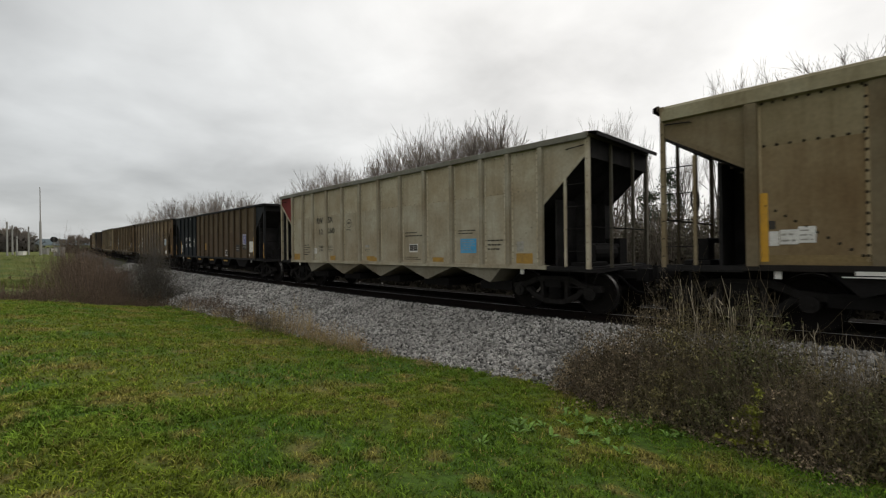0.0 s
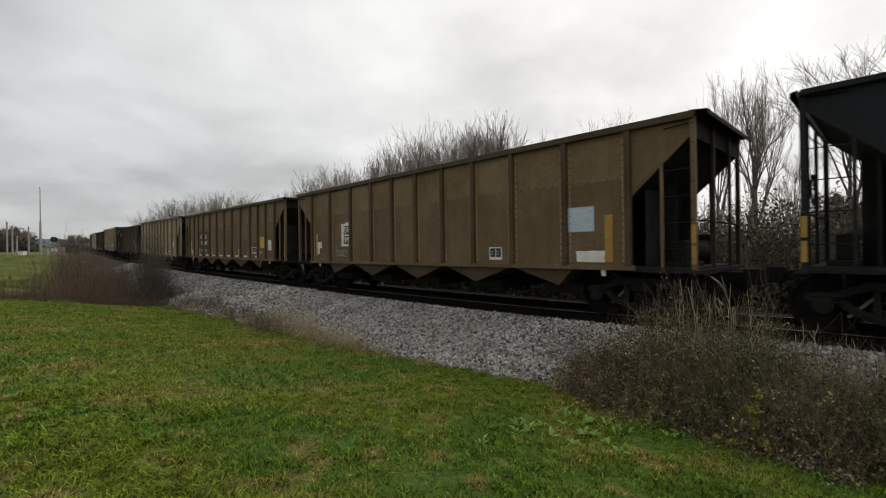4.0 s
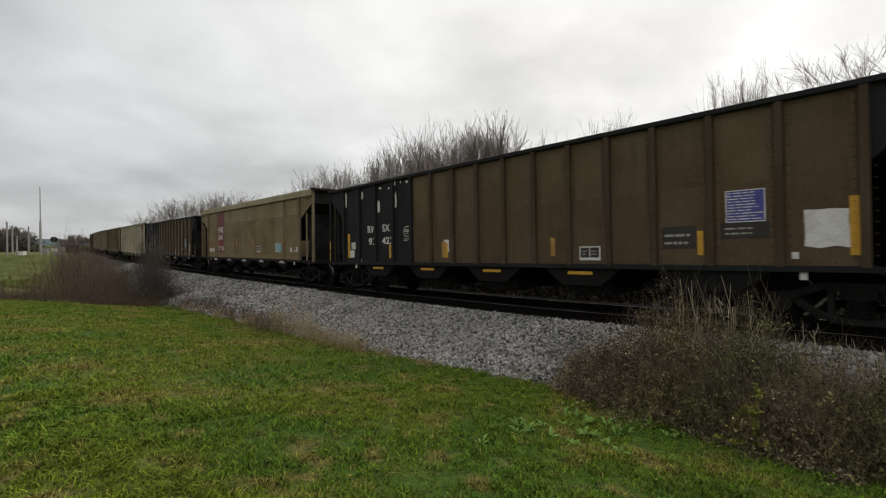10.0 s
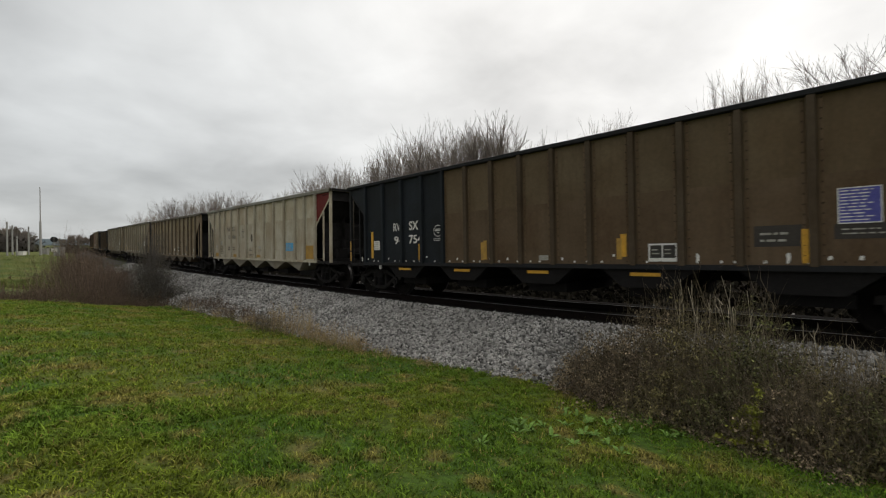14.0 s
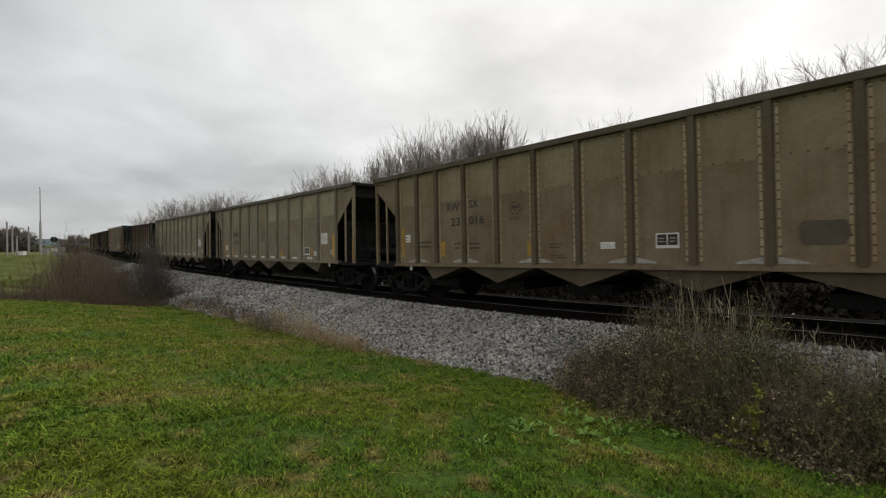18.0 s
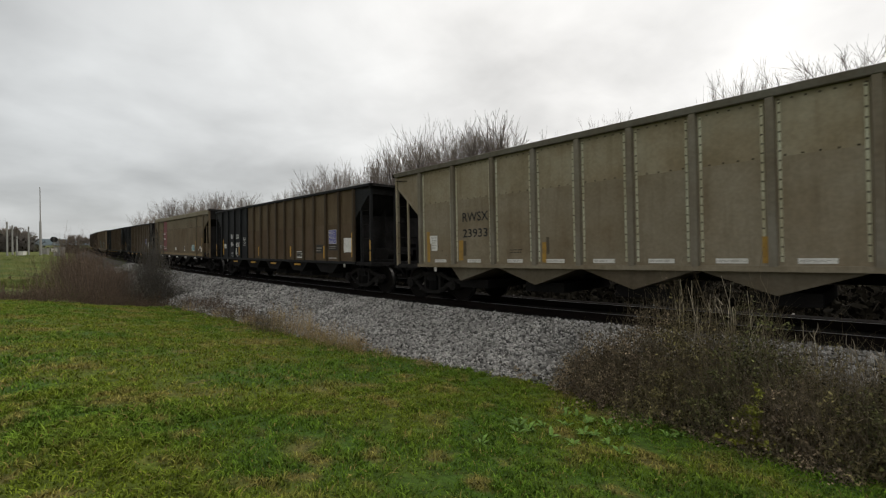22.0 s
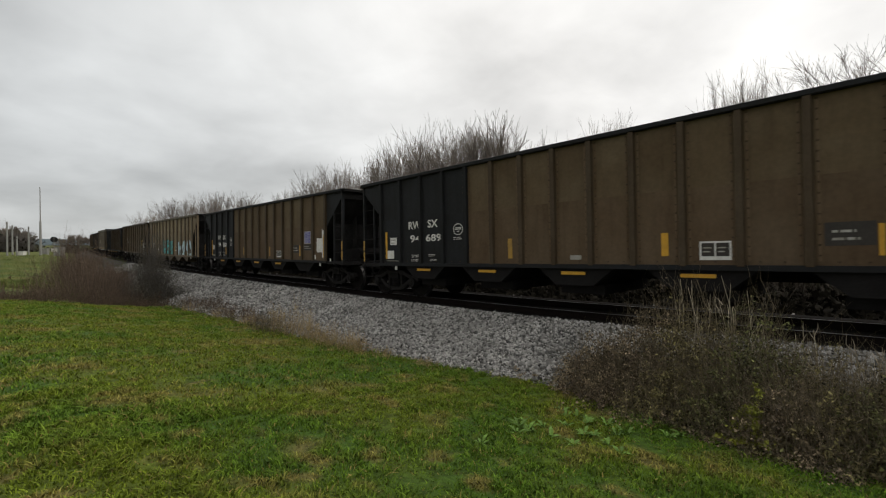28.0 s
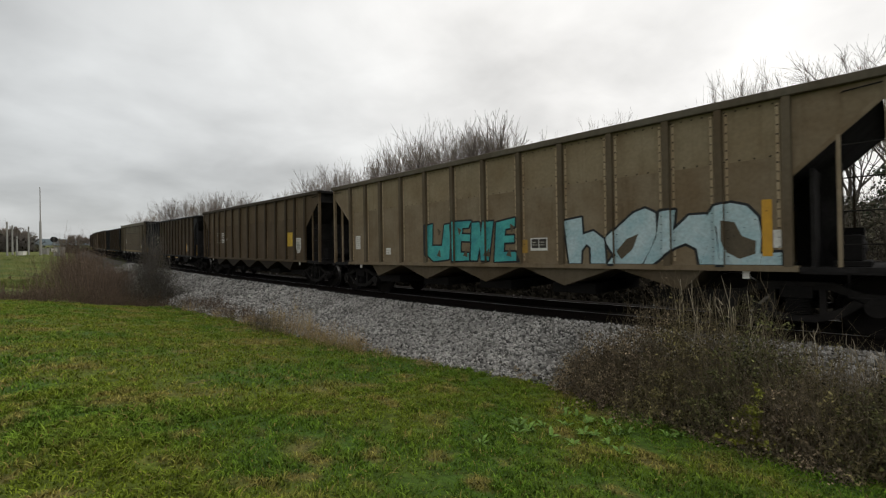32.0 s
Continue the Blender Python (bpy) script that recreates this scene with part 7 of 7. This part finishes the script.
mark(12, "gold", -1.95, -1.85, 1.10, 1.54)
mark(12, "stain", -1.85, -1.77, 1.27, 1.66)
mark(12, "stain", -4.31, -4.20, 1.25, 1.66)
mark(12, "dl", -2.82, -2.46, 1.31, 1.42)
mark(13, "pur", 4.86, 5.38, 1.67, 2.18)
mark(13, "wb", 5.87, 6.36, 1.36, 1.88)
mark(13, "y", 6.36, 6.46, 1.21, 2.04)
mark(13, "b", 3.87, 4.46, 1.33, 1.65)
mark(13, "b", 4.79, 5.47, 1.44, 1.65)
mark(13, "y", 4.46, 4.57, 1.14, 1.60)
mark(13, "gold", 1.69, 1.77, 1.17, 1.58)
mark(13, "gold", -1.64, -1.56, 1.18, 1.60)
mark(13, "box", 2.30, 2.74, 1.13, 1.40)
mark(13, "fw", 4.84, 5.39, 1.13, 1.18)
mark(13, "t:RW", -5.25, -4.80, 2.03, 2.27)
mark(13, "t:SX", -4.50, -4.10, 2.03, 2.25)
mark(13, "t:94", -5.25, -4.80, 1.61, 1.86)
mark(13, "t:833", -4.55, -3.94, 1.62, 1.84)
mark(13, "y", -4.17, -4.07, 1.18, 1.59)
mark(13, "y", -6.48, -6.39, 1.19, 2.03)
mark(13, "t:LD LMT", -5.19, -4.87, 1.25, 1.33)
mark(13, "t:LT WT", -5.19, -4.87, 1.12, 1.19)
mark(13, "tl", -4.45, -4.20, 1.25, 1.33)
mark(13, "tl", -4.45, -4.20, 1.12, 1.19)
mark(13, "wround", -3.54, -3.16, 1.77, 2.11)
mark(13, "w", -6.32, -5.99, 1.54, 1.77)
mark(13, "y", -1.65, -1.55, 1.18, 1.59)
mark(13, "y", 1.68, 1.78, 1.17, 1.60)
mark(13, "w", -4.59, -4.46, 1.22, 1.56)
mark(14, "teal", 3.43, 4.04, 1.36, 1.76)
mark(14, "w", 5.19, 5.37, 1.50, 1.67)
mark(14, "w", 5.43, 5.64, 1.33, 1.56)
mark(14, "w", 4.93, 5.02, 1.41, 1.51)
mark(14, "y", 5.64, 5.74, 1.35, 2.18)
mark(14, "gold", 4.18, 4.31, 1.66, 2.02)
mark(14, "box", 1.61, 1.79, 1.36, 1.65)
mark(14, "red", -4.46, -3.19, 1.34, 3.53)
mark(14, "tl", -4.29, -3.34, 2.52, 2.73)
mark(14, "tl", -4.29, -3.42, 2.12, 2.32)
mark(14, "tl", -4.29, -3.27, 1.46, 1.69)
mark(14, "w", -5.48, -4.87, 1.44, 1.74)
mark(14, "w", -0.80, -0.42, 1.40, 1.58)
mark(15, "t:RW", -5.24, -4.70, 2.03, 2.25)
mark(15, "t:SX", -4.42, -4.01, 2.04, 2.26)
mark(15, "t:94", -5.18, -4.72, 1.65, 1.86)
mark(15, "t:689", -4.50, -3.88, 1.66, 1.86)
mark(15, "y", -6.37, -6.28, 1.18, 2.00)
mark(15, "y", -4.79, -4.68, 1.18, 1.60)
mark(15, "t:LD LMT", -5.13, -4.82, 1.22, 1.30)
mark(15, "t:LT WT", -5.13, -4.84, 1.10, 1.17)
mark(15, "tl", -4.40, -4.07, 1.24, 1.32)
mark(15, "tl", -4.34, -4.07, 1.11, 1.18)
mark(15, "fw", -6.32, -5.76, 1.11, 1.13)
mark(15, "wround", -3.43, -3.08, 1.79, 2.09)
mark(15, "w", -6.14, -5.82, 1.60, 1.82)
mark(15, "wb", -6.32, -5.97, 1.18, 1.43)
mark(15, "gold", -1.65, -1.53, 1.18, 1.64)
mark(15, "y", 1.75, 1.87, 1.21, 1.62)
mark(15, "box", 2.36, 2.82, 1.14, 1.45)
mark(15, "b", 3.96, 4.49, 1.34, 1.67)
mark(15, "fw", -0.05, 0.20, 1.15, 1.24)
mark(15, "y", 4.51, 4.57, 1.20, 1.63)
mark(15, "pur", 4.74, 5.37, 1.72, 2.27)
mark(15, "wb", 5.86, 6.34, 1.42, 1.95)
mark(15, "y", 6.39, 6.47, 1.20, 2.03)
mark(16, "pur", 4.87, 5.36, 1.71, 2.18)
mark(16, "b", 3.84, 4.43, 1.34, 1.66)
mark(16, "b", 4.76, 5.46, 1.44, 1.68)
mark(16, "y", 4.44, 4.55, 1.21, 1.64)
mark(16, "box", 2.27, 2.72, 1.14, 1.42)
mark(16, "gold", 1.50, 1.60, 1.19, 1.59)
mark(16, "gold", -1.62, -1.53, 1.19, 1.58)
mark(16, "wb", 5.87, 6.29, 1.37, 1.89)
mark(16, "wb", 6.26, 6.45, 1.17, 2.22)
mark(16, "y", 6.34, 6.43, 1.17, 2.01)
mark(16, "w", 5.69, 5.78, 1.11, 1.27)
mark(16, "w", 6.82, 6.92, 1.03, 1.14)
mark(16, "t:RW", -5.37, -4.92, 2.03, 2.26)
mark(16, "t:SX", -4.60, -4.21, 2.02, 2.26)
mark(16, "t:94", -5.34, -4.92, 1.63, 1.87)
mark(16, "t:580", -4.63, -4.05, 1.62, 1.86)
mark(16, "t:LD LMT", -5.28, -4.96, 1.27, 1.35)
mark(16, "t:LT WT", -5.28, -4.98, 1.13, 1.22)
mark(16, "tl", -4.60, -4.25, 1.27, 1.36)
mark(16, "tl", -4.54, -4.27, 1.14, 1.22)
mark(16, "y", -6.52, -6.40, 1.18, 2.01)
mark(16, "y", -4.20, -4.10, 1.20, 1.60)
mark(16, "w", -6.32, -6.07, 1.49, 1.73)
mark(16, "wround", -3.54, -3.22, 1.79, 2.11)
mark(16, "fw", -6.47, -5.93, 1.14, 1.19)
mark(17, "G:teal", -2.83, 1.44, 1.02, 2.10)
mark(17, "G:pale", 2.23, 5.86, 1.02, 2.16)
mark(17, "box", 1.35, 1.78, 1.34, 1.62)
mark(17, "gold", 1.13, 1.27, 1.29, 1.59)
mark(17, "y", 5.60, 5.73, 1.20, 2.07)
mark(17, "w", 5.20, 5.38, 1.37, 1.62)
mark(17, "w", 5.74, 5.84, 1.33, 1.60)
mark(17, "w", -5.66, -5.39, 1.48, 1.92)
mark(17, "w", -3.99, -3.75, 1.29, 1.49)
mark(18, "ys", 4.24, 4.77, 1.61, 2.18)
mark(18, "w", 5.03, 5.52, 1.46, 1.94)
mark(18, "tl", -4.57, -4.00, 2.21, 2.43)
mark(18, "tl", -3.81, -3.27, 2.22, 2.43)
mark(18, "tl", -4.57, -4.00, 1.80, 2.05)
mark(18, "tl", -3.81, -3.27, 1.81, 2.06)


def finish_markings():
    # white dashes along the foot of the ribbed flanks
    for i in (4, 5, 11, 12):
        q = train[i][0]["half"] / 6.95 * (1.06 if i == 4 else 1.0)
        for p in (-5.1, -3.9, -2.65, -1.6, -0.53, 0.53, 1.6, 2.65, 3.9):
            mark(i, "w" if i != 4 else "wb", p * q - 0.24, p * q + 0.2, SILL_TOP + 0.035, SILL_TOP + 0.115)
    # pale foot plates beside every other post of one car
    for p in (-5.0, -3.18, -1.06, 1.06, 3.18, 5.0):
        for sgn in (-1, 1):
            bm = bmesh.new()
            prism(bm, [(p + sgn * 0.09, SILL_TOP + 0.02), (p + sgn * 0.46, SILL_TOP + 0.02), (p + sgn * 0.42, SILL_TOP + 0.055), (p + sgn * 0.13, SILL_TOP + 0.125), (p + sgn * 0.09, SILL_TOP + 0.125)], -SKIN - 0.012, -SKIN)
            bmesh.ops.recalc_face_normals(bm, faces=bm.faces)
            part("foot_plate", bm, FADED, train[10][0], "pale worn plate")
    # flaking white spots along the foot of one dark flank
    rng = random.Random(8)
    for k in range(46):
        x = -6.8 + k * 0.285 + rng.uniform(-0.06, 0.06)
        mark(8, "chip", x, x + 0.06, SILL_TOP + 0.02 + 0.12 * (rng.random() < 0.15), SILL_TOP + 0.07 + 0.12 * (rng.random() < 0.15))
    # painted corners of two pale cars
    for i in (1, 9):
        for ob in train[i][0].children:
            name = ob.name.split(".")[0]
            if name == "gusset_panel" and (ob.bound_box[0][0] < 0) == (i == 1):
                ob.color = (0.17, 0.025, 0.022, 1)
            if i == 9 and name == "end_panel" and ob.bound_box[0][0] > 0:
                ob.color = (0.17, 0.03, 0.025, 1)
    for i in range(18, len(train)):                # far cars: pale stencils and notices
        rng = random.Random(i)
        x = -3.9
        mark(i, "tl", x, x + 0.9, 1.9, 2.4)
        mark(i, "w", 5.2, 5.45, 1.35, 1.75)
        mark(i, "y", 4.9, 5.0, 1.3, 1.8)


finish_markings()


# ================= movement =================
def run(t):
    """Metres that the train has gone at t seconds."""
    return 8.727 * t - 0.02205 * t * t + 0.0000817 * t ** 3


def car_pose(s):
    xa, ya, ha, za, ga = track(s + 5.0)
    xb, yb, hb, zb, gb = track(s - 5.0)
    return pose((xa + xb) / 2, (ya + yb) / 2, (za + zb) / 2, 0, -math.degrees(math.atan2(za - zb, 10.0)), math.degrees(math.atan2(ya - yb, xa - xb)))


def motions():
    for car, s0 in train:
        walk(car, [(t, car_pose(s0 + run(t))) for t in range(0, 33)])
    steps = [i / 15 for i in range(481)]
    for car, s0 in train:
        for truck in car.children:
            if not truck.name.startswith("truck"):
                continue
            for ws in truck.children:
                if ws.name.startswith("wheelset"):
                    x = ws.location.x
                    walk(ws, [(t, pose(x, 0, 0.457, 0, math.degrees(run(t) / 0.457) % 360.0, 0)) for t in steps])


motions()
